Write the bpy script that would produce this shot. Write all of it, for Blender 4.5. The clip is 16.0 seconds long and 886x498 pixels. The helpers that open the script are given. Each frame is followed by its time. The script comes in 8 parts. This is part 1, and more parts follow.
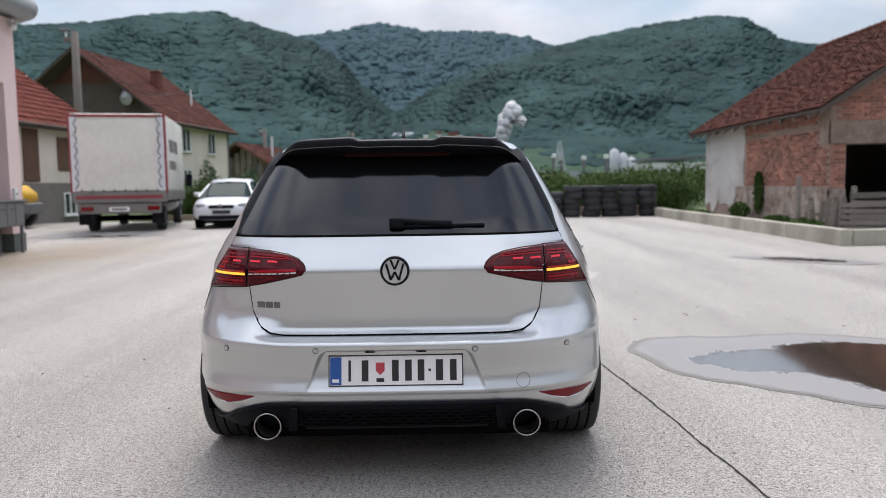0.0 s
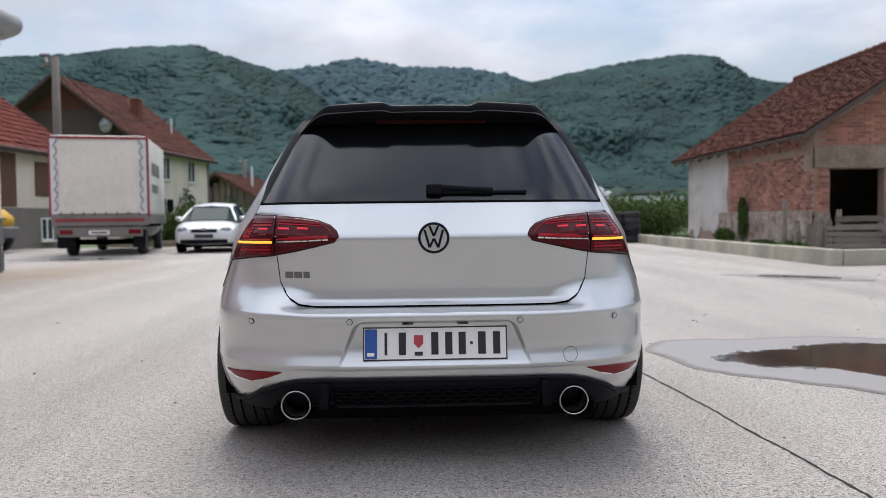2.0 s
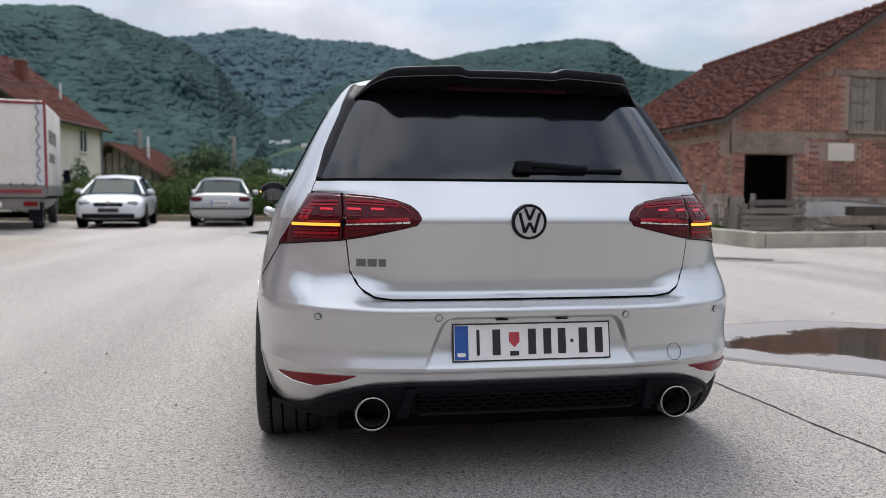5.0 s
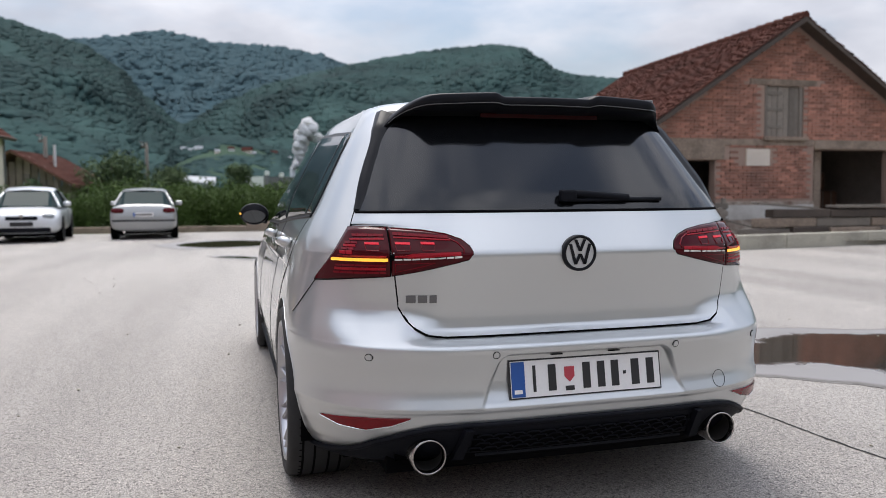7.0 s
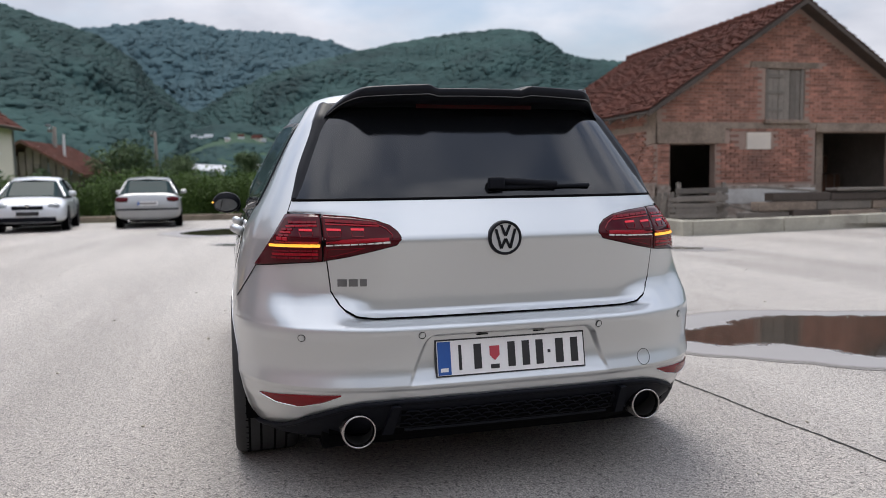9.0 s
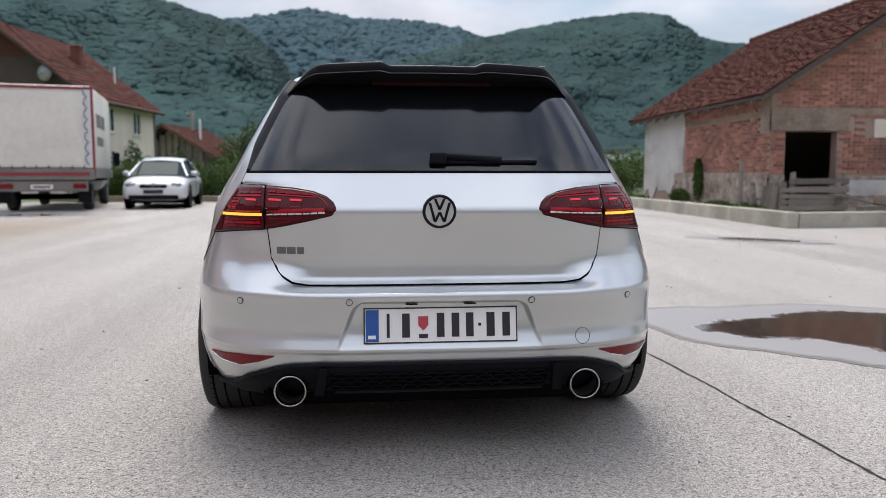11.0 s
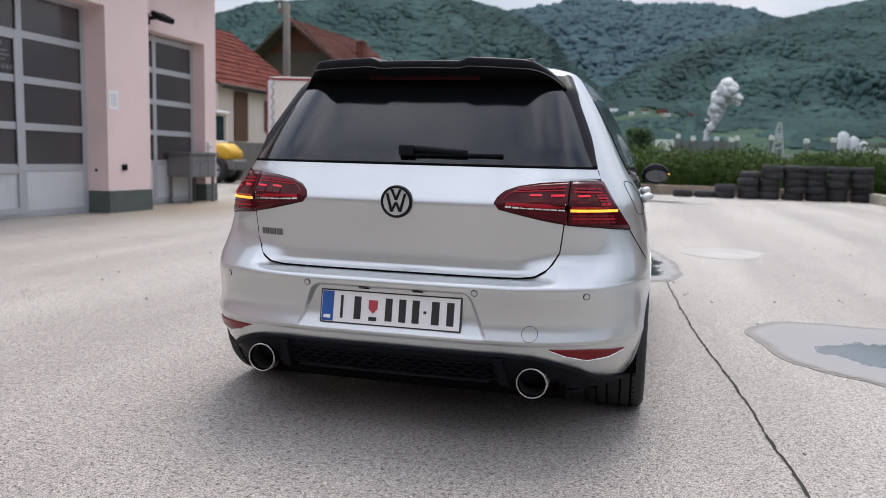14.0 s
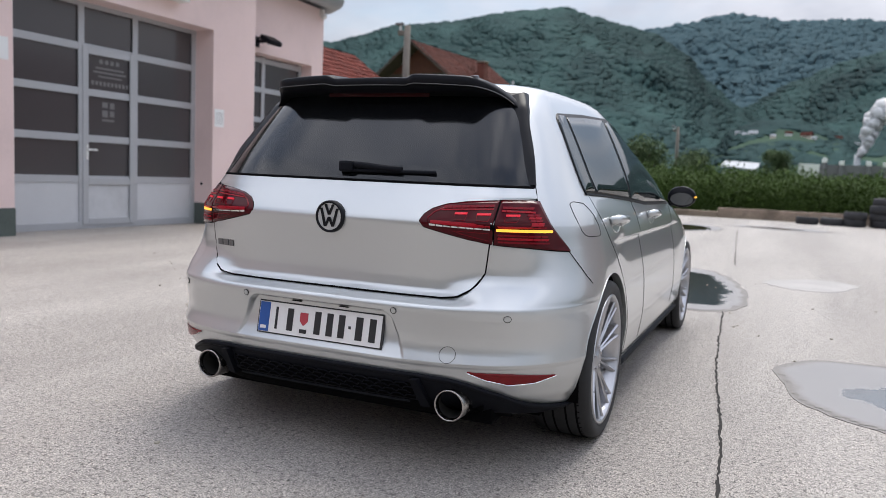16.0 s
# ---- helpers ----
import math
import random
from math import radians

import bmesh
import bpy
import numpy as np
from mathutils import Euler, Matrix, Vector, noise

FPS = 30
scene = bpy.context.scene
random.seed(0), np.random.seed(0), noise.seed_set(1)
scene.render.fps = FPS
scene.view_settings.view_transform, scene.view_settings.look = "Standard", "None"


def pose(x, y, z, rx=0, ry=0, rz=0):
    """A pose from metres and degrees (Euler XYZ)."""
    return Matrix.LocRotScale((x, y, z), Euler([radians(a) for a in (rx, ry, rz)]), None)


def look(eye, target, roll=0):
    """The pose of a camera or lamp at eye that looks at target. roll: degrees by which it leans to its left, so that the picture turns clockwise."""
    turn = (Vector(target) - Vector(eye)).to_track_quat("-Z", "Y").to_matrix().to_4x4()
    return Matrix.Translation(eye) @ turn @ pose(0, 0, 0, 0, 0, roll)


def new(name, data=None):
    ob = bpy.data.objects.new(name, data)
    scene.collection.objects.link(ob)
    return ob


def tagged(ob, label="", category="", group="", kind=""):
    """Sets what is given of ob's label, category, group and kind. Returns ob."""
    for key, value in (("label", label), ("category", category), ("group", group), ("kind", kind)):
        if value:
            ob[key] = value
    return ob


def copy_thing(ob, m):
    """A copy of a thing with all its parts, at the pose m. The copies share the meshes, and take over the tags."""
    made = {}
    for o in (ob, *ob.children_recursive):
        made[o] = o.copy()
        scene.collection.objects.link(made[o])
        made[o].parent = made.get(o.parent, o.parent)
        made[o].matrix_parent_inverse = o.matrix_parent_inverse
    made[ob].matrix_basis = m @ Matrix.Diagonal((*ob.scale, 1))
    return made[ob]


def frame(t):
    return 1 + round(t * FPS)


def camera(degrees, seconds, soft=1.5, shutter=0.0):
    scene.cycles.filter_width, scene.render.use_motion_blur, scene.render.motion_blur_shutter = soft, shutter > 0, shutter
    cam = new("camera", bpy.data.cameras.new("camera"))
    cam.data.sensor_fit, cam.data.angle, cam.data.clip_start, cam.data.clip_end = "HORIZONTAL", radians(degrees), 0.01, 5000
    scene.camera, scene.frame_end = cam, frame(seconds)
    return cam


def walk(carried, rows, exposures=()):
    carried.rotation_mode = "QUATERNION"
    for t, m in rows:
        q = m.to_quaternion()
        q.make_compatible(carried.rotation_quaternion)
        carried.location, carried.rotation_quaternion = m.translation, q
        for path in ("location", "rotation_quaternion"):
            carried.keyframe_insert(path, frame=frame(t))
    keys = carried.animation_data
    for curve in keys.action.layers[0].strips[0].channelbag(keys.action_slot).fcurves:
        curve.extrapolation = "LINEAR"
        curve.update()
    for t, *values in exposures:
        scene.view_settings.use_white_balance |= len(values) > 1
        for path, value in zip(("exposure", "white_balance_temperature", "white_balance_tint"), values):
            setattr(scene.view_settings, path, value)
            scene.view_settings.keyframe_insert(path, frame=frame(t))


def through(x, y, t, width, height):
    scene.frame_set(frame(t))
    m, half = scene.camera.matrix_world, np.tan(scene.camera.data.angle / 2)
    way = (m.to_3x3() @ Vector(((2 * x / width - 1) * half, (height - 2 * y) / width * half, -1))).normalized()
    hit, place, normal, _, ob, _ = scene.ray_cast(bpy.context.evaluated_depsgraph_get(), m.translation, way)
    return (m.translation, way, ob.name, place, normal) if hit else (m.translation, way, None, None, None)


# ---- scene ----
cam = camera(60.5, 16.0, soft=0.7)
PATH = [
    (0, (0.228, -2.897, 1.194), (0.2, -0.904, 1.025), -0.8),
    (0.5, (0.21, -2.879, 1.085), (0.182, -0.884, 0.947), -1.1),
    (1, (0.172, -2.838, 1.015), (0.153, -0.842, 0.904), -1.1),
    (1.5, (0.096, -2.792, 0.963), (0.097, -0.794, 0.871), -0.9),
    (2, (-0.016, -2.74, 0.93), (0.016, -0.742, 0.849), -0.6),
    (2.5, (-0.149, -2.698, 0.924), (-0.079, -0.701, 0.843), -0.2),
    (3, (-0.269, -2.652, 0.94), (-0.161, -0.657, 0.851), 0.1),
    (3.5, (-0.347, -2.593, 0.956), (-0.197, -0.601, 0.853), 0.3),
    (4, (-0.401, -2.498, 0.948), (-0.209, -0.511, 0.825), 0.5),
    (4.5, (-0.51, -2.415, 0.932), (-0.271, -0.434, 0.793), 0.5),
    (7, (-1.042, -2.174, 1.031), (-0.539, -0.243, 0.902), -0.4),
    (7.5, (-1.021, -2.194, 1.023), (-0.498, -0.268, 0.897), -0.6),
    (8, (-0.98, -2.244, 1.022), (-0.45, -0.321, 0.887), -0.9),
    (8.5, (-0.912, -2.295, 1.026), (-0.397, -0.368, 0.876), -0.9),
    (9, (-0.814, -2.355, 1.034), (-0.34, -0.419, 0.869), -0.9),
    (11.5, (-0.029, -2.537, 0.981), (0.030, -0.549, 0.772), 0.8),
    (12, (0.151, -2.533, 0.997), (0.106, -0.546, 0.773), 1.6),
    (12.5, (0.376, -2.484, 1.002), (0.217, -0.504, 0.771), 1.7),
    (13, (0.57, -2.475, 1.005), (0.289, -0.509, 0.771), 1.8),
    (13.5, (0.718, -2.487, 1.007), (0.31, -0.543, 0.771), 1.7),
    (14, (0.887, -2.498, 1.013), (0.355, -0.584, 0.778), 1.5),
    (14.5, (1.067, -2.476, 1.029), (0.418, -0.598, 0.804), 1.5),
    (15, (1.278, -2.421, 1.026), (0.543, -0.572, 0.816), 1.9),
    (15.5, (1.431, -2.338, 1.034), (0.631, -0.517, 0.832), 2.3),
    (16, (1.53, -2.236, 1.026), (0.687, -0.433, 0.831), 2.5),
]
cam.data.dof.use_dof, cam.data.dof.focus_distance, cam.data.dof.aperture_fstop = True, 2.6, 3.1
walk(cam, [(t, look(eye, target, roll)) for t, eye, target, roll in PATH], exposures=[(0.0, 0.50), (2.5, 0.42), (4.5, 0.41), (7.0, 0.41), (9.0, 0.42), (12.0, 0.51), (16.0, 0.51)])

# ---------------------------------------------------------------- light
AIR = bpy.data.worlds.new("overcast_sky")
scene.world = AIR
AIR.use_nodes = True
wn, wl = AIR.node_tree.nodes, AIR.node_tree.links
wn.clear()
w_out, w_bg = wn.new("ShaderNodeOutputWorld"), wn.new("ShaderNodeBackground")
w_sky, w_map, w_tc = wn.new("ShaderNodeTexSky"), wn.new("ShaderNodeMapping"), wn.new("ShaderNodeTexCoord")
w_sky.sky_type, w_sky.sun_disc = "NISHITA", False
w_sky.sun_elevation, w_sky.sun_rotation = radians(60), radians(-10)
w_gain = wn.new("ShaderNodeMixRGB")
w_gain.blend_type, w_gain.inputs[0].default_value = "MULTIPLY", 1.0
w_gain.inputs[2].default_value = (0.135, 0.125, 0.115, 1)
w_map.inputs["Scale"].default_value = (1.0, 1.0, 2.6)
w_n, w_r = wn.new("ShaderNodeTexNoise"), wn.new("ShaderNodeValToRGB")
w_n.inputs["Scale"].default_value, w_n.inputs["Detail"].default_value, w_n.inputs["Roughness"].default_value = 3.1, 7, 0.55
w_r.color_ramp.elements[0].position, w_r.color_ramp.elements[1].position = 0.36, 0.58
w_r.color_ramp.elements[0].color = (0.08, 0.08, 0.08, 1)
w_n2, w_r2 = wn.new("ShaderNodeTexNoise"), wn.new("ShaderNodeValToRGB")
w_n2.inputs["Scale"].default_value, w_n2.inputs["Detail"].default_value = 5.0, 6
w_r2.color_ramp.elements[0].color, w_r2.color_ramp.elements[1].color = (0.61, 0.638, 0.735, 1), (0.88, 0.897, 0.985, 1)
w_r2.color_ramp.elements[0].position, w_r2.color_ramp.elements[1].position = 0.36, 0.62
w_mix = wn.new("ShaderNodeMixRGB")
wl.new(w_tc.outputs["Generated"], w_map.inputs["Vector"])
wl.new(w_map.outputs[0], w_n.inputs["Vector"])
wl.new(w_map.outputs[0], w_n2.inputs["Vector"])
wl.new(w_n.outputs["Fac"], w_r.inputs[0])
wl.new(w_n2.outputs["Fac"], w_r2.inputs[0])
wl.new(w_sky.outputs[0], w_gain.inputs[1])
wl.new(w_r.outputs[0], w_mix.inputs[0])
wl.new(w_gain.outputs[0], w_mix.inputs[1])
wl.new(w_r2.outputs[0], w_mix.inputs[2])
# an overcast sky is brightest overhead
w_xyz, w_rise, w_lift = wn.new("ShaderNodeSeparateXYZ"), wn.new("ShaderNodeMapRange"), wn.new("ShaderNodeMixRGB")
w_rise.inputs["From Min"].default_value, w_rise.inputs["From Max"].default_value = 0.0, 1.0
w_rise.inputs["To Min"].default_value, w_rise.inputs["To Max"].default_value = 0.62, 2.3
w_lift.blend_type, w_lift.inputs[0].default_value = "MULTIPLY", 1.0
wl.new(w_tc.outputs["Generated"], w_xyz.inputs[0])
wl.new(w_xyz.outputs["Z"], w_rise.inputs["Value"])
wl.new(w_mix.outputs[0], w_lift.inputs[1])
wl.new(w_rise.outputs[0], w_lift.inputs[2])
wl.new(w_lift.outputs[0], w_bg.inputs["Color"])
w_bg.inputs["Strength"].default_value = 0.75
wl.new(w_bg.outputs[0], w_out.inputs[0])

SUN = bpy.data.lights.new("sun", "SUN")
SUN.energy, SUN.angle, SUN.color = 1.8, radians(32), (1.0, 0.96, 0.90)
new("sun", SUN).matrix_world = look((0, 0, 60), (1, -34, 0))


# ---------------------------------------------------------------- materials
def mat(name, base, rough=0.6, metal=0.0, vary=0.25, grain=40.0, big=1.5, bump=0.0, coat=0.0, tint=None, spec=0.5, island=0.0, chance=0.0, stain=0.0, hold=1.0):
    """A surface with a base colour varied at two scales, fine relief and uneven gloss."""
    m = bpy.data.materials.new(name)
    m.use_nodes = True
    n, l = m.node_tree.nodes, m.node_tree.links
    b = n["Principled BSDF"]
    b.inputs["Roughness"].default_value, b.inputs["Metallic"].default_value = rough, metal
    b.inputs["Coat Weight"].default_value, b.inputs["Coat Roughness"].default_value = coat, 0.03
    b.inputs["Specular IOR Level"].default_value = spec
    tc = n.new("ShaderNodeTexCoord")
    tint = tint or tuple(c * 0.55 for c in base)
    fine, wide = n.new("ShaderNodeTexNoise"), n.new("ShaderNodeTexNoise")
    fine.inputs["Scale"].default_value, fine.inputs["Detail"].default_value = grain, 4
    wide.inputs["Scale"].default_value, wide.inputs["Detail"].default_value = big, 5
    for t in (fine, wide):
        l.new(tc.outputs["Object"], t.inputs["Vector"])
    add = n.new("ShaderNodeMath")
    add.operation = "MULTIPLY_ADD"
    l.new(fine.outputs["Fac"], add.inputs[0])
    add.inputs[1].default_value = 0.5
    half = n.new("ShaderNodeMath")
    half.operation = "MULTIPLY"
    half.inputs[1].default_value = 0.5
    l.new(wide.outputs["Fac"], half.inputs[0])
    l.new(half.outputs[0], add.inputs[2])
    ramp = n.new("ShaderNodeValToRGB")
    lo, hi = 0.5 - 0.22 / hold, 0.5 + 0.22 / hold
    ramp.color_ramp.elements[0].position, ramp.color_ramp.elements[1].position = max(0, lo), min(1, hi)
    ramp.color_ramp.elements[0].color = (*[c + (t - c) * vary for c, t in zip(base, tint)], 1)
    ramp.color_ramp.elements[1].color = (*[min(1, c * (1 + 0.35 * vary)) for c in base], 1)
    l.new(add.outputs[0], ramp.inputs[0])
    last = ramp.outputs[0]
    for amount, node, out in ((island, "ShaderNodeNewGeometry", "Random Per Island"), (chance, "ShaderNodeObjectInfo", "Random")):
        if amount:
            g, hsv, rng = n.new(node), n.new("ShaderNodeHueSaturation"), n.new("ShaderNodeMapRange")
            rng.inputs["To Min"].default_value, rng.inputs["To Max"].default_value = 1 - amount, 1 + amount
            l.new(g.outputs[out], rng.inputs["Value"])
            l.new(rng.outputs[0], hsv.inputs["Value"])
            l.new(last, hsv.inputs["Color"])
            last = hsv.outputs[0]
    if stain:
        s, sr, mx = n.new("ShaderNodeTexNoise"), n.new("ShaderNodeValToRGB"), n.new("ShaderNodeMixRGB")
        s.inputs["Scale"].default_value, s.inputs["Detail"].default_value, s.inputs["Roughness"].default_value = big * 0.6, 8, 0.65
        sr.color_ramp.elements[0].position, sr.color_ramp.elements[1].position = 0.52, 0.66
        l.new(tc.outputs["Object"], s.inputs["Vector"])
        l.new(s.outputs["Fac"], sr.inputs[0])
        sm = n.new("ShaderNodeMath")
        sm.operation = "MULTIPLY"
        sm.inputs[1].default_value = stain
        l.new(sr.outputs[0], sm.inputs[0])
        l.new(sm.outputs[0], mx.inputs[0])
        l.new(last, mx.inputs[1])
        mx.inputs[2].default_value = (*[t * 0.75 for t in tint], 1)
        last = mx.outputs[0]
    l.new(last, b.inputs["Base Color"])
    if bump:
        bp = n.new("ShaderNodeBump")
        bp.inputs["Strength"].default_value, bp.inputs["Distance"].default_value = bump, 0.02
        l.new(add.outputs[0], bp.inputs["Height"])
        l.new(bp.outputs[0], b.inputs["Normal"])
    return m


def glow(name, colour, strength):
    m = mat(name, colour, 0.3, vary=0.1)
    b = m.node_tree.nodes["Principled BSDF"]
    b.inputs["Emission Color"].default_value, b.inputs["Emission Strength"].default_value = (*colour, 1), strength
    return m


def glazing(name, tint, rough=0.01, ior=1.5, through=0.9):
    m = mat(name, tint, rough, vary=0.05)
    b = m.node_tree.nodes["Principled BSDF"]
    b.inputs["Transmission Weight"].default_value, b.inputs["IOR"].default_value = through, ior
    return m


def yard():
    """Worn concrete: coarse and fine grit, wide stains, tyre-darkened lanes."""
    m = mat("yard_concrete", (0.440, 0.412, 0.389), 0.58, 0, 0.28, 38, 0.25, stain=0.22, spec=0.5, tint=(0.31, 0.285, 0.265))
    n, l = m.node_tree.nodes, m.node_tree.links
    b = n["Principled BSDF"]
    before = b.inputs["Base Color"].links[0].from_socket
    tc = n.new("ShaderNodeTexCoord")
    grit, gr, fine, fr = n.new("ShaderNodeTexVoronoi"), n.new("ShaderNodeValToRGB"), n.new("ShaderNodeTexNoise"), n.new("ShaderNodeValToRGB")
    grit.inputs["Scale"].default_value, grit.inputs["Randomness"].default_value = 85, 1.0
    fine.inputs["Scale"].default_value, fine.inputs["Detail"].default_value, fine.inputs["Roughness"].default_value = 165, 3, 0.75
    gr.color_ramp.elements[0].color, gr.color_ramp.elements[1].color = (0.66, 0.66, 0.66, 1), (1.16, 1.15, 1.13, 1)
    fr.color_ramp.elements[0].color, fr.color_ramp.elements[1].color = (0.20, 0.20, 0.21, 1), (1.55, 1.54, 1.51, 1)
    fr.color_ramp.elements[0].position, fr.color_ramp.elements[1].position = 0.36, 0.62
    l.new(tc.outputs["Object"], grit.inputs["Vector"])
    l.new(tc.outputs["Object"], fine.inputs["Vector"])
    l.new(grit.outputs["Color"], gr.inputs[0])
    l.new(fine.outputs["Fac"], fr.inputs[0])
    last = before
    for r in (gr, fr):
        mx = n.new("ShaderNodeMixRGB")
        mx.blend_type, mx.inputs[0].default_value = "MULTIPLY", 1.0
        l.new(last, mx.inputs[1])
        l.new(r.outputs[0], mx.inputs[2])
        last = mx.outputs[0]
    pit, pr, pm = n.new("ShaderNodeTexNoise"), n.new("ShaderNodeValToRGB"), n.new("ShaderNodeMixRGB")
    pit.inputs["Scale"].default_value, pit.inputs["Detail"].default_value, pit.inputs["Roughness"].default_value = 62, 2, 0.6
    pr.color_ramp.elements[0].color, pr.color_ramp.elements[1].color = (0.30, 0.29, 0.28, 1), (1.0, 1.0, 1.0, 1)
    pr.color_ramp.elements[0].position, pr.color_ramp.elements[1].position = 0.33, 0.44
    chip = pr.color_ramp.elements.new(0.66)
    chip.color = (1.0, 1.0, 1.0, 1)
    chip = pr.color_ramp.elements.new(0.72)
    chip.color = (1.45, 1.43, 1.40, 1)
    pm.blend_type, pm.inputs[0].default_value = "MULTIPLY", 1.0
    l.new(tc.outputs["Object"], pit.inputs["Vector"])
    l.new(pit.outputs["Fac"], pr.inputs[0])
    l.new(last, pm.inputs[1])
    l.new(pr.outputs[0], pm.inputs[2])
    last = pm.outputs[0]
    lane, lr, lm, mp = n.new("ShaderNodeTexNoise"), n.new("ShaderNodeValToRGB"), n.new("ShaderNodeMixRGB"), n.new("ShaderNodeMapping")
    mp.inputs["Scale"].default_value, mp.inputs["Rotation"].default_value = (1.0, 0.10, 1.0), (0, 0, radians(12))
    lane.inputs["Scale"].default_value, lane.inputs["Detail"].default_value = 0.8, 6
    lr.color_ramp.elements[0].color, lr.color_ramp.elements[1].color = (0.80, 0.79, 0.78, 1), (1.06, 1.06, 1.05, 1)
    lr.color_ramp.elements[0].position, lr.color_ramp.elements[1].position = 0.38, 0.60
    lm.blend_type, lm.inputs[0].default_value = "MULTIPLY", 1.0
    l.new(tc.outputs["Object"], mp.inputs["Vector"])
    l.new(mp.outputs[0], lane.inputs["Vector"])
    l.new(lane.outputs["Fac"], lr.inputs[0])
    l.new(last, lm.inputs[1])
    l.new(lr.outputs[0], lm.inputs[2])
    l.new(lm.outputs[0], b.inputs["Base Color"])
    # sandy dirt washed out in front of the workshop
    away, reach, ragged, cover, sand = n.new("ShaderNodeVectorMath"), n.new("ShaderNodeMapRange"), n.new("ShaderNodeTexNoise"), n.new("ShaderNodeMath"), n.new("ShaderNodeMixRGB")
    flat = n.new("ShaderNodeMapping")
    flat.inputs["Location"].default_value, flat.inputs["Scale"].default_value = (7.0 - 10.0, -11.0 + 10.5, 0), (1.0, 0.55, 1)
    away.operation = "DISTANCE"
    away.inputs[1].default_value = (-7.3 - 10.0 + 7.0, 0.55 * 10.8 - 11.0 + 10.5, 0)
    reach.inputs["From Min"].default_value, reach.inputs["From Max"].default_value = 2.6, 0.6
    reach.inputs["To Max"].default_value = 1.5
    ragged.inputs["Scale"].default_value, ragged.inputs["Detail"].default_value = 0.9, 7
    cover.operation = "MULTIPLY"
    l.new(tc.outputs["Object"], flat.inputs["Vector"])
    l.new(flat.outputs[0], away.inputs[0])
    l.new(away.outputs["Value"], reach.inputs["Value"])
    l.new(tc.outputs["Object"], ragged.inputs["Vector"])
    l.new(reach.outputs[0], cover.inputs[0])
    l.new(ragged.outputs["Fac"], cover.inputs[1])
    l.new(cover.outputs[0], sand.inputs[0])
    l.new(lm.outputs[0], sand.inputs[1])
    sand.inputs[2].default_value = (0.26, 0.20, 0.13, 1)
    l.new(sand.outputs[0], b.inputs["Base Color"])
    bp = n.new("ShaderNodeBump")
    bp.inputs["Strength"].default_value, bp.inputs["Distance"].default_value = 0.7, 0.006
    rise = n.new("ShaderNodeMath")
    rise.operation = "ADD"
    l.new(fine.outputs["Fac"], rise.inputs[0])
    l.new(pr.outputs[0], rise.inputs[1])
    l.new(rise.outputs[0], bp.inputs["Height"])
    l.new(bp.outputs[0], b.inputs["Normal"])
    return m


PAINT = mat("silver_metallic_paint", (0.562, 0.577, 0.578), 0.345, 0.80, 0.06, 900, 2.0, coat=1.0)
PAINT_OLD = mat("dusty_silver_paint", (0.36, 0.365, 0.36), 0.36, 0.35, 0.10, 300, 1.5, coat=0.7)
PAINT_WHITE = mat("white_silver_paint", (0.62, 0.64, 0.66), 0.35, 0.1, 0.08, 300, 1.5, coat=0.8)
BLACK_GLOSS = mat("black_gloss_paint", (0.01, 0.0105, 0.013), 0.30, 0, 0.2, 60, 2, spec=0.14)
BLACK_SATIN = mat("black_satin_trim", (0.0095, 0.0101, 0.0128), 0.42, 0, 0.2, 60, 4, spec=0.10)
BLACK_PLASTIC = mat("black_grained_plastic", (0.0075, 0.0082, 0.0115), 0.55, 0, 0.3, 300, 5, bump=0.06, spec=0.09)
# Near-black for gaps, hollows and undersides; their shade is put into the colour.
DARK_VOID = mat("gap_and_underside_shade", (0.003, 0.003, 0.0035), 0.85, 0, 0.3, 20, 3, spec=0.04)
RUBBER = mat("tyre_rubber", (0.022, 0.022, 0.023), 0.72, 0, 0.5, 60, 8, bump=0.08)
RUBBER_OLD = mat("weathered_tyre_rubber", (0.030, 0.030, 0.032), 0.8, 0, 0.6, 30, 4, bump=0.2, chance=0.35)
RIM = mat("machined_alloy", (0.50, 0.50, 0.52), 0.3, 0.9, 0.12, 200, 6)
TIP_STEEL = mat("brushed_tailpipe_steel", (0.42, 0.40, 0.38), 0.26, 1.0, 0.3, 120, 9)
MIRROR = mat("mirror_silvering", (0.15, 0.16, 0.17), 0.02, 1.0, 0.05, 20, 3)
CHROME = mat("polished_steel", (0.72, 0.72, 0.73), 0.12, 1.0, 0.15, 120, 6)
TIP_IN = mat("sooty_tailpipe_inside", (0.03, 0.028, 0.026), 0.7, 0.3, 0.4, 60, 8)
PRIVACY = glazing("tinted_rear_glass", (0.010, 0.011, 0.013), 0.09, 1.5, 0.5)
SIDE_GLASS = mat("tinted_side_glass", (0.012, 0.017, 0.018), 0.06, 0, 0.1, 20, 2, spec=0.22)
CAR_GLASS = mat("car_window_glass", (0.02, 0.04, 0.043), 0.08, 0, 0.1, 20, 2, spec=0.03)
BADGE = mat("dark_chrome_badge", (0.16, 0.16, 0.165), 0.3, 0.8, 0.2, 80, 9)
BRAKE_DARK = mat("unlit_brake_lens", (0.022, 0.001, 0.002), 0.2, 0, 0.2, 60, 6, spec=0.12)
RED_BRIGHT = mat("red_light_guide", (0.34, 0.0024, 0.012), 0.3, 0, 0.5, 120, 25, spec=0.25)
RED_MID = mat("dim_red_light_guide", (0.19, 0.0018, 0.009), 0.25, 0, 0.5, 120, 25, spec=0.25)
RED_LIT = glow("lit_red_lamp_window", (0.62, 0.006, 0.022), 0.26)
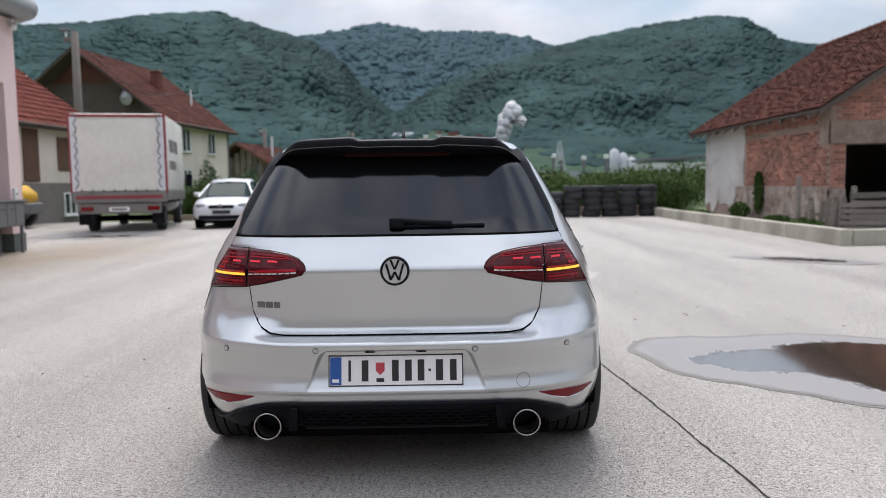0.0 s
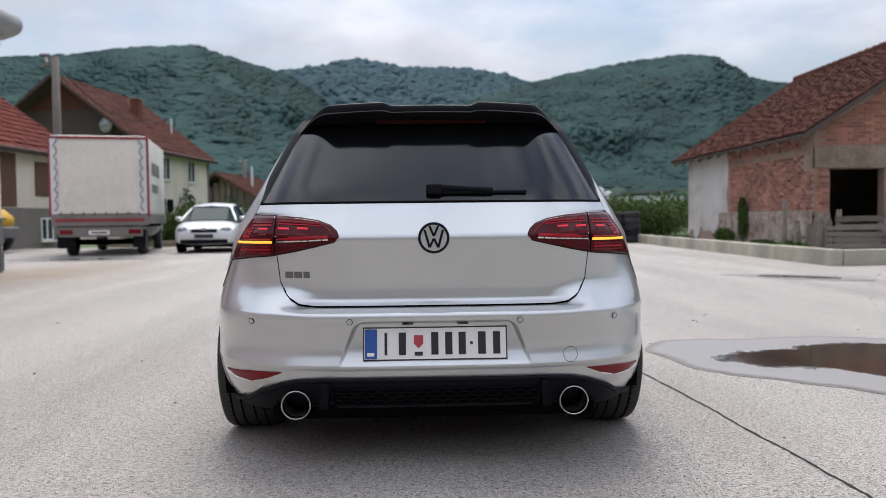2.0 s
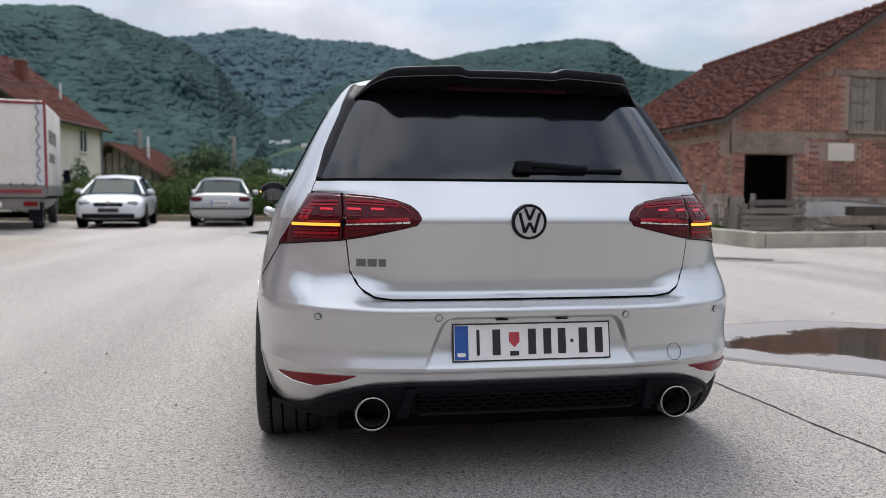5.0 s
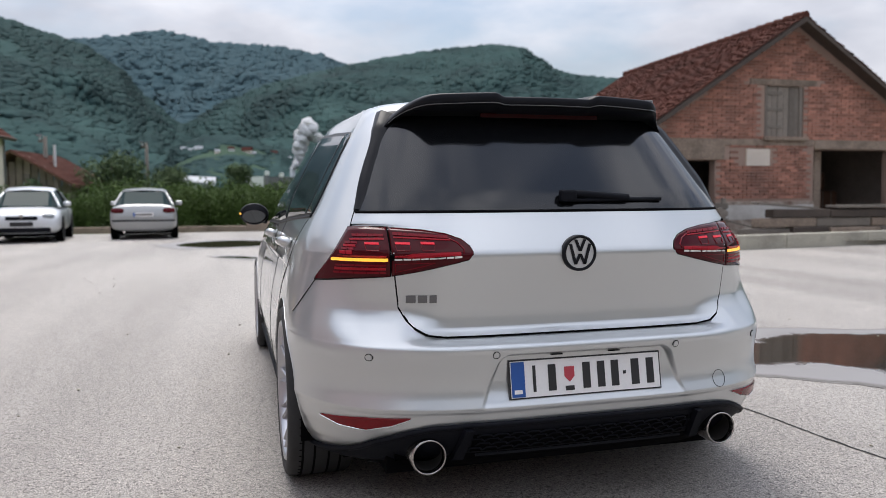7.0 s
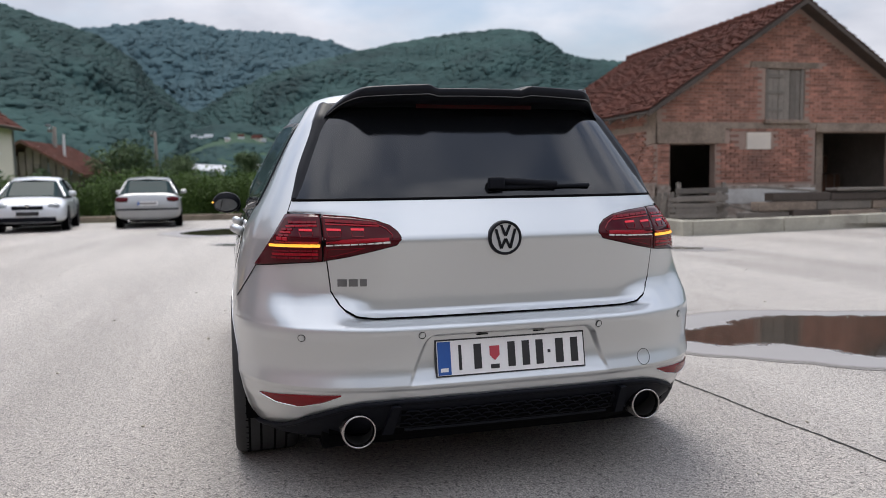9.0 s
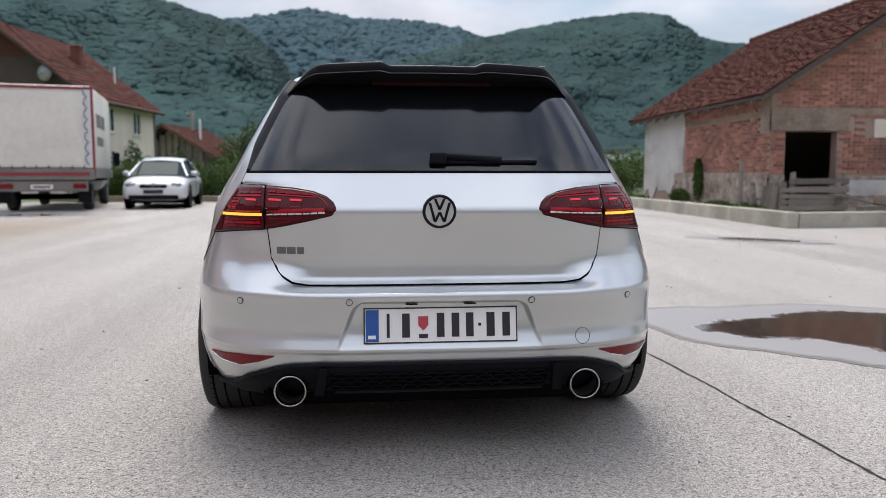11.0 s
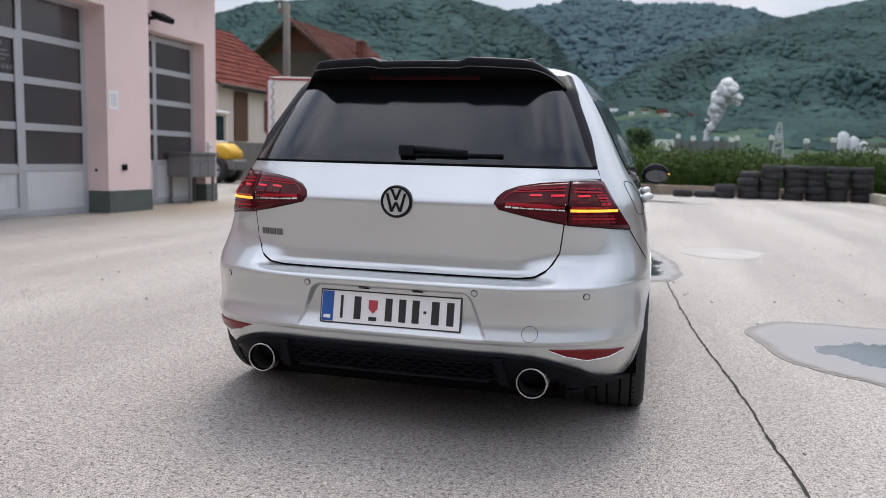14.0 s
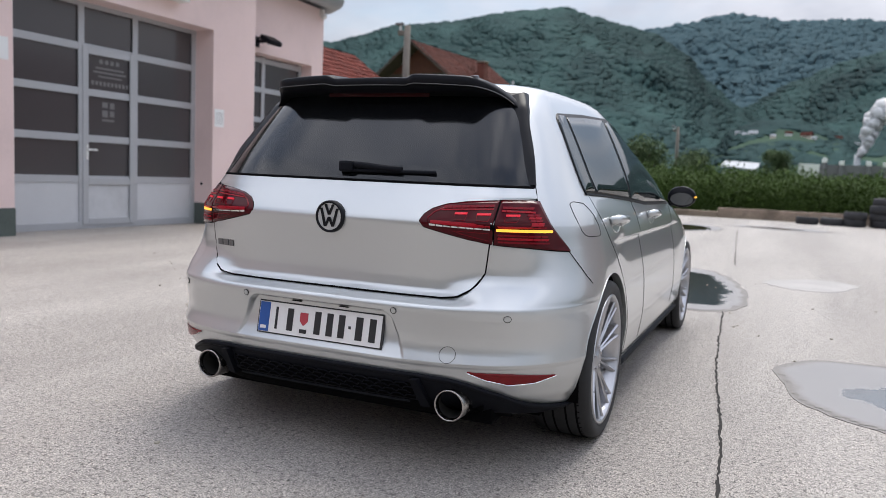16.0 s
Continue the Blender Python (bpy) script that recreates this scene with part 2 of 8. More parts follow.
SMOKE_LENS = mat("smoked_red_lens", (0.06, 0.0012, 0.004), 0.06, 0, 0.3, 30, 9, spec=0.2)
REFLECTOR_RED = mat("red_reflector", (0.16, 0.003, 0.006), 0.2, 0, 0.4, 220, 20, spec=0.3)
HEADLAMP = mat("clear_headlamp_glass", (0.26, 0.28, 0.29), 0.12, 0.3, 0.3, 40, 9)
OLD_LAMP = mat("old_dark_red_lamp", (0.085, 0.006, 0.010), 0.25, 0, 0.4, 60, 8, spec=0.2)
AMBER = glow("lit_amber_indicator", (1.0, 0.46, 0.05), 0.75)
PLATE_WHITE = mat("plate_white", (0.8, 0.785, 0.775), 0.4, 0, 0.1, 120, 6)
PLATE_BLUE = mat("plate_blue", (0.02, 0.09, 0.33), 0.4, 0, 0.2, 80, 6)
PLATE_BLACK = mat("plate_black_print", (0.02, 0.02, 0.022), 0.45, 0, 0.2, 80, 6)
PLATE_RED = mat("plate_red_print", (0.45, 0.05, 0.07), 0.45, 0, 0.2, 80, 6)
EMBLEM_GREY = mat("emblem_light_grey", (0.58, 0.59, 0.6), 0.3, 0.5, 0.1, 120, 6)


def soften(m, k):
    """Shades foliage as a deep porous mass: its surface directions lean towards the sky by k."""
    n, l = m.node_tree.nodes, m.node_tree.links
    g, keep, lift, unit = n.new("ShaderNodeNewGeometry"), n.new("ShaderNodeVectorMath"), n.new("ShaderNodeVectorMath"), n.new("ShaderNodeVectorMath")
    keep.operation, lift.operation, unit.operation = "SCALE", "ADD", "NORMALIZE"
    keep.inputs["Scale"].default_value, lift.inputs[1].default_value = 1 - k, (0, -0.25 * k, k)
    l.new(g.outputs["Normal"], keep.inputs[0])
    l.new(keep.outputs[0], lift.inputs[0])
    l.new(lift.outputs[0], unit.inputs[0])
    l.new(unit.outputs[0], n["Principled BSDF"].inputs["Normal"])


CONCRETE = yard()
CONCRETE_WALL = mat("kerb_concrete", (0.44, 0.41, 0.335), 0.88, 0, 0.6, 25, 1.4, bump=0.3, stain=0.5, chance=0.12)
JOINT = mat("dirt_in_joint", (0.022, 0.02, 0.018), 0.95, 0, 0.4, 30, 3, bump=0.3)


def wet_ground():
    """Wet concrete: a darker rim, a thin bright film inside it, and still brown water where it is deep."""
    m = mat("puddle_water", (0.21, 0.195, 0.182), 0.6, 0, 0.6, 60, 1.2)
    n, l = m.node_tree.nodes, m.node_tree.links
    b = n["Principled BSDF"]
    tc, ns = n.new("ShaderNodeTexCoord"), n.new("ShaderNodeTexNoise")
    ns.inputs["Scale"].default_value, ns.inputs["Detail"].default_value, ns.inputs["Roughness"].default_value = 7.0, 6, 0.62
    l.new(tc.outputs["Object"], ns.inputs["Vector"])
    steps = []
    for name, sway, lo, hi in (("rim", 0.06, 0.015, 0.10), ("deep", 0.30, 0.235, 0.345)):
        a, off, rng = n.new("ShaderNodeAttribute"), n.new("ShaderNodeMath"), n.new("ShaderNodeMapRange")
        a.attribute_name = name
        off.operation = "MULTIPLY_ADD"
        l.new(ns.outputs["Fac"], off.inputs[0])
        off.inputs[1].default_value = sway
        l.new(a.outputs["Fac"], off.inputs[2])
        rng.interpolation_type = "SMOOTHSTEP"
        rng.inputs["From Min"].default_value, rng.inputs["From Max"].default_value = lo + 0.5 * sway, hi + 0.5 * sway
        l.new(off.outputs[0], rng.inputs["Value"])
        steps.append(rng.outputs[0])
    last = b.inputs["Base Color"].links[0].from_socket
    for fac, colour in zip(steps, ((0.265, 0.253, 0.248, 1), (0.030, 0.024, 0.018, 1))):
        mx = n.new("ShaderNodeMixRGB")
        l.new(fac, mx.inputs[0])
        l.new(last, mx.inputs[1])
        mx.inputs[2].default_value = colour
        last = mx.outputs[0]
    l.new(last, b.inputs["Base Color"])
    level = None
    for k, fac in enumerate(steps):
        rng = n.new("ShaderNodeMapRange")
        l.new(fac, rng.inputs["Value"])
        if k == 0:
            rng.inputs["To Min"].default_value, rng.inputs["To Max"].default_value = 0.65, 0.40
            level = rng.outputs[0]
        else:
            l.new(level, rng.inputs["To Min"])
            rng.inputs["To Max"].default_value = 0.07
            level = rng.outputs[0]
    l.new(level, b.inputs["Roughness"])
    gloss = n.new("ShaderNodeMapRange")
    gloss.inputs["To Min"].default_value, gloss.inputs["To Max"].default_value = 1.45, 5.2
    l.new(steps[1], gloss.inputs["Value"])
    l.new(gloss.outputs[0], b.inputs["IOR"])
    return m


WET = wet_ground()
DRIED = mat("dried_puddle_stain", (0.405, 0.387, 0.37), 0.92, 0, 0.7, 50, 1.5, bump=0.15, stain=0.2)
BEHIND = mat("unseen_wall_render", (0.20, 0.19, 0.17), 0.9, 0, 0.4, 8, 0.3, stain=0.4)
PINK = mat("pink_render", (0.77, 0.605, 0.58), 0.9, 0, 0.22, 60, 0.8, bump=0.18, stain=0.15)
PLINTH = mat("green_grey_plinth_paint", (0.085, 0.105, 0.095), 0.75, 0, 0.5, 30, 3, bump=0.2, stain=0.5)
ALU = mat("grey_aluminium_frame", (0.45, 0.46, 0.48), 0.45, 0.3, 0.15, 40, 2)
PANEL = mat("ribbed_grey_panel", (0.60, 0.61, 0.63), 0.5, 0.2, 0.12, 60, 2, stain=0.2)
DOOR_GLASS = glazing("dusty_door_glass", (0.085, 0.078, 0.081), 0.14, 1.55, 0.15)
SIGN_GREY = mat("dull_sign_print", (0.17, 0.165, 0.165), 0.6, 0, 0.2, 40, 4)
FASCIA = mat("grey_fascia_sheet", (0.30, 0.31, 0.32), 0.5, 0.2, 0.15, 30, 1)
BRICK = mat("old_red_brick", (0.415, 0.185, 0.128), 0.9, 0, 0.9, 35, 1.2, bump=0.35, tint=(0.15, 0.092, 0.075), island=0.36, stain=0.5)
BRICK_ONE = mat("old_red_brick_piece", (0.415, 0.185, 0.128), 0.9, 0, 0.9, 35, 1.2, bump=0.35, tint=(0.15, 0.092, 0.075), chance=0.38, stain=0.5)
CHIMNEY = mat("dark_chimney_brick", (0.16, 0.055, 0.038), 0.9, 0, 0.6, 20, 2, bump=0.3, stain=0.3)
MORTAR = mat("grey_mortar", (0.36, 0.255, 0.205), 0.95, 0, 0.5, 30, 2, bump=0.3)
FOOTING = mat("patched_footing", (0.37, 0.32, 0.27), 0.92, 0, 0.9, 9, 2.2, bump=0.5, stain=0.8, tint=(0.17, 0.105, 0.078), hold=1.6)
PLASTER = mat("flaking_white_plaster", (0.58, 0.56, 0.53), 0.9, 0, 0.35, 20, 1.1, bump=0.25, stain=0.55, tint=(0.36, 0.30, 0.25))
RAW_CONCRETE = mat("raw_concrete_beam", (0.325, 0.25, 0.192), 0.9, 0, 0.8, 22, 1.6, bump=0.3, stain=0.6, tint=(0.12, 0.092, 0.072))
CLAY = mat("weathered_clay_tile", (0.09, 0.032, 0.023), 0.92, 0, 0.7, 14, 0.7, bump=0.3, tint=(0.042, 0.022, 0.018), island=0.16, spec=0.12)
CLAY_BROWN = mat("brown_clay_tile", (0.090, 0.030, 0.022), 0.9, 0, 0.5, 14, 0.6, bump=0.2, tint=(0.055, 0.024, 0.019), island=0.25, spec=0.15)
CLAY_RED = mat("red_clay_tile", (0.145, 0.037, 0.028), 0.9, 0, 0.4, 14, 0.6, bump=0.2, tint=(0.10, 0.030, 0.024), island=0.2, spec=0.15)
OLD_WOOD = mat("grey_weathered_wood", (0.22, 0.19, 0.16), 0.9, 0, 0.6, 18, 2.5, bump=0.35, chance=0.25)
RED_WOOD = mat("red_brown_cladding", (0.105, 0.036, 0.022), 0.8, 0, 0.5, 20, 2.5, bump=0.2)
BROWN_WOOD = mat("brown_stained_wood", (0.12, 0.06, 0.035), 0.75, 0, 0.5, 20, 2.5, bump=0.2)
CREAM = mat("cream_house_render", (0.71, 0.625, 0.535), 0.9, 0, 0.2, 30, 0.6, bump=0.15, stain=0.2)
GREY_RENDER = mat("grey_unpainted_render", (0.20, 0.18, 0.16), 0.92, 0, 0.4, 20, 0.7, bump=0.2, stain=0.3)
WHITE_FRAME = mat("white_window_frame", (0.72, 0.72, 0.70), 0.5, 0, 0.12, 30, 2)
PANE = glazing("house_window_pane", (0.05, 0.06, 0.065), 0.03, 1.5, 0.2)
TARP = mat("off_white_truck_tarpaulin", (0.66, 0.64, 0.58), 0.55, 0, 0.25, 8, 0.9, bump=0.1, stain=0.25)
TARP_RED = mat("red_edge_strip", (0.24, 0.035, 0.04), 0.6, 0, 0.3, 30, 2)
TRUCK_GREY = mat("truck_grey_sheet", (0.2, 0.188, 0.176), 0.5, 0.2, 0.4, 30, 2, stain=0.5)
YELLOW = mat("yellow_machine_paint", (0.72, 0.42, 0.03), 0.45, 0, 0.25, 30, 2)
VERGE = mat("dark_verge_board", (0.085, 0.066, 0.054), 0.9, 0, 0.6, 18, 2.5, bump=0.3)
POLE_WOOD = mat("weathered_pole", (0.16, 0.14, 0.12), 0.9, 0, 0.4, 20, 2, bump=0.2)
CABLE = mat("black_cable", (0.02, 0.02, 0.02), 0.6, 0, 0.2, 20, 2)
LEAF = mat("hedge_leaf", (0.056, 0.092, 0.021), 0.6, 0, 0.4, 2.0, 0.35, island=0.22, tint=(0.026, 0.044, 0.013), spec=0.05)
# Leaf green made paler for haze and to offset the blades' self-shadow.
TREE_LEAF = mat("haze_paled_tree_leaf", (0.078, 0.114, 0.048), 0.65, 0, 0.4, 2.0, 0.3, island=0.2, tint=(0.050, 0.078, 0.036), spec=0.05)
LEAF_DARK = mat("tree_leaf", (0.052, 0.086, 0.034), 0.65, 0, 0.4, 2.0, 0.3, island=0.35, tint=(0.022, 0.044, 0.018), spec=0.05)
GRASS = mat("rough_grass", (0.085, 0.130, 0.040), 0.8, 0, 0.5, 3, 0.4, bump=0.2)
EARTH = mat("trodden_earth", (0.16, 0.14, 0.11), 0.95, 0, 0.5, 8, 0.6, bump=0.3)
# Near slopes and crowns: blue-teal distance haze is mixed into the leaf green.
FOREST_NEAR = mat("haze_tinted_slope", (0.0265, 0.0575, 0.054), 0.95, 0, 0.9, 0.02, 0.007, tint=(0.0160, 0.0360, 0.0370), hold=1.9, spec=0.1)
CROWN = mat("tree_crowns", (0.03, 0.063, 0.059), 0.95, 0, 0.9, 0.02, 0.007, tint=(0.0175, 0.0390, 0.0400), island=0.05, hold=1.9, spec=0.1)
# Far ridge and its crowns: stronger blue haze mixed into both base colours.
CROWN_FAR = mat("haze_tinted_crowns", (0.0425, 0.081, 0.096), 0.95, 0, 0.5, 0.2, 0.004, tint=(0.0400, 0.0720, 0.0830), island=0.03, spec=0.1)
FOREST_FAR = mat("haze_tinted_ridge", (0.042, 0.08, 0.094), 0.95, 0, 0.7, 0.05, 0.004, tint=(0.0400, 0.0720, 0.0830), hold=1.6, spec=0.1)
MEADOW = mat("hillside_meadow", (0.048, 0.084, 0.05), 0.95, 0, 0.8, 0.05, 0.02, tint=(0.028, 0.050, 0.044), hold=1.0, spec=0.1)
for leafy, k in ((FOREST_NEAR, 0.85), (CROWN, 0.88), (CROWN_FAR, 0.88), (FOREST_FAR, 0.85), (MEADOW, 0.4), (LEAF, 0.45), (TREE_LEAF, 0.6), (LEAF_DARK, 0.5)):
    soften(leafy, k)
STEAM = mat("white_steam", (0.96, 0.96, 0.97), 1.0, 0, 0.10, 0.05, 0.01, spec=0.0)
soften(STEAM, 0.6)
sn, sl = STEAM.node_tree.nodes, STEAM.node_tree.links
s_thin, s_mix, s_clear, s_all = sn.new("ShaderNodeBsdfTranslucent"), sn.new("ShaderNodeMixShader"), sn.new("ShaderNodeBsdfTransparent"), sn.new("ShaderNodeMixShader")
s_thin.inputs["Color"].default_value = (0.99, 0.99, 0.99, 1)
s_all.inputs[0].default_value = 0.92
sl.new(sn["Principled BSDF"].outputs[0], s_mix.inputs[1])
sl.new(s_thin.outputs[0], s_mix.inputs[2])
sl.new(s_clear.outputs[0], s_all.inputs[1])
sl.new(s_mix.outputs[0], s_all.inputs[2])
sl.new(s_all.outputs[0], sn["Material Output"].inputs["Surface"])
FACTORY = mat("pale_factory_cladding", (0.40, 0.42, 0.44), 0.7, 0, 0.3, 0.6, 0.1)
PAPER = mat("white_paper_notice", (0.78, 0.78, 0.78), 0.8, 0, 0.1, 20, 3)
STEEL_GREY = mat("grey_painted_steel", (0.17, 0.17, 0.175), 0.6, 0.2, 0.3, 30, 3)


# ---------------------------------------------------------------- mesh helpers
def mesh_ob(name, bm, material, smooth=False):
    me = bpy.data.meshes.new(name)
    bm.normal_update()
    bm.to_mesh(me)
    bm.free()
    for m in (material if isinstance(material, (list, tuple)) else [material]):
        me.materials.append(m)
    if smooth:
        me.polygons.foreach_set("use_smooth", [True] * len(me.polygons))
    return new(name, me)


def part(name, bm, material, parent, label="", smooth=False):
    ob = mesh_ob(name, bm, material, smooth)
    ob.parent = parent
    if label:
        ob["label"] = label
    return ob


def piece(name, me, parent, m):
    ob = new(name, me)
    ob.parent, ob.matrix_local = parent, m
    return ob


def thing(name, label, category, m=None, group="", kind=""):
    ob = new(name)
    ob.empty_display_size = 0.2
    if m is not None:
        ob.matrix_world = m
    return tagged(ob, label, category, group, kind)


def box(bm, x0, x1, y0, y1, z0, z1, bevel=0.0, m=None):
    """A box between bounds, added to bm, with rounded edges."""
    r = bmesh.ops.create_cube(bm, size=1.0, matrix=Matrix.Translation(((x0 + x1) / 2, (y0 + y1) / 2, (z0 + z1) / 2)) @ Matrix.Diagonal((x1 - x0, y1 - y0, z1 - z0, 1)))
    vs = r["verts"]
    if bevel:
        es = list({e for v in vs for e in v.link_edges})
        out = bmesh.ops.bevel(bm, geom=es, offset=bevel, segments=2, affect="EDGES", profile=0.5)
        vs = list({v for f in out["faces"] for v in f.verts} | {v for v in vs if v.is_valid})
    if m is not None:
        bmesh.ops.transform(bm, matrix=m, verts=vs)
    return vs


def boxes(*rows, bevel=0.0):
    bm = bmesh.new()
    for r in rows:
        box(bm, *r, bevel=bevel)
    return bm


def cyl(bm, r0, r1, h, m, seg=24, ends=True):
    return bmesh.ops.create_cone(bm, cap_ends=ends, segments=seg, radius1=r0, radius2=r1, depth=h, matrix=m)["verts"]


def rod(a, b, r0, r1=None, seg=12, bm=None):
    """A straight bar from a to b."""
    bm = bm or bmesh.new()
    a, b = Vector(a), Vector(b)
    m = Matrix.Translation((a + b) / 2) @ (b - a).to_track_quat("Z", "Y").to_matrix().to_4x4()
    cyl(bm, r0, r0 if r1 is None else r1, (b - a).length, m, seg)
    return bm


def tube(points, r, seg=8, closed=False, bm=None, flat=1.0):
    """A bent bar of round section along points."""
    bm = bm or bmesh.new()
    pts = [Vector(p) for p in points]
    n, rings = len(pts), []
    for i, p in enumerate(pts):
        a = pts[i - 1] if (i or closed) else p
        b = pts[(i + 1) % n] if (i < n - 1 or closed) else p
        d = (b - a).normalized()
        u = d.cross(Vector((0.13, 0.31, 0.94))).normalized()
        v = d.cross(u)
        rings.append([bm.verts.new(p + r * (u * math.cos(k * math.tau / seg) + flat * v * math.sin(k * math.tau / seg))) for k in range(seg)])
    for i in range(n if closed else n - 1):
        a, b = rings[i], rings[(i + 1) % n]
        for k in range(seg):
            bm.faces.new((a[k], a[(k + 1) % seg], b[(k + 1) % seg], b[k]))
    if not closed:
        bm.faces.new(rings[0][::-1])
        bm.faces.new(rings[-1])
    return bm


def lathe(profile, seg, m=None, bm=None):
    """A turned shape: profile of (radius, along) about the local x axis."""
    bm = bm or bmesh.new()
    m = m or Matrix()
    rings = [[bm.verts.new(m @ Vector((x, r * math.cos(k * math.tau / seg), r * math.sin(k * math.tau / seg)))) for k in range(seg)] for r, x in profile]
    for a, b in zip(rings, rings[1:]):
        for k in range(seg):
            bm.faces.new((a[k], a[(k + 1) % seg], b[(k + 1) % seg], b[k]))
    return bm


def prism(outline, depth, place):
    """A flat plate with the given outline (u, v) and thickness; place(u, v, d) gives the point at depth d."""
    bm = bmesh.new()
    front = [bm.verts.new(place(u, v, depth)) for u, v in outline]
    back = [bm.verts.new(place(u, v, 0.0)) for u, v in outline]
    bm.faces.new(front)
    n = len(front)
    for i in range(n):
        bm.faces.new((front[(i + 1) % n], front[i], back[i], back[(i + 1) % n]))
    bmesh.ops.recalc_face_normals(bm, faces=bm.faces)
    return bm


def bars(parent, name, rows, place, material, depth=0.0015):
    for u0, u1, v0, v1 in rows:
        part(name, prism([(u0, v0), (u1, v0), (u1, v1), (u0, v1)], depth, place), material, parent)


# ---------------------------------------------------------------- ground
def sheet(name, x0, x1, y0, y1, z, material, label, category, step=4.0):
    bm = bmesh.new()
    nx, ny = max(1, int((x1 - x0) / step)), max(1, int((y1 - y0) / step))
    bmesh.ops.create_grid(bm, x_segments=nx, y_segments=ny, size=0.5, matrix=Matrix.Translation(((x0 + x1) / 2, (y0 + y1) / 2, z)) @ Matrix.Diagonal((x1 - x0, y1 - y0, 1, 1)))
    return tagged(mesh_ob(name, bm, material), label, category, kind="structure")


sheet("ground", -2600, 2600, -2600, 2600, -0.05, GRASS, "rough green valley floor around the yard", "ground", 400)
sheet("pavement", -40, 60, -45, 24.6, 0.0, CONCRETE, "pale brushed concrete yard with stains and cracks", "pavement", 5)


def blob(points, wobble, seed, step=0.06):
    """A closed wandering outline through the given corners."""
    out, n = [], len(points)
    for i in range(n):
        p0, p1, p2, p3 = (Vector(points[(i + k - 1) % n]) for k in range(4))
        count = max(2, int((p2 - p1).length / step))
        for k in range(count):
            f = k / count
            p = 0.5 * ((2 * p1) + (p2 - p0) * f + (2 * p0 - 5 * p1 + 4 * p2 - p3) * f * f + (3 * p1 - p0 - 3 * p2 + p3) * f ** 3)
            q = Vector((p.x * 4, p.y * 4, seed))
            out.append((p.x + wobble * (noise.noise(q) + 0.5 * noise.noise(q * 3.1)), p.y + wobble * (noise.noise(q + Vector((9, 3, 0))) + 0.5 * noise.noise(q * 3.3))))
    return out


def inside_by(ring, x, y):
    """Distance from a closed outline, positive inside it."""
    best, odd = 1e9, False
    for (ax, ay), (bx, by) in zip(ring, ring[1:] + ring[:1]):
        dx, dy = bx - ax, by - ay
        f = max(0.0, min(1.0, ((x - ax) * dx + (y - ay) * dy) / (dx * dx + dy * dy + 1e-12)))
        best = min(best, (x - ax - f * dx) ** 2 + (y - ay - f * dy) ** 2)
        if (ay > y) != (by > y) and x < ax + (y - ay) / (by - ay) * dx:
            odd = not odd
    return math.sqrt(best) * (1 if odd else -1)


def shore(damp, wet):
    """A fine sheet of water inside a damp outline, with its depth over the deep part and over the rim."""
    x0, x1, y0, y1 = min(p[0] for p in damp), max(p[0] for p in damp), min(p[1] for p in damp), max(p[1] for p in damp)
    step = 0.035 if y0 < 2 else 0.07
    nx, ny = int((x1 - x0) / step), int((y1 - y0) / step)
    bm, net = bmesh.new(), {}
    deep, rim = bm.verts.layers.float.new("deep"), bm.verts.layers.float.new("rim")
    for i in range(nx + 1):
        for j in range(ny + 1):
            x, y = x0 + i * step, y0 + j * step
            d = inside_by(damp, x, y)
            if d > 0.006:
                v = net[i, j] = bm.verts.new((x, y, 0.0055))
                v[rim], v[deep] = d, max(0.0, 0.30 + inside_by(wet, x, y))
    for i, j in list(net):
        q = [net.get(c) for c in ((i, j), (i + 1, j), (i + 1, j + 1), (i, j + 1))]
        if all(q):
            bm.faces.new(q)
    return bm


def puddle(damp, wet, seed, label, edge=None):
    t = thing("puddle", label, "puddle", kind="structure")
    if damp:
        part("damp_edge", prism(blob(damp, 0.035, seed), 0.003, lambda u, v, d: (u, v, d)), edge or WET, t, "damp grey concrete round standing water" if edge is None else "pale dried edge")
    for k, w in enumerate(wet):
        if damp:
            part("water", shore(blob(damp, 0.035, seed), blob(w, 0.03, seed + 5 + k)), WET, t, "still brown water that mirrors the sky")
    return t


puddle([(1.49, 2.58), (1.47, 2.36), (1.50, 2.20), (1.55, 2.02), (1.60, 1.86), (1.69, 1.68), (1.80, 1.54), (1.95, 1.44), (2.15, 1.28), (2.46, 1.00), (3.1, 0.85), (4.3, 0.95), (5.0, 1.5), (4.7, 2.2), (3.9, 2.60), (3.45, 2.74), (2.90, 2.97), (2.37, 2.89), (1.95, 2.91), (1.67, 2.82)],
       [[(1.82, 2.10), (1.86, 1.98), (1.96, 1.87), (2.12, 1.80), (2.35, 1.76), (2.51, 1.59), (2.64, 1.30), (3.1, 1.12), (4.2, 1.2), (4.7, 1.6), (4.3, 2.15), (3.65, 2.40), (3.2, 2.56), (2.8, 2.62), (2.43, 2.42), (2.2, 2.34), (2.0, 2.28)]], 1.0, "shallow brown puddle with a damp rim on the yard concrete")
puddle([(4.55, 9.1), (4.9, 8.4), (5.6, 7.75), (6.2, 7.7), (6.1, 8.3), (5.5, 9.0)], [[(4.9, 8.75), (5.3, 8.3), (5.8, 8.0), (5.9, 8.3), (5.4, 8.75)]], 2.0, "thin dark puddle drying on the concrete")
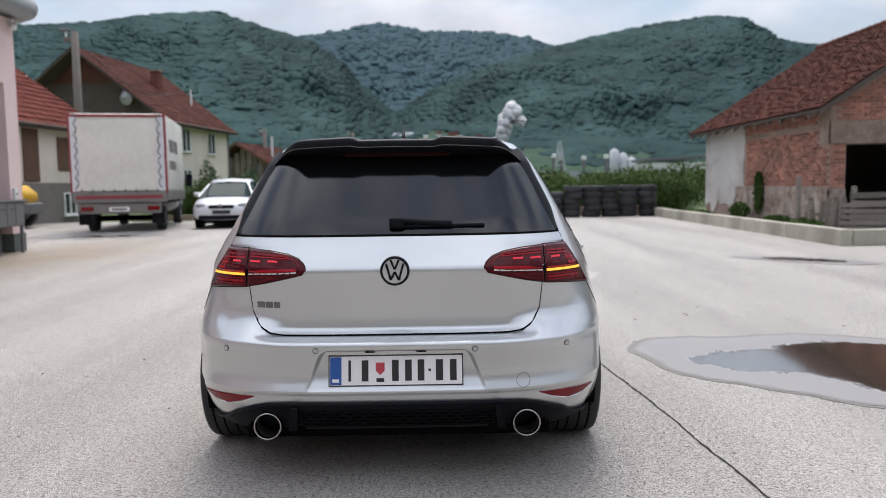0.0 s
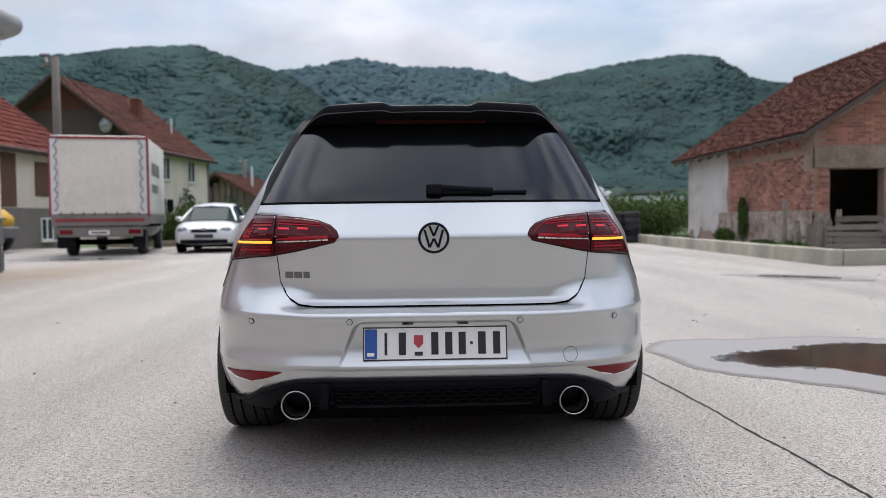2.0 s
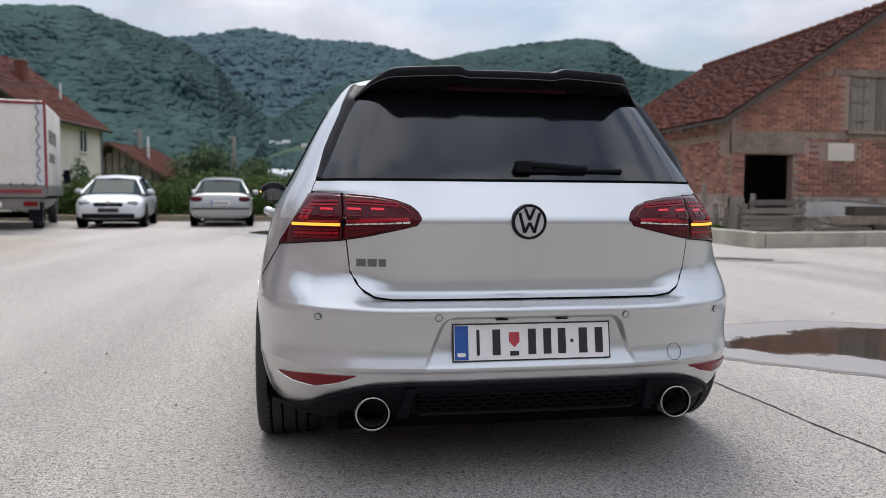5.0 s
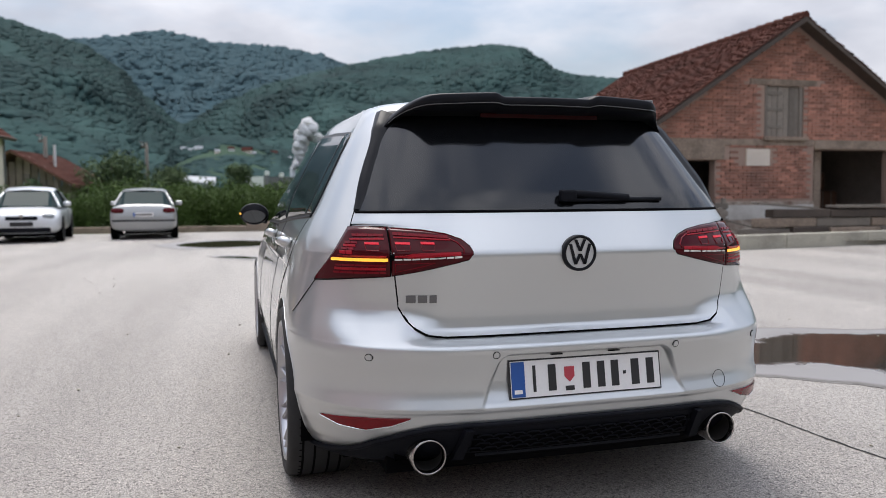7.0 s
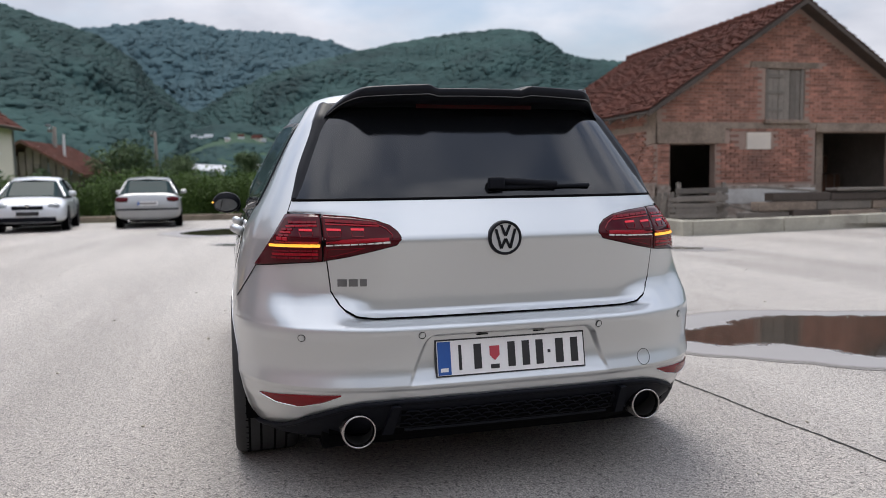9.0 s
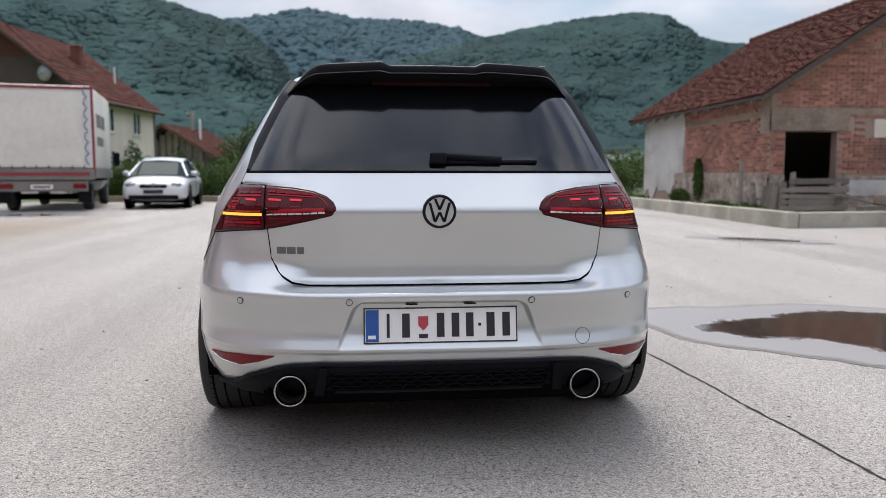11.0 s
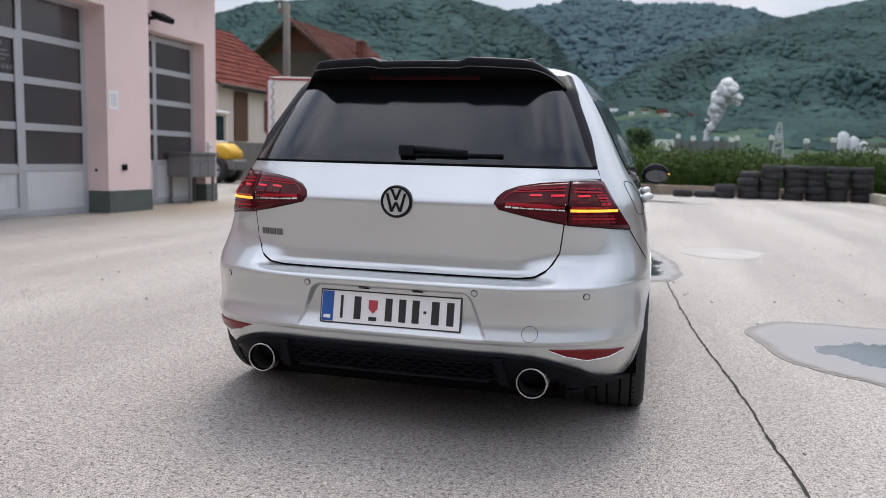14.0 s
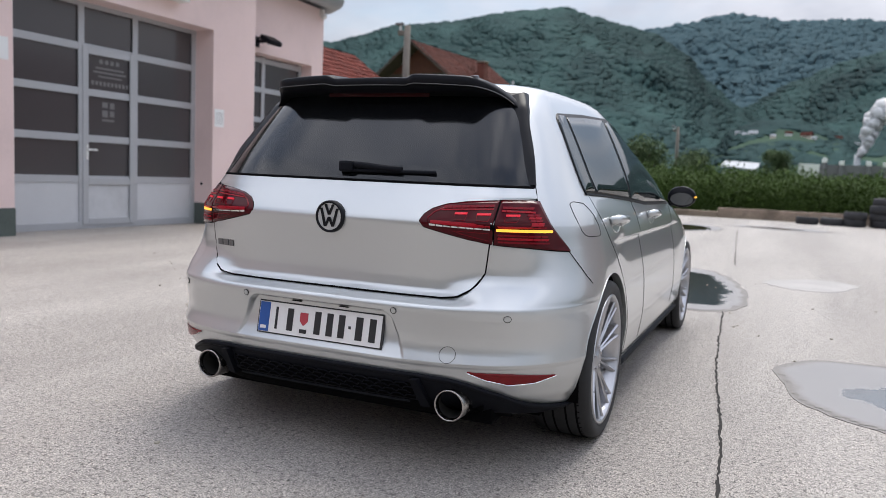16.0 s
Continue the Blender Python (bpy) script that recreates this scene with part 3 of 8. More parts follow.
puddle([(0.25, 7.4), (0.40, 5.2), (0.62, 4.35), (0.95, 4.30), (1.15, 4.65), (1.12, 5.70), (0.92, 6.7), (0.6, 7.5)], [[(0.32, 6.9), (0.45, 5.6), (0.60, 4.75), (0.80, 4.62), (0.97, 4.72), (0.93, 5.2), (0.95, 5.75), (0.82, 6.3), (0.66, 6.9), (0.45, 7.1)]], 3.0, "dark puddle beside the parked hatchback")
puddle([(1.22, 6.8), (1.5, 6.36), (1.95, 6.48), (2.14, 7.2), (1.85, 7.5), (1.5, 7.3)], [], 4.0, "nearly dry puddle leaving a pale stain", DRIED)
puddle([(-3.1, 16.7), (-2.2, 15.0), (-1.5, 15.3), (-0.9, 15.4), (-0.1, 16.8), (-0.5, 18.6), (-1.6, 18.9), (-2.6, 18.4)], [[(-2.6, 16.9), (-2.0, 15.6), (-0.9, 15.7), (-0.4, 16.9), (-0.8, 18.2), (-1.8, 18.4)]], 5.0, "long dark puddle across the yard")
puddle([(-10.5, 16.2), (-9.0, 15.4), (-7.4, 15.8), (-7.2, 16.7), (-8.6, 17.0), (-10.2, 16.9)], [[(-9.6, 16.2), (-8.6, 15.9), (-7.8, 16.2), (-8.6, 16.6)]], 6.0, "puddle under the back of the covered truck")
puddle([(-0.3, 19.6), (0.9, 18.6), (2.2, 18.9), (2.0, 19.8), (0.8, 20.2)], [[(0.2, 19.5), (1.1, 19.0), (1.7, 19.2), (1.0, 19.7)]], 7.0, "shallow puddle by the low wall")


def crack(points, width, seed, label):
    """A dark ragged joint in the concrete."""
    bm, last, rng = bmesh.new(), None, random.Random(seed)
    for (ax, ay), (bx, by) in zip(points, points[1:]):
        n = max(2, int(math.hypot(bx - ax, by - ay) / 0.035))
        for k in range(n + 1):
            f = k / n
            x, y = ax + (bx - ax) * f, ay + (by - ay) * f
            x += 0.012 * noise.noise(Vector((y * 3, seed, 0))) + 0.004 * rng.uniform(-1, 1)
            w = width * rng.uniform(0.5, 1.25)
            pair = (bm.verts.new((x - w / 2, y, 0.0025)), bm.verts.new((x + w / 2, y, 0.0025)))
            if last:
                bm.faces.new((last[0], last[1], pair[1], pair[0]))
            last = pair
    return tagged(mesh_ob("pavement_joint", bm, JOINT), label, "joint", kind="structure")


crack([(1.52, -1.6), (1.40, -0.1), (1.29, 1.2), (1.17, 2.2), (1.06, 3.7), (0.95, 5.3)], 0.013, 1, "dark open joint between two concrete slabs")
puddle([(-1.75, 12.7), (-1.3, 11.9), (-0.85, 11.5), (-0.6, 11.9), (-0.9, 12.5), (-1.4, 12.9)], [[(-1.6, 12.5), (-1.2, 12.0), (-0.85, 11.75), (-0.8, 12.0), (-1.2, 12.5)]], 8.0, "narrow dark puddle drying on the concrete")
crack([(0.80, 8.4), (0.62, 11.0), (0.2, 17.0)], 0.014, 2, "dark joint between far concrete slabs")


def pebbles():
    bm, rng = bmesh.new(), random.Random(11)
    for _ in range(220):
        x, y, r = rng.uniform(-6, 7), rng.uniform(-1.8, 9), rng.uniform(0.004, 0.012)
        bmesh.ops.create_icosphere(bm, subdivisions=1, radius=r, matrix=Matrix.Translation((x, y, r * 0.35)) @ Matrix.Diagonal((1, rng.uniform(0.6, 1.3), 0.6, 1)))
    return tagged(mesh_ob("gravel", bm, CONCRETE_WALL), "scattered grit on the yard concrete", "gravel", kind="stuff")


pebbles()


# ---------------------------------------------------------------- kerb walls of the yard
def kerb(points, high, thick, seg, label, material=None):
    t = thing("kerb", label, "low wall", kind="structure")
    for (ax, ay), (bx, by) in zip(points, points[1:]):
        d = Vector((bx - ax, by - ay, 0))
        n = max(1, round(d.length / seg))
        ang = math.degrees(math.atan2(d.y, d.x))
        for k in range(n):
            bm = boxes((0.004, d.length / n - 0.004, 0, thick, -0.02, high), bevel=0.018)
            o = part("concrete_block", bm, material or CONCRETE_WALL, t)
            o.matrix_local = pose(ax + d.x * k / n, ay + d.y * k / n, random.uniform(-0.008, 0.008), 0, 0, ang + random.uniform(-0.3, 0.3))
    return t


kerb([(7.45, 24.6), (7.36, 10.72)], 0.29, -0.22, 2.3, "low weathered concrete kerb wall beside the brick barn")
kerb([(7.37, 10.72), (11.9, 11.3), (22.0, 12.6)], 0.29, 0.24, 2.3, "low weathered concrete kerb wall in front of the brick barn")
kerb([(-12.0, 25.6), (-1.0, 24.85)], 0.19, 0.24, 2.5, "low dark kerb stones at the far end of the yard", RAW_CONCRETE)
kerb([(-1.0, 24.85), (7.2, 24.5)], 0.33, 0.24, 2.5, "low grey concrete wall at the far end of the yard", RAW_CONCRETE)
sheet("barn_ground", 7.4, 60, 11.2, 24.6, 0.10, EARTH, "trodden earth and weeds round the barn", "ground", 4)


# Unseen wall, added to block low sky from reflections and from under the car.
tagged(mesh_ob("unseen_wall_south", boxes((-34, 34, -17.4, -17.0, -0.05, 7.0)), BEHIND), "unseen plain dull wall added to block low sky", "wall", kind="structure")


# ---------------------------------------------------------------- hills
def along_table(table, a):
    for (p, e0), (q, e1) in zip(table, table[1:]):
        if p <= a <= q:
            f = (a - p) / (q - p)
            f = f * f * (3 - 2 * f) * 0.5 + f * 0.5
            return e0 + (e1 - e0) * f


def slope_height(s, c, d, f, top, foot, seed):
    u = Vector((s * d * 0.004, c * d * 0.004, seed))
    h = foot + (top - foot) * (f ** 1.25)
    return h + (top * 0.12) * math.sin(math.pi * f) * noise.fractal(u * 1.6, 1.0, 2.0, 4) * 1.6


def ridge(name, table, near, far, material, seed, rough, label, foot=0.0):
    """A wooded slope from its foot up to a skyline given by (azimuth, elevation) in degrees."""
    az0, az1 = table[0][0], table[-1][0]
    na, nr = int((az1 - az0) / 0.11), 60
    verts, faces = [], []
    for i in range(na + 1):
        a = az0 + (az1 - az0) * i / na
        el = along_table(table, a)
        s, c = math.sin(radians(a)), math.cos(radians(a))
        top = far * math.tan(radians(el)) + 1.1
        for k in range(nr + 1):
            f = k / nr
            d = near + (far - near) * f
            h = slope_height(s, c, d, f, top, foot, seed)
            t = Vector((s * d * 0.09, c * d * 0.09, seed))
            h += rough * (noise.noise(t) + 0.8 * noise.noise(t * 2.3)) * min(1, 3 * f)
            verts.append((s * d, c * d, h))
    w = nr + 1
    for i in range(na):
        for k in range(nr):
            faces.append((i * w + k, (i + 1) * w + k, (i + 1) * w + k + 1, i * w + k + 1))
    me = bpy.data.meshes.new(name)
    me.from_pydata(verts, [], faces)
    me.materials.append(material)
    me.polygons.foreach_set("use_smooth", [True] * len(me.polygons))
    return tagged(new(name, me), label, "hill", kind="structure")


def crowns(name, table, near, far, f0, f1, seed, count, size, material, label, foot=0.0, bare=9.0):
    """Rounded tree crowns standing over a slope made by ridge() with the same numbers."""
    rng = random.Random(seed)
    ico = bmesh.new()
    bmesh.ops.create_icosphere(ico, subdivisions=1, radius=1.0)
    ico.verts.index_update()
    base_v = [v.co.copy() for v in ico.verts]
    base_f = [tuple(v.index for v in f.verts) for f in ico.faces]
    ico.free()
    verts, faces = [], []
    for _ in range(count):
        a = rng.uniform(table[0][0], table[-1][0])
        el = along_table(table, a)
        f = f0 + (f1 - f0) * rng.random() ** 0.8
        d = near + (far - near) * f
        top = far * math.tan(radians(el)) + 1.1
        s, c = math.sin(radians(a)), math.cos(radians(a))
        h = slope_height(s, c, d, f, top, foot, seed)
        grade = (slope_height(s, c, d + 3, f + 3 / (far - near), top, foot, seed) - h) / 3
        if noise.noise(Vector((s * d * 0.035, c * d * 0.035, 4.0))) > bare:
            continue
        r = size * rng.uniform(0.7, 1.3)
        tall, i, o = rng.uniform(0.9, 1.2), len(verts), rng.uniform(0, 50)
        for v in base_v:
            k = 1 + 0.16 * noise.noise(v * 1.7 + Vector((o, o, 0)))
            verts.append((s * d + v.x * r * k * 1.15, c * d + v.y * r * k * 1.15, h - 0.05 * r + (v.x * s + v.y * c) * r * k * 1.15 * grade + max(v.z, -0.3) * r * 0.38 * tall * k))
        faces += [tuple(i + q for q in g) for g in base_f]
    me = bpy.data.meshes.new(name)
    me.from_pydata(verts, [], faces)
    me.materials.append(material)
    me.polygons.foreach_set("use_smooth", [True] * len(me.polygons))
    return tagged(new(name, me), label, "wood", kind="stuff")


FAR_LINE = [(-24, 8.0), (-18, 9.5), (-13, 10.2), (-10.7, 10.8), (-8.2, 11.2), (-5.7, 11.7), (-4.1, 11.6), (-1.6, 11.1), (2.2, 11.1), (5.5, 10.6), (7.1, 10.0), (12, 8.6), (20, 7.5)]
LEFT_LINE = [(-78, 6.0), (-60, 8.0), (-45, 8.6), (-33.7, 9.2), (-31.7, 9.8), (-29.3, 10.6), (-25.1, 11.1), (-21, 11.9), (-17, 12.3), (-15, 11.75), (-12.9, 11.15), (-10.7, 10.6), (-8.3, 9.2), (-6.7, 7.3), (-4.6, 5.6), (-2.5, 4.2), (1, 2.4)]
RIGHT_LINE = [(-6.5, 2.6), (-4.2, 5.4), (-0.8, 7.3), (2.1, 8.5), (5.1, 9.3), (8.4, 10.0), (10.8, 10.5), (13.2, 10.9), (16.3, 11.2), (18.6, 11.3), (20.4, 11.1), (21.6, 10.4), (23.2, 9.3), (25, 8.9), (30, 8.3), (38, 7.4), (46, 7.0), (60, 6.5), (80, 5.5)]
MEADOW_LINE = [(-7, 1.6), (-5.4, 2.8), (-4.4, 3.9), (-3.5, 4.3), (-2.5, 4.6), (-1, 4.7), (0.65, 4.3), (2.0, 3.8), (3.5, 3.2), (6, 3.0), (10, 3.3), (13, 3.2), (16, 2.7), (20, 2.2), (26, 1.6)]
ridge("backdrop_far_hill", FAR_LINE, 950, 1500, FOREST_FAR, 3.0, 2.0, "wooded ridge at the head of the valley, coloured with blue haze")
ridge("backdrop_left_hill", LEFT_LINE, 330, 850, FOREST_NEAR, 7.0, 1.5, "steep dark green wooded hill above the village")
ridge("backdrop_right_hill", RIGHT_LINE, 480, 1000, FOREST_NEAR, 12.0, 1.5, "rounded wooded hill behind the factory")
ridge("backdrop_meadow", MEADOW_LINE, 330, 470, MEADOW, 21.0, 1.0, "dull green meadow at the foot of the hill")
ridge("backdrop_behind", [(100, 5.0), (140, 8.0), (180, 9.0), (220, 8.5), (262, 5.0)], 350, 800, FOREST_NEAR, 31.0, 3.0, "wooded hills on the other side of the valley")
crowns("far_woods", FAR_LINE, 950, 1500, 0.15, 1.0, 3.0, 14000, 6.4, CROWN_FAR, "woods covering the far ridge, blue haze in their colour")
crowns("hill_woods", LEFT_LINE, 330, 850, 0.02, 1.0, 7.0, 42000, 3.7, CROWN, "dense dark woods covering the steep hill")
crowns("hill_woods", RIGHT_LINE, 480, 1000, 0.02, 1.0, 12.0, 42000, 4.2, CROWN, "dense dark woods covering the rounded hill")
crowns("wood_edge", MEADOW_LINE, 330, 470, 0.86, 1.0, 21.0, 2600, 3.0, CROWN, "edge of the wood above the meadow")
crowns("scattered_trees", MEADOW_LINE, 330, 470, 0.0, 0.92, 21.0, 5200, 2.5, CROWN, "scattered trees and bushes on the meadow", 0.0, 0.10)


# ---------------------------------------------------------------- buildings
def workshop():
    t = thing("workshop_building", "pink rendered workshop with large grey sectional doors", "building")
    for row in ((-16, -7.62, -14.0, 4.27, 0.36, 4.5), (-16, -7.62, 4.27, 7.88, 3.27, 4.5), (-16, -7.62, 7.88, 8.95, 0.36, 4.5),
                (-16, -8.28, 8.95, 9.30, 0.36, 4.5), (-16, -8.28, 9.30, 11.64, 3.24, 4.5), (-16, -8.28, 11.64, 12.05, 0.36, 4.5),
                (-16, -8.6, 4.27, 7.88, -0.02, 3.27), (-16, -9.0, 9.30, 11.64, -0.02, 3.24)):
        part("wall", boxes(row), PINK, t)
    for row in ((-16, -7.60, -14.0, 4.27, -0.02, 0.36), (-16, -7.60, 7.88, 8.96, -0.02, 0.36), (-16, -8.26, 8.96, 9.30, -0.02, 0.36), (-16, -8.26, 11.64, 12.06, -0.02, 0.36)):
        part("plinth", boxes(row, bevel=0.006), PLINTH, t, "flaking grey-green painted plinth")
    part("roof", boxes((-16.4, -7.30, -14.4, 8.9, 4.60, 4.82), (-16.4, -7.95, 8.9, 12.2, 4.60, 4.82)), FASCIA, t)
    part("fascia", tube([(-7.30, -14.4, 4.68), (-7.30, 8.6, 4.68), (-7.94, 9.3, 4.68), (-7.96, 12.0, 4.68), (-8.3, 12.25, 4.68), (-16, 12.25, 4.68)], 0.22, 16), FASCIA, t, "rounded grey sheet-metal eaves", True)

    def gate(ys, x, top, rows, name, label, fw=0.05):
        g = new(name)
        g.parent = t
        g["label"] = label
        y0, y1 = ys[0], ys[-1]
        for yy in ys:
            part("rail", boxes((x - 0.03, x + 0.03, yy - fw, yy + fw, 0.0, top), bevel=0.004), ALU, g)
        for z in rows:
            part("rail", boxes((x - 0.03, x + 0.026, y0, y1, z - 0.052, z + 0.052), bevel=0.004), ALU, g)
        for c, d in zip(ys, ys[1:]):
            a, b = c + fw, d - fw
            for z0, z1 in zip(rows, rows[1:]):
                low = z0 < 0.5
                part("kick_panel" if low else "pane", boxes((x - 0.02, x + (0.012 if low else 0.0), a, b, z0 + 0.052, z1 - 0.052)), PANEL if low else DOOR_GLASS, g)
                if not low:
                    part("glazing_bead", boxes((x - 0.002, x + 0.010, a, a + 0.018, z0 + 0.052, z1 - 0.052), bevel=0.003), RUBBER, g)
                    part("glazing_bead", boxes((x - 0.002, x + 0.010, b - 0.018, b, z0 + 0.052, z1 - 0.052), bevel=0.003), RUBBER, g)
        return g
    rows = [0.05, 0.73, 1.33, 2.00, 2.64, 3.26]
    g = gate([4.40, 5.60, 6.58, 7.84], -8.04, 3.27, rows, "garage_door", "grey sectional garage door with dark panes and a wicket door")
    # frame of the wicket door set into the middle bay
    for y in (5.66, 6.52):
        part("wicket_stile", boxes((-8.02, -7.995, y - 0.05, y + 0.05, 0.06, 2.66), bevel=0.006), ALU, g)
    for z in (0.70, 2.60, 0.10):
        part("wicket_rail", boxes((-8.02, -7.996, 5.71, 6.47, z - 0.05, z + 0.05), bevel=0.006), ALU, g)
    part("handle", boxes((-8.0, -7.985, 5.66, 5.70, 1.02, 1.24), (-7.985, -7.95, 5.67, 5.83, 1.15, 1.18), bevel=0.004), WHITE_FRAME, g, "white lever handle with its plate")
    place = lambda u, v, d: (-8.036 + d, u, v)
    word = [(5.93 + 0.10 * k, 5.99 + 0.10 * k, 2.44, 2.50) for k in range(4)]
    bars(g, "lettering", word + [(5.86, 6.38, 2.36, 2.385), (5.82, 6.42, 2.30, 2.325), (5.90, 6.34, 2.24, 2.262)], place, SIGN_GREY)
    bars(g, "lettering", [(5.79 + 0.07 * k, 5.835 + 0.07 * k, 2.12, 2.18) for k in range(10)], place, SIGN_GREY)
    bars(g, "sign_mark", [(5.98, 6.08, 1.80, 1.88), (5.98, 6.08, 1.66, 1.76), (6.12, 6.20, 1.79, 1.88), (6.12, 6.20, 1.67, 1.76), (5.98, 6.20, 1.60, 1.63)], place, SIGN_GREY)
    gate([9.34, 10.36, 11.60], -8.58, 3.24, [0.06, 0.80, 1.38, 1.97, 2.57, 3.16], "side_garage_door", "grey sectional side door with dusty panes")
    return t


workshop()


def wall_things():
    a = thing("notice", "white paper notice taped to the pink wall", "notice")
    part("sheet", boxes((-7.616, -7.612, 7.92, 8.15, 1.67, 1.97)), PAPER, a)
    bars(a, "print_bar", [(7.95, 8.12, 1.90 - 0.035 * k, 1.908 - 0.035 * k) for k in range(6)], lambda u, v, d: (-7.612 + d, u, v), TRUCK_GREY, 0.001)
    a = thing("notice", "white paper sign beside the garage door", "notice")
    part("sheet", boxes((-7.616, -7.612, 3.92, 4.20, 2.22, 2.50)), PAPER, a)
    f = thing("floodlight", "black wall floodlight on the pink facade", "lamp")
    part("bracket", boxes((-8.28, -8.06, 9.74, 9.80, 3.40, 3.46), (-8.28, -8.25, 9.68, 9.86, 3.33, 3.53), bevel=0.008), BLACK_PLASTIC, f)
    part("housing", boxes((-0.13, 0.13, -0.20, 0.20, -0.055, 0.04), bevel=0.02), BLACK_PLASTIC, f).matrix_local = pose(-7.98, 9.86, 3.46, 0, 28, 0)
    part("lens", boxes((-0.11, 0.11, -0.18, 0.18, -0.062, -0.055), bevel=0.003), PANE, f).matrix_local = pose(-7.98, 9.86, 3.46, 0, 28, 0)
    c = thing("security_camera", "small white dome camera under the eaves", "camera")
    bm = bmesh.new()
    bmesh.ops.create_uvsphere(bm, u_segments=16, v_segments=10, radius=0.07, matrix=Matrix.Translation((-8.18, 11.90, 4.33)))
    part("dome", bm, WHITE_FRAME, c, smooth=True)
    part("arm", boxes((-8.28, -8.18, 11.87, 11.93, 4.35, 4.47)), WHITE_FRAME, c)
    s = thing("steel_cabinet", "grey steel workbench cabinet against the door", "cabinet")
    part("body", boxes((-8.55, -8.02, 10.72, 11.62, 0.52, 0.98), bevel=0.01), STEEL_GREY, s)
    part("top", boxes((-8.55, -7.98, 10.66, 11.68, 0.98, 1.02), bevel=0.006), STEEL_GREY, s)
    for x, y in ((-8.5, 10.76), (-8.06, 10.76), (-8.5, 11.57), (-8.06, 11.57)):
        part("leg", boxes((x - 0.025, x + 0.025, y - 0.025, y + 0.025, 0.0, 0.52)), STEEL_GREY, s)
    for k in range(3):
        d = part("drawer", boxes((-8.025, -8.008, 10.76 + 0.28 * k, 11.02 + 0.28 * k, 0.55, 0.95), bevel=0.004), STEEL_GREY, s)
        part("pull", boxes((-8.008, -7.99, 10.84 + 0.28 * k, 10.94 + 0.28 * k, 0.84, 0.86), bevel=0.003), CHROME, d)
    b = thing("outlet_box", "small dark wall socket", "socket")
    part("cover", boxes((-7.62, -7.58, 8.20, 8.30, 0.69, 0.79), bevel=0.01), BLACK_PLASTIC, b)
    part("flap", boxes((-7.582, -7.572, 8.215, 8.285, 0.70, 0.76), bevel=0.004), BLACK_PLASTIC, b)
    q = thing("bolt_hole", "dark bolt hole in the door reveal", "hole")
    part("plug", rod((-7.85, 7.885, 0.69), (-7.85, 7.872, 0.69), 0.025), BLACK_PLASTIC, q)
    j = thing("switch_box", "small white switch box on the pink wall", "switch")
    part("case", boxes((-8.28, -8.22, 11.70, 11.80, 1.03, 1.24), bevel=0.01), WHITE_FRAME, j)
    part("knob", rod((-8.22, 11.75, 1.13), (-8.205, 11.75, 1.13), 0.02), STEEL_GREY, j)
    l = thing("sign_box", "white light box over the garage door", "sign")
    part("case", boxes((-7.62, -7.40, 6.2, 7.1, 3.54, 3.82), bevel=0.01), WHITE_FRAME, l)
    part("front", boxes((-7.40, -7.39, 6.23, 7.07, 3.57, 3.79), bevel=0.004), PANEL, l)


wall_things()


def roof_tiles(parent, a, b, c, d, rows, cols, material, seed):
    """Overlapping clay tiles over the slope a (eave start), b (eave end), c (ridge end), d (ridge start)."""
    a, b, c, d = map(Vector, (a, b, c, d))
    n = (b - a).cross(d - a).normalized()
    n = n if n.z > 0 else -n
    rng, verts, faces = random.Random(seed), [], []
    for r in range(rows):
        f0, f1 = r / rows, (r + 1.16) / rows
        for k in range(cols):
            g0, g1 = (k + 0.02) / cols, (k + 0.98) / cols
            at = lambda g, f, h: (a + (b - a) * g) * (1 - f) + (d + (c - d) * g) * f + n * h
            j = rng.uniform(-0.012, 0.016)
            i = len(verts)
            gm = (g0 + g1) / 2
            verts += [at(g0, f0, 0.052 + j), at(gm, f0, 0.078 + j), at(g1, f0, 0.052 + j), at(g1, f1, 0.012 + j), at(gm, f1, 0.034 + j), at(g0, f1, 0.012 + j), at(g0, f0, 0.015 + j), at(g1, f0, 0.015 + j)]
            faces += [(i, i + 1, i + 4, i + 5), (i + 1, i + 2, i + 3, i + 4), (i + 6, i + 7, i + 2, i + 1, i), (i + 6, i, i + 5), (i + 7, i + 3, i + 2)]
    me = bpy.data.meshes.new("roof_tiles")
    me.from_pydata(verts, [], faces)
    me.materials.append(material)
    ob = new("roof_tiles", me)
    ob.parent = parent
    return tagged(ob, kind="stuff")


def slab(a, b, c, d, thick):
    """A sloping plate between four corners."""
    bm = bmesh.new()
    top = [bm.verts.new(p) for p in (a, b, c, d)]
    low = [bm.verts.new(Vector(p) - Vector((0, 0, thick))) for p in (a, b, c, d)]
    bm.faces.new(top)
    bm.faces.new(low[::-1])
    for i in range(4):
        bm.faces.new((top[i], low[i], low[(i + 1) % 4], top[(i + 1) % 4]))
    bmesh.ops.recalc_face_normals(bm, faces=bm.faces)
    return bm


BX0, BX1, BY0, BY1, BEAVE, BAPEX, BMID = 9.05, 17.0, 15.1, 23.75, 3.05, 5.62, 13.02


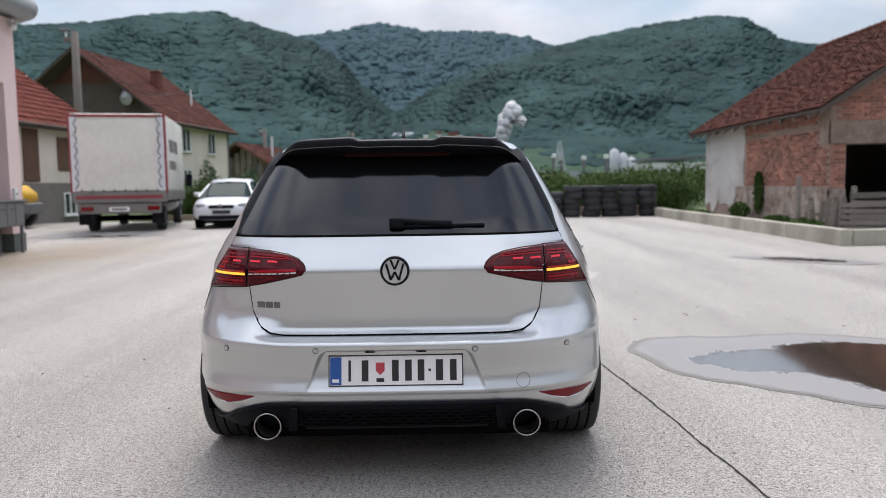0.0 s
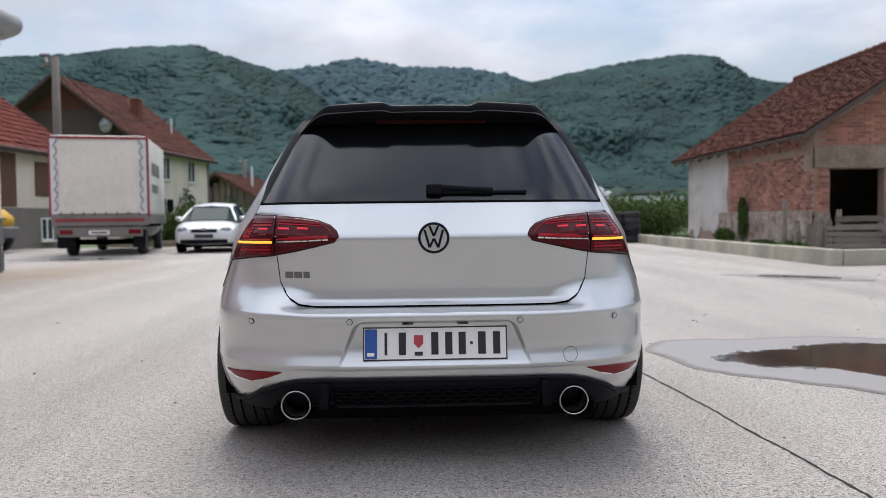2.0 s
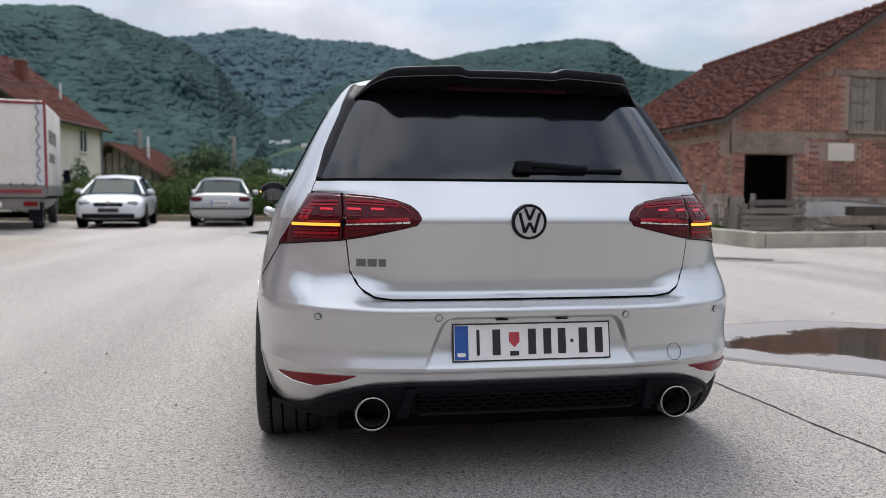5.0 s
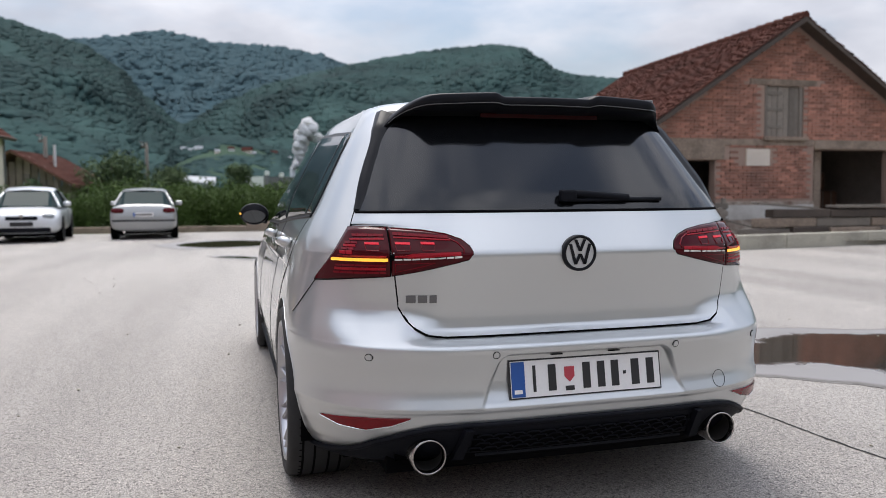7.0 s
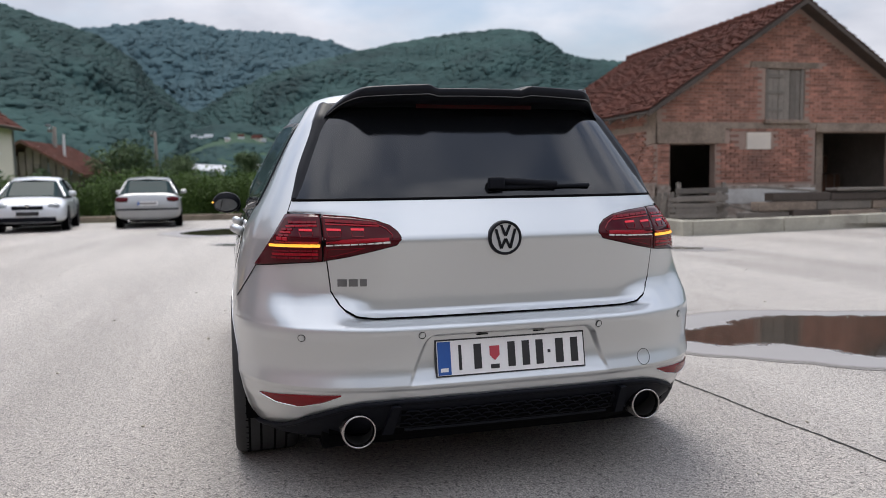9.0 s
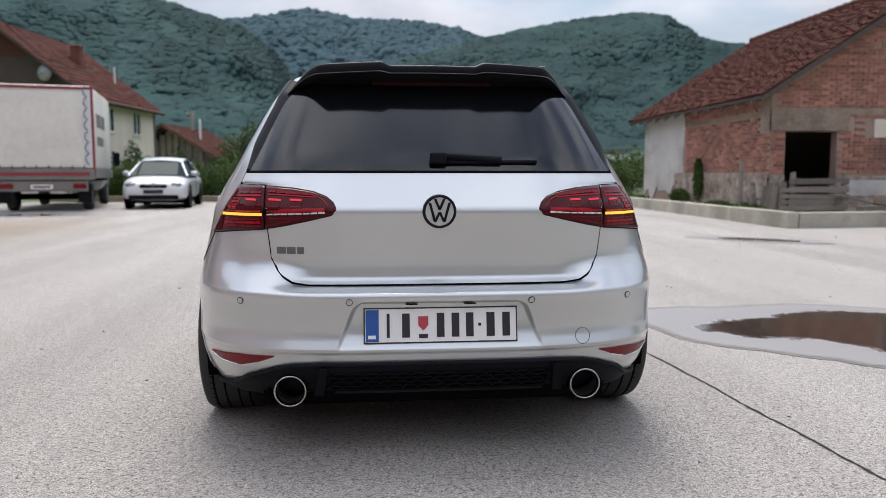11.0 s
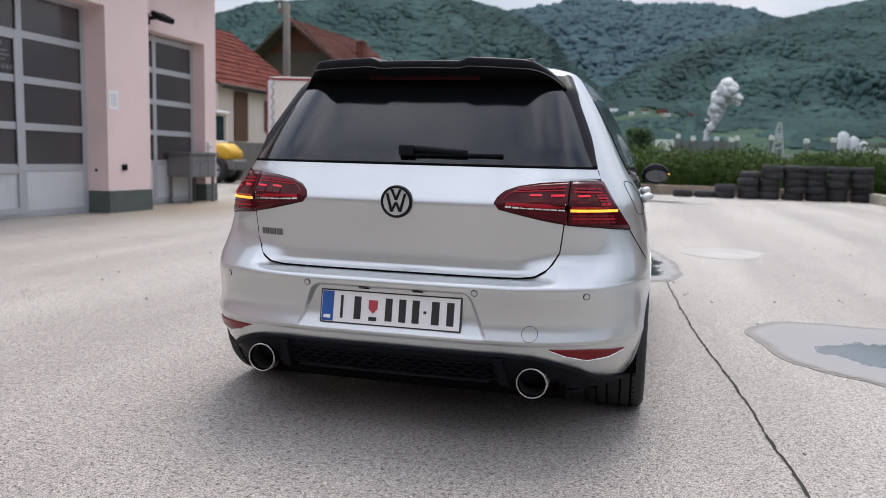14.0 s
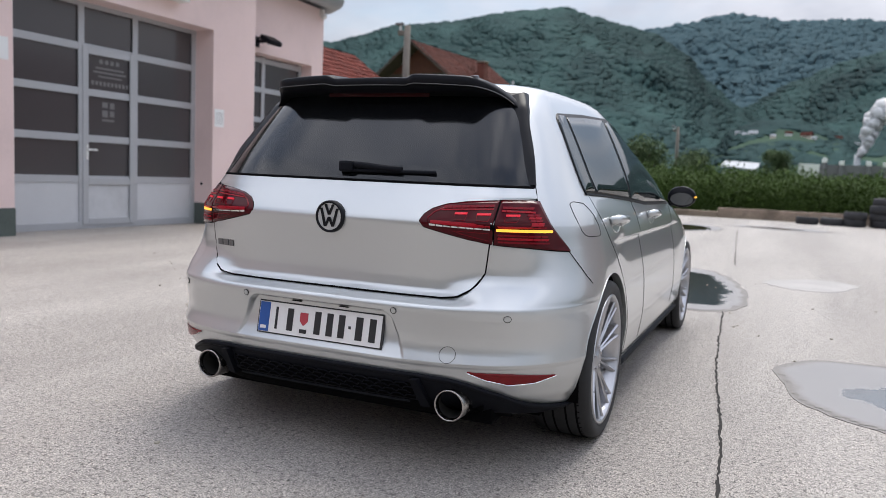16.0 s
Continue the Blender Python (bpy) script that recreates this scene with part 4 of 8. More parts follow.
def brick_rows(u0, u1, z0, z1, inside, place, seed):
    """Running-bond bricks over a stretch of wall, as matrices: those for which inside(u, z) holds."""
    rng, out = random.Random(seed), []
    r = 0
    z = z0
    while z < z1 - 0.03:
        u = u0 - (0.13 if r % 2 else 0.0)
        while u < u1:
            if inside(u + 0.12, z + 0.03) and inside(u + 0.02, z + 0.03) and inside(u + 0.24, z + 0.03):
                out.append(place(u + 0.125, z + 0.0325, rng.uniform(-0.008, 0.012)) @ pose(0, 0, 0, 0, rng.uniform(-0.8, 0.8), rng.uniform(-1.2, 1.2)))
            u += 0.262
        z += 0.078
        r += 1
    return out


def barn():
    t = thing("barn", "unfinished old brick barn with a clay tile roof", "barn")

    def roof_z(x):
        return BAPEX - (BAPEX - BEAVE) * abs(x - BMID) / (BMID - BX0)
    ops = [(9.42, 10.72, 0.0, 2.0), (13.72, 16.2, 0.0, 2.30), (12.17, 13.36, 2.62, 3.95)]
    # front wall in solid pieces round its openings
    wall = new("gable_wall")
    wall.parent = t
    wall["label"] = "red brick gable with cement bands"
    for x0, x1, z0, z1 in ((BX0, 9.42, 0, 2.0), (10.72, 13.72, 0, 2.0), (16.2, BX1, 0, 2.3), (BX0, 13.72, 2.0, 2.62), (13.72, BX1, 2.3, 2.62), (BX0, 12.17, 2.62, 3.0), (13.36, BX1, 2.62, 3.0)):
        part("masonry", boxes((x0, x1, BY0, BY0 + 0.25, z0, z1)), MORTAR, wall)
    for pts in ([(BX0, 3.0), (12.17, 3.0), (12.17, roof_z(12.17)), (BX0, roof_z(BX0))], [(13.36, 3.0), (BX1, 3.0), (BX1, roof_z(BX1)), (13.36, roof_z(13.36))], [(12.17, 3.95), (13.36, 3.95), (13.36, roof_z(13.36)), (BMID, BAPEX), (12.17, roof_z(12.17))]):
        fr = bmesh.new()
        vs = [[fr.verts.new((x, y, z)) for x, z in pts] for y in (BY0, BY0 + 0.25)]
        fr.faces.new(vs[0])
        fr.faces.new(vs[1][::-1])
        for i in range(len(pts)):
            j = (i + 1) % len(pts)
            fr.faces.new((vs[0][i], vs[1][i], vs[1][j], vs[0][j]))
        bmesh.ops.recalc_face_normals(fr, faces=fr.faces)
        part("masonry", fr, MORTAR, wall)
    side = part("side_wall", boxes((BX0, BX0 + 0.25, BY0 + 0.25, BY1, 0, BEAVE)), MORTAR, t, "brick side wall, half of it plastered white")
    part("back_wall", boxes((BX1 - 0.25, BX1, BY0 + 0.25, BY1, 0, 3.0), (BX0 + 0.25, BX1 - 0.25, BY1 - 0.25, BY1, 0, 3.0)), OLD_WOOD, t)
    part("rear_gable", prism([(BX0 + 0.02, 3.0), (BX1 - 0.02, 3.0), (BX1 - 0.02, roof_z(BX1) - 0.02), (BMID, BAPEX - 0.02), (BX0 + 0.02, BEAVE)], 0.2, lambda u, v, d: (u, BY1 - 0.02 - d, v)), MORTAR, t)
    # Unseen floor of dark boards, added to keep the barn interior dim.
    part("added_loft_floor", boxes((BX0 + 0.25, BX1 - 0.25, BY0 + 0.27, BY1 - 0.27, 2.50, 2.58)), VERGE, t, "unseen dark board floor added to keep light out")
    rag = random.Random(13)
    edge = [(BY1 + 0.02 - 0.16 * k, max(0.02, 0.30 + 0.45 * noise.noise(Vector((k * 0.31, 4, 0))) + rag.uniform(-0.10, 0.14) + 0.012 * k)) for k in range(25)]
    edge += [(20.28 + rag.uniform(-0.07, 0.05), 0.75 + 0.17 * k) for k in range(13)] + [(20.3, BEAVE - 0.1), (BY1 + 0.02, BEAVE - 0.1)]
    part("plaster", prism(edge, 0.022, lambda u, v, d: (BX0 - 0.002 - d, u, v)), PLASTER, t, "flaking white plaster with a ragged lower edge")
    part("footing", boxes((BX0 - 0.05, BX0 - 0.002, BY0 - 0.05, 20.9, 0.0, 1.02), (BX0 - 0.05, 9.42, BY0 - 0.05, BY0 - 0.002, 0.0, 0.95), (10.72, 13.72, BY0 - 0.05, BY0 - 0.002, 0.0, 0.93), bevel=0.01), FOOTING, t, "patched cement and stone footing")
    part("ring_beam", boxes((BX0 - 0.04, 10.98, BY0 - 0.04, BY0 - 0.002, 2.02, 2.55), (10.98, 13.72, BY0 - 0.03, BY0 - 0.002, 2.39, 2.55), (13.72, BX1 + 0.03, BY0 - 0.04, BY0 - 0.002, 2.32, 2.55), (BX0 - 0.04, BX0 - 0.002, BY0 - 0.04, BY0 + 0.42, 2.02, 3.0), bevel=0.008), RAW_CONCRETE, t, "rough grey concrete ring beam")
    part("plaster", boxes((10.98, 13.70, BY0 - 0.062, BY0 - 0.0505, 0.46, 0.84), bevel=0.004), PLASTER, t, "patch of dirty white plaster on the footing")
    part("side_beam", boxes((BX0 - 0.022, BX0 - 0.002, BY0 + 0.44, 20.3, 2.40, 2.54), bevel=0.006), RAW_CONCRETE, t)
    part("lintel", boxes((11.72, 13.75, BY0 - 0.03, BY0 + 0.02, 3.96, 4.12), bevel=0.006), RAW_CONCRETE, t)
    part("window_ledge", boxes((12.1, 13.45, BY0 - 0.12, BY0 + 0.02, 2.53, 2.62), bevel=0.008), RAW_CONCRETE, t)
    part("blocked_vent", boxes((11.62, 12.33, BY0 - 0.045, BY0 + 0.02, 1.86, 2.30), bevel=0.01), CREAM, t, "pale filled-in vent")
    sh = new("shutter")
    sh.parent = t
    sh["label"] = "closed grey plank shutter"
    for x in (12.19, 13.25):
        part("frame_post", boxes((x, x + 0.09, BY0 + 0.01, BY0 + 0.09, 2.62, 3.95), bevel=0.006), OLD_WOOD, sh)
    for z in (2.85, 3.30, 3.72):
        part("batten", boxes((12.29, 12.72, BY0 + 0.015, BY0 + 0.045, z, z + 0.09), bevel=0.005), OLD_WOOD, sh)
    for k in range(6):
        part("plank", boxes((12.25 + 0.174 * k, 12.415 + 0.174 * k, BY0 + 0.04 + 0.008 * (k % 2), BY0 + 0.075, 2.63, 3.94), bevel=0.003), OLD_WOOD, sh)
    part("post", boxes((14.0, 14.22, BY0 + 0.3, BY0 + 0.52, 0, 2.3)), RAW_CONCRETE, t)
    part("inner_floor", boxes((BX0 + 0.25, BX1 - 0.25, BY0 + 0.1, BY1 - 0.25, 0.02, 0.12)), EARTH, t)
    # roof
    ov, ex = 0.48, 0.45
    ez = BEAVE - ov * (BAPEX - BEAVE) / (BMID - BX0)
    y0, y1 = BY0 - ex, BY1 + ex
    for s, xe in ((1, BX0 - ov), (-1, 2 * BMID - BX0 + ov)):
        part("roof_deck", slab((xe, y0, ez + 0.05), (xe, y1, ez + 0.05), (BMID, y1, BAPEX + 0.05), (BMID, y0, BAPEX + 0.05), 0.06), VERGE, t)
        roof_tiles(t, (xe, y0, ez + 0.06), (xe, y1, ez + 0.06), (BMID, y1, BAPEX + 0.06), (BMID, y0, BAPEX + 0.06), 30, 56, CLAY, 4 + s)
    ridge_bm = bmesh.new()
    for k in range(26):
        yy = y0 + (y1 - y0) * k / 26
        rod((BMID, yy, BAPEX + 0.08 + random.uniform(-0.015, 0.015)), (BMID, yy + 0.42, BAPEX + 0.11), 0.10, 0.12, 10, ridge_bm)
    part("ridge_tiles", ridge_bm, CLAY, t, smooth=False)
    for s in (-1, 1):
        xe = BMID + s * (BMID - BX0 + ov)
        part("verge_board", slab((xe, y0 - 0.02, ez + 0.03), (xe, y0 + 0.03, ez + 0.03), (BMID, y0 + 0.03, BAPEX + 0.03), (BMID, y0 - 0.02, BAPEX + 0.03), 0.11), VERGE, t)
    for k in range(12):
        yy = BY0 + 0.1 + k * 0.80
        part("rafter_end", slab((BX0 - ov + 0.03, yy, ez), (BX0 - ov + 0.03, yy + 0.09, ez), (BX0 + 0.1, yy + 0.09, ez + 0.36), (BX0 + 0.1, yy, ez + 0.36), 0.11), OLD_WOOD, t)
    # bricks
    me_bm = boxes((-0.122, 0.122, -0.02, 0.02, -0.031, 0.031))
    me = bpy.data.meshes.new("brick")
    me_bm.to_mesh(me)
    me_bm.free()
    me.materials.append(BRICK_ONE)

    def front_ok(u, z):
        if any(a - 0.02 < u < b + 0.02 and c - 0.02 < z < d + 0.04 for a, b, c, d in ops) or (2.0 < z < 2.57 and u < 11.1) or (2.28 < z < 2.57 and u > 13.6) or 2.38 < z < 2.57 or (11.5 < u < 12.4 and 1.84 < z < 2.3):
            return False
        if 11.7 < u < 13.8 and 3.94 < z < 4.14 or z < 0.98:
            return False
        return BX0 + 0.02 < u < BX1 - 0.02 and z < roof_z(u) - 0.14
    front = brick_rows(BX0, BX1, 0.62, BAPEX, front_ok, lambda u, z, j: Matrix.Translation((u, BY0 - 0.004 + j, z)), 5)
    sidew = brick_rows(BY0 + 0.02, 20.3, 1.04, BEAVE - 0.05, lambda u, z: BY0 + (0.46 if z > 1.98 else 0.03) < u < 20.28 and not 2.37 < z < 2.55, lambda u, z, j: Matrix.Translation((BX0 - 0.009 + 1.5 * j, u, z)) @ pose(0, 0, 0, 0, 0, 90), 6)
    rng = random.Random(17)
    for c in range(13):
        z = 1.00 + 0.078 * c
        for u0, u1 in (((9.07, 9.23), (9.24, 9.40)) if c % 2 else ((9.07, 9.15), (9.16, 9.40))):
            front.append(Matrix.Translation(((u0 + u1) / 2, BY0 - 0.004 + rng.uniform(-0.008, 0.012), z + 0.0325)) @ Matrix.Diagonal(((u1 - u0) / 0.252, 1, 1, 1)))
    near = [m for m in front if m.translation.x < 11.4 and 0.6 < m.translation.z < 2.0][:60] + [m for m in sidew if m.translation.y < 17.6][:90]
    ids = {id(m) for m in near}
    for m in near:
        piece("brick", me, side if abs(m.translation.x - BX0) < 0.05 else wall, m)
    for rest, owner in ((front, wall), (sidew, side)):
        vs, fs = [], []
        for m in rest:
            if id(m) in ids:
                continue
            i = len(vs)
            for x in (-0.122, 0.122):
                for y in (-0.02, 0.02):
                    for z in (-0.031, 0.031):
                        vs.append(m @ Vector((x, y, z)))
            fs += [tuple(i + k for k in f) for f in ((0, 1, 3, 2), (4, 6, 7, 5), (0, 4, 5, 1), (2, 3, 7, 6), (1, 5, 7, 3), (0, 2, 6, 4))]
        jm = bpy.data.meshes.new("brickwork")
        jm.from_pydata(vs, [], fs)
        jm.materials.append(BRICK)
        ob = new("brickwork", jm)
        ob.parent = owner
        tagged(ob, kind="stuff")
    return t


barn()


def bales():
    rng = random.Random(2)
    for x, y, z in ((15.0, 17.3, 0.12), (15.75, 17.4, 0.12), (15.1, 17.35, 0.68), (15.8, 17.3, 0.68), (15.4, 17.4, 1.24)):
        b = thing("stored_bale", "dim brown bale stacked inside the barn", "bale", pose(x + 0.35, y + 0.4, z, 0, 0, rng.uniform(-8, 8)), "bales in the barn")
        part("straw", boxes((-0.36, 0.36, -0.42, 0.42, 0, 0.55), bevel=0.07), BROWN_WOOD, b)
        for k in (-0.14, 0.14):
            part("twine", boxes((k - 0.012, k + 0.012, -0.426, 0.426, -0.002, 0.556), bevel=0.004), OLD_WOOD, b)


bales()


def casement(parent, m, w, h, name="window"):
    """A white window of two panes in a frame; local y looks out of the wall."""
    win = new(name)
    win.parent, win.matrix_local = parent, m
    f = 0.06
    part("frame", boxes((-w / 2, -w / 2 + f, -0.05, 0.03, 0, h), (w / 2 - f, w / 2, -0.05, 0.03, 0, h), (-w / 2 + f, w / 2 - f, -0.05, 0.03, 0, f), (-w / 2 + f, w / 2 - f, -0.05, 0.03, h - f, h), (-0.035, 0.035, -0.05, 0.032, f, h - f)), WHITE_FRAME, win)
    for s in (-1, 1):
        part("pane", boxes((s * (w / 4) - w / 4 + 0.06, s * (w / 4) + w / 4 - 0.06, -0.02, 0.0, f, h - f)), PANE, win)
    part("sill", boxes((-w / 2 - 0.06, w / 2 + 0.06, -0.03, 0.12, -0.06, 0.0)), WHITE_FRAME, win)
    return win


def house():
    t = thing("house", "two-storey cream house with a red-brown tile roof", "house", pose(-15.12, 38.6, 0, 0, 0, -5.5))
    L, W, H, R = 8.1, 9.4, 5.1, 8.75
    body = bmesh.new()
    box(body, -W, 0, 0, L, -0.1, H)
    part("wall", body, CREAM, t)
    for y in (0.0, L):
        g = bmesh.new()
        vs = [g.verts.new((x, y + d, z)) for d in (-0.01, 0.14) for x, z in ((-W, H), (0, H), (-W / 2, R - 0.1))]
        g.faces.new(vs[:3])
        g.faces.new(vs[3:][::-1])
        for i in range(3):
            j = (i + 1) % 3
            g.faces.new((vs[i], vs[3 + i], vs[3 + j], vs[j]))
        bmesh.ops.recalc_face_normals(g, faces=g.faces)
        part("gable", g, VERGE, t, "dark weathered boarded gable")
    part("gable_boards", boxes((-W, 0.0, -0.03, -0.004, 2.6, H)), VERGE, t)
    pl = bmesh.new()
    vs = [pl.verts.new(p) for p in ((-W / 2 - 2.0, -0.06, R - 1.75), (-W / 2 + 2.0, -0.06, R - 1.75), (-W / 2, -0.06, R - 0.2), (-W / 2 - 2.0, -0.02, R - 1.75), (-W / 2 + 2.0, -0.02, R - 1.75), (-W / 2, -0.02, R - 0.2))]
    pl.faces.new(vs[:3])
    pl.faces.new(vs[3:][::-1])
    for i in range(3):
        pl.faces.new((vs[i], vs[3 + i], vs[3 + (i + 1) % 3], vs[(i + 1) % 3]))
    part("gable_cladding", pl, RED_WOOD, t, "brown boarded gable top")
    ov, ex = 0.55, 1.15
    ez = H - ov * (R - H) / (W / 2)
    for s in (0, 1):
        xe = ov if s == 0 else -W - ov
        q = ((xe, -ex, ez), (xe, L + 0.3, ez), (-W / 2, L + 0.3, R), (-W / 2, -ex, R))
        part("roof", slab(*q, 0.12), VERGE, t)
        roof_tiles(t, *q, 17, 34, CLAY_BROWN, 21 + s)
    ch = part("chimney", boxes((-2.95, -2.45, 3.9, 4.4, 6.6, 8.15), bevel=0.01), CHIMNEY, t, "dark red brick chimney")
    part("chimney_cap", boxes((-3.0, -2.4, 3.85, 4.45, 8.15, 8.23)), RAW_CONCRETE, ch)
    part("vent_pipe", rod((-1.6, 6.4, 5.9), (-1.6, 6.4, 7.3), 0.06), WHITE_FRAME, t, "white vent pipe")
    for y in (1.9, 5.4):
        casement(t, pose(0.03, y, 3.25, 0, 0, -90), 1.05, 1.30)
        casement(t, pose(0.03, y, 0.95, 0, 0, -90), 1.05, 1.30)
    part("downpipe", rod((0.06, L - 0.1, 0), (0.06, L - 0.1, H), 0.05), STEEL_GREY, t)
    part("eaves_gutter", rod((ov + 0.03, -ex, ez + 0.02), (ov + 0.03, L + 0.3, ez + 0.02), 0.06), VERGE, t)
    d = thing("satellite_dish", "pale grey satellite dish on the gable", "satellite dish")
    part("dish", lathe([(0.0, 0.0), (0.2, 0.02), (0.38, 0.08), (0.42, 0.12), (0.40, 0.13)], 24), PAINT_OLD, d, smooth=True)
    part("arm", rod((0.02, 0, 0), (-0.45, 0.0, -0.2), 0.02), STEEL_GREY, d)
    d.matrix_world = pose(-17.35, 38.28, 6.1, 0, 0, 75)


house()


def annexe():
    t = thing("annexe", "low cream house wing with a bright red tile roof", "house", pose(-14.6, 22.2, 0, 0, 0, -3.0))
    L, W, H = 5.7, 7.0, 3.55
    part("wall", boxes((-W, 0, 0, L, 1.45, H)), CREAM, t)
    part("basement", boxes((-W, 0.05, -0.03, L + 0.03, -0.1, 1.45)), GREY_RENDER, t, "grey rendered basement storey")
    ov, ex, R = 0.45, 0.4, 6.3
    ez = H - 0.1
    for xe, k in ((ov, 0), (-W - ov, 1)):
        q = ((xe, -ex, ez), (xe, L + ex, ez), (-W / 2, L + ex, R), (-W / 2, -ex, R))
        part("roof", slab(*q, 0.12), VERGE, t)
        roof_tiles(t, *q, 13, 24, CLAY_RED, 31 + k)
    for y in (0.0, L):
        g = bmesh.new()
        vs = [g.verts.new((x, y + d, z)) for d in (-0.02, 0.12) for x, z in ((-W, H), (0, H), (-W / 2, R - 0.2))]
        g.faces.new(vs[:3])
        g.faces.new(vs[3:][::-1])
        for i in range(3):
            j = (i + 1) % 3
            g.faces.new((vs[i], vs[3 + i], vs[3 + j], vs[j]))
        part("gable", g, CREAM, t)
    part("entrance_door", boxes((0.0, 0.05, 1.0, 1.9, 1.5, 3.35), bevel=0.01), BROWN_WOOD, t, "dark brown front door")
    part("shuttered_window", boxes((0.0, 0.05, 3.1, 4.2, 1.9, 3.15), bevel=0.01), BROWN_WOOD, t, "window behind a dark roller shutter")
    casement(t, pose(0.06, 3.7, 0.25, 0, 0, -90), 0.8, 0.85, "basement_window")
    part("gutter", rod((ov + 0.04, -ex, ez), (ov + 0.04, L + ex, ez), 0.06), VERGE, t)


annexe()


def shed():
    t = thing("shed", "ramshackle grey barn with a sagging brown roof", "shed", pose(-12.7, 56.0, 0, 0, 0, -8))
    part("wall", boxes((-7, 0, 0, 7, -0.1, 2.2)), GREY_RENDER, t)
    for k in range(4):
        part("post", boxes((-6.6 + 1.9 * k, -6.3 + 1.9 * k, -0.8, -0.5, 0, 2.6 + 0.4 * (k in (1, 2)))), OLD_WOOD, t)
    for xe, k in ((0.6, 0), (-7.6, 1)):
        q = ((xe, -1.2, 2.2), (xe, 8, 2.2), (-3.5, 8, 4.6), (-3.5, -1.2, 4.6))
        part("roof", slab(*q, 0.15), BROWN_WOOD, t)
        roof_tiles(t, *q, 12, 26, CLAY, 41 + k)
    for k in range(13):
        x = -6.6 + 0.5 * k
        part("gable_board", boxes((x, x + 0.42, -0.12, -0.02, 2.2 if k % 3 else 1.2, 4.35 - abs(x + 3.3) * 0.62), bevel=0.01), OLD_WOOD, t)
    part("flue", rod((-1.8, 2, 3.2), (-1.8, 2, 5.2), 0.09), WHITE_FRAME, t)


shed()


def utility_pole(x, y, high, lean, label):
    t = thing("utility_pole", label, "pole", pose(x, y, 0, 0, lean, 0))
    part("shaft", rod((0, 0, -0.1), (0, 0, high), 0.20, 0.14), POLE_WOOD, t, smooth=True)
    part("crossarm", boxes((-0.46, 0.12, -0.07, 0.07, high - 0.42, high - 0.22), bevel=0.02), POLE_WOOD, t)
    for s in (-0.36, -0.1):
        part("insulator", rod((s, 0, high - 0.2), (s, 0, high + 0.02), 0.04), WHITE_FRAME, t)
    part("lamp_head", boxes((-0.62, -0.2, -0.1, 0.1, high + 0.02, high + 0.14), bevel=0.04), STEEL_GREY, t)
    return t


utility_pole(-15.45, 29.2, 7.75, 0.0, "weathered utility pole with a lamp in front of the house")
utility_pole(-15.3, 60.0, 5.9, 1.0, "thin far utility pole among the bushes")
utility_pole(-9.8, 75.0, 6.6, -1.0, "thin far utility pole among the bushes")
w = thing("overhead_cable", "black cable sagging from the pole to the house", "cable")
part("wire", tube([(-15.4 + 0.0 * k, 29.2 + 1.4 * k, 7.45 - 0.85 * math.sin(k / 8 * math.pi) - 0.12 * k) for k in range(9)], 0.02, 6), CABLE, w)


# ---------------------------------------------------------------- the silver hatchback: skin
# level: height, rear line in the middle, rear line on the flanks, half width, front line
LEVELS = [
    (0.18, 0.150, 0.150, 0.838, 4.12), (0.22, 0.088, 0.088, 0.866, 4.18), (0.27, 0.050, 0.050, 0.884, 4.22), (0.33, 0.013, 0.013, 0.893, 4.25),
    (0.362, 0.0065, 0.0065, 0.897, 4.255), (0.381, 0.0025, 0.0025, 0.899, 4.26), (0.386, -0.002, -0.001, 0.900, 4.26), (0.396, -0.005, -0.004, 0.901, 4.26),
    (0.412, 0.001, 0.001, 0.901, 4.262), (0.435, 0.0095, 0.0095, 0.902, 4.265), (0.455, 0.0118, 0.012, 0.902, 4.27), (0.48, 0.0105, 0.0105, 0.902, 4.27), (0.52, 0.0035, 0.0045, 0.902, 4.265), (0.545, -0.002, 0.000, 0.902, 4.26),
    (0.566, -0.007, -0.001, 0.902, 4.255), (0.578, -0.007, 0.000, 0.901, 4.25), (0.586, -0.002, 0.002, 0.901, 4.25), (0.592, 0.012, 0.005, 0.900, 4.247), (0.600, 0.045, 0.009, 0.900, 4.245), (0.606, 0.078, 0.012, 0.900, 4.243), (0.625, 0.098, 0.022, 0.898, 4.24),
    (0.665, 0.102, 0.048, 0.893, 4.22), (0.685, 0.1015, 0.062, 0.890, 4.20), (0.72, 0.098, 0.080, 0.884, 4.17), (0.79, 0.090, 0.093, 0.868, 4.05), (0.858, 0.081, 0.087, 0.852, 3.84),
    (0.864, 0.083, 0.088, 0.850, 3.82), (0.90, 0.106, 0.108, 0.838, 3.66), (0.95, 0.139, 0.139, 0.810, 3.46), (1.00, 0.170, 0.170, 0.779, 3.30),
    (1.05, 0.206, 0.206, 0.752, 3.18), (1.12, 0.262, 0.262, 0.716, 3.02), (1.20, 0.326, 0.326, 0.673, 2.84), (1.28, 0.390, 0.390, 0.626, 2.66),
    (1.34, 0.452, 0.452, 0.588, 2.50), (1.38, 0.530, 0.530, 0.558, 2.36), (1.405, 0.660, 0.660, 0.524, 2.20), (1.417, 0.840, 0.840, 0.478, 2.02),
    (1.426, 1.060, 1.060, 0.400, 1.84), (1.430, 1.280, 1.280, 0.250, 1.66)]


def full(z):
    """How square the rear corner is, seen from above: rounder at the bumper."""
    return 4.0 + 0.5 * max(0.0, min(1.0, (z - 0.66) / 0.12))


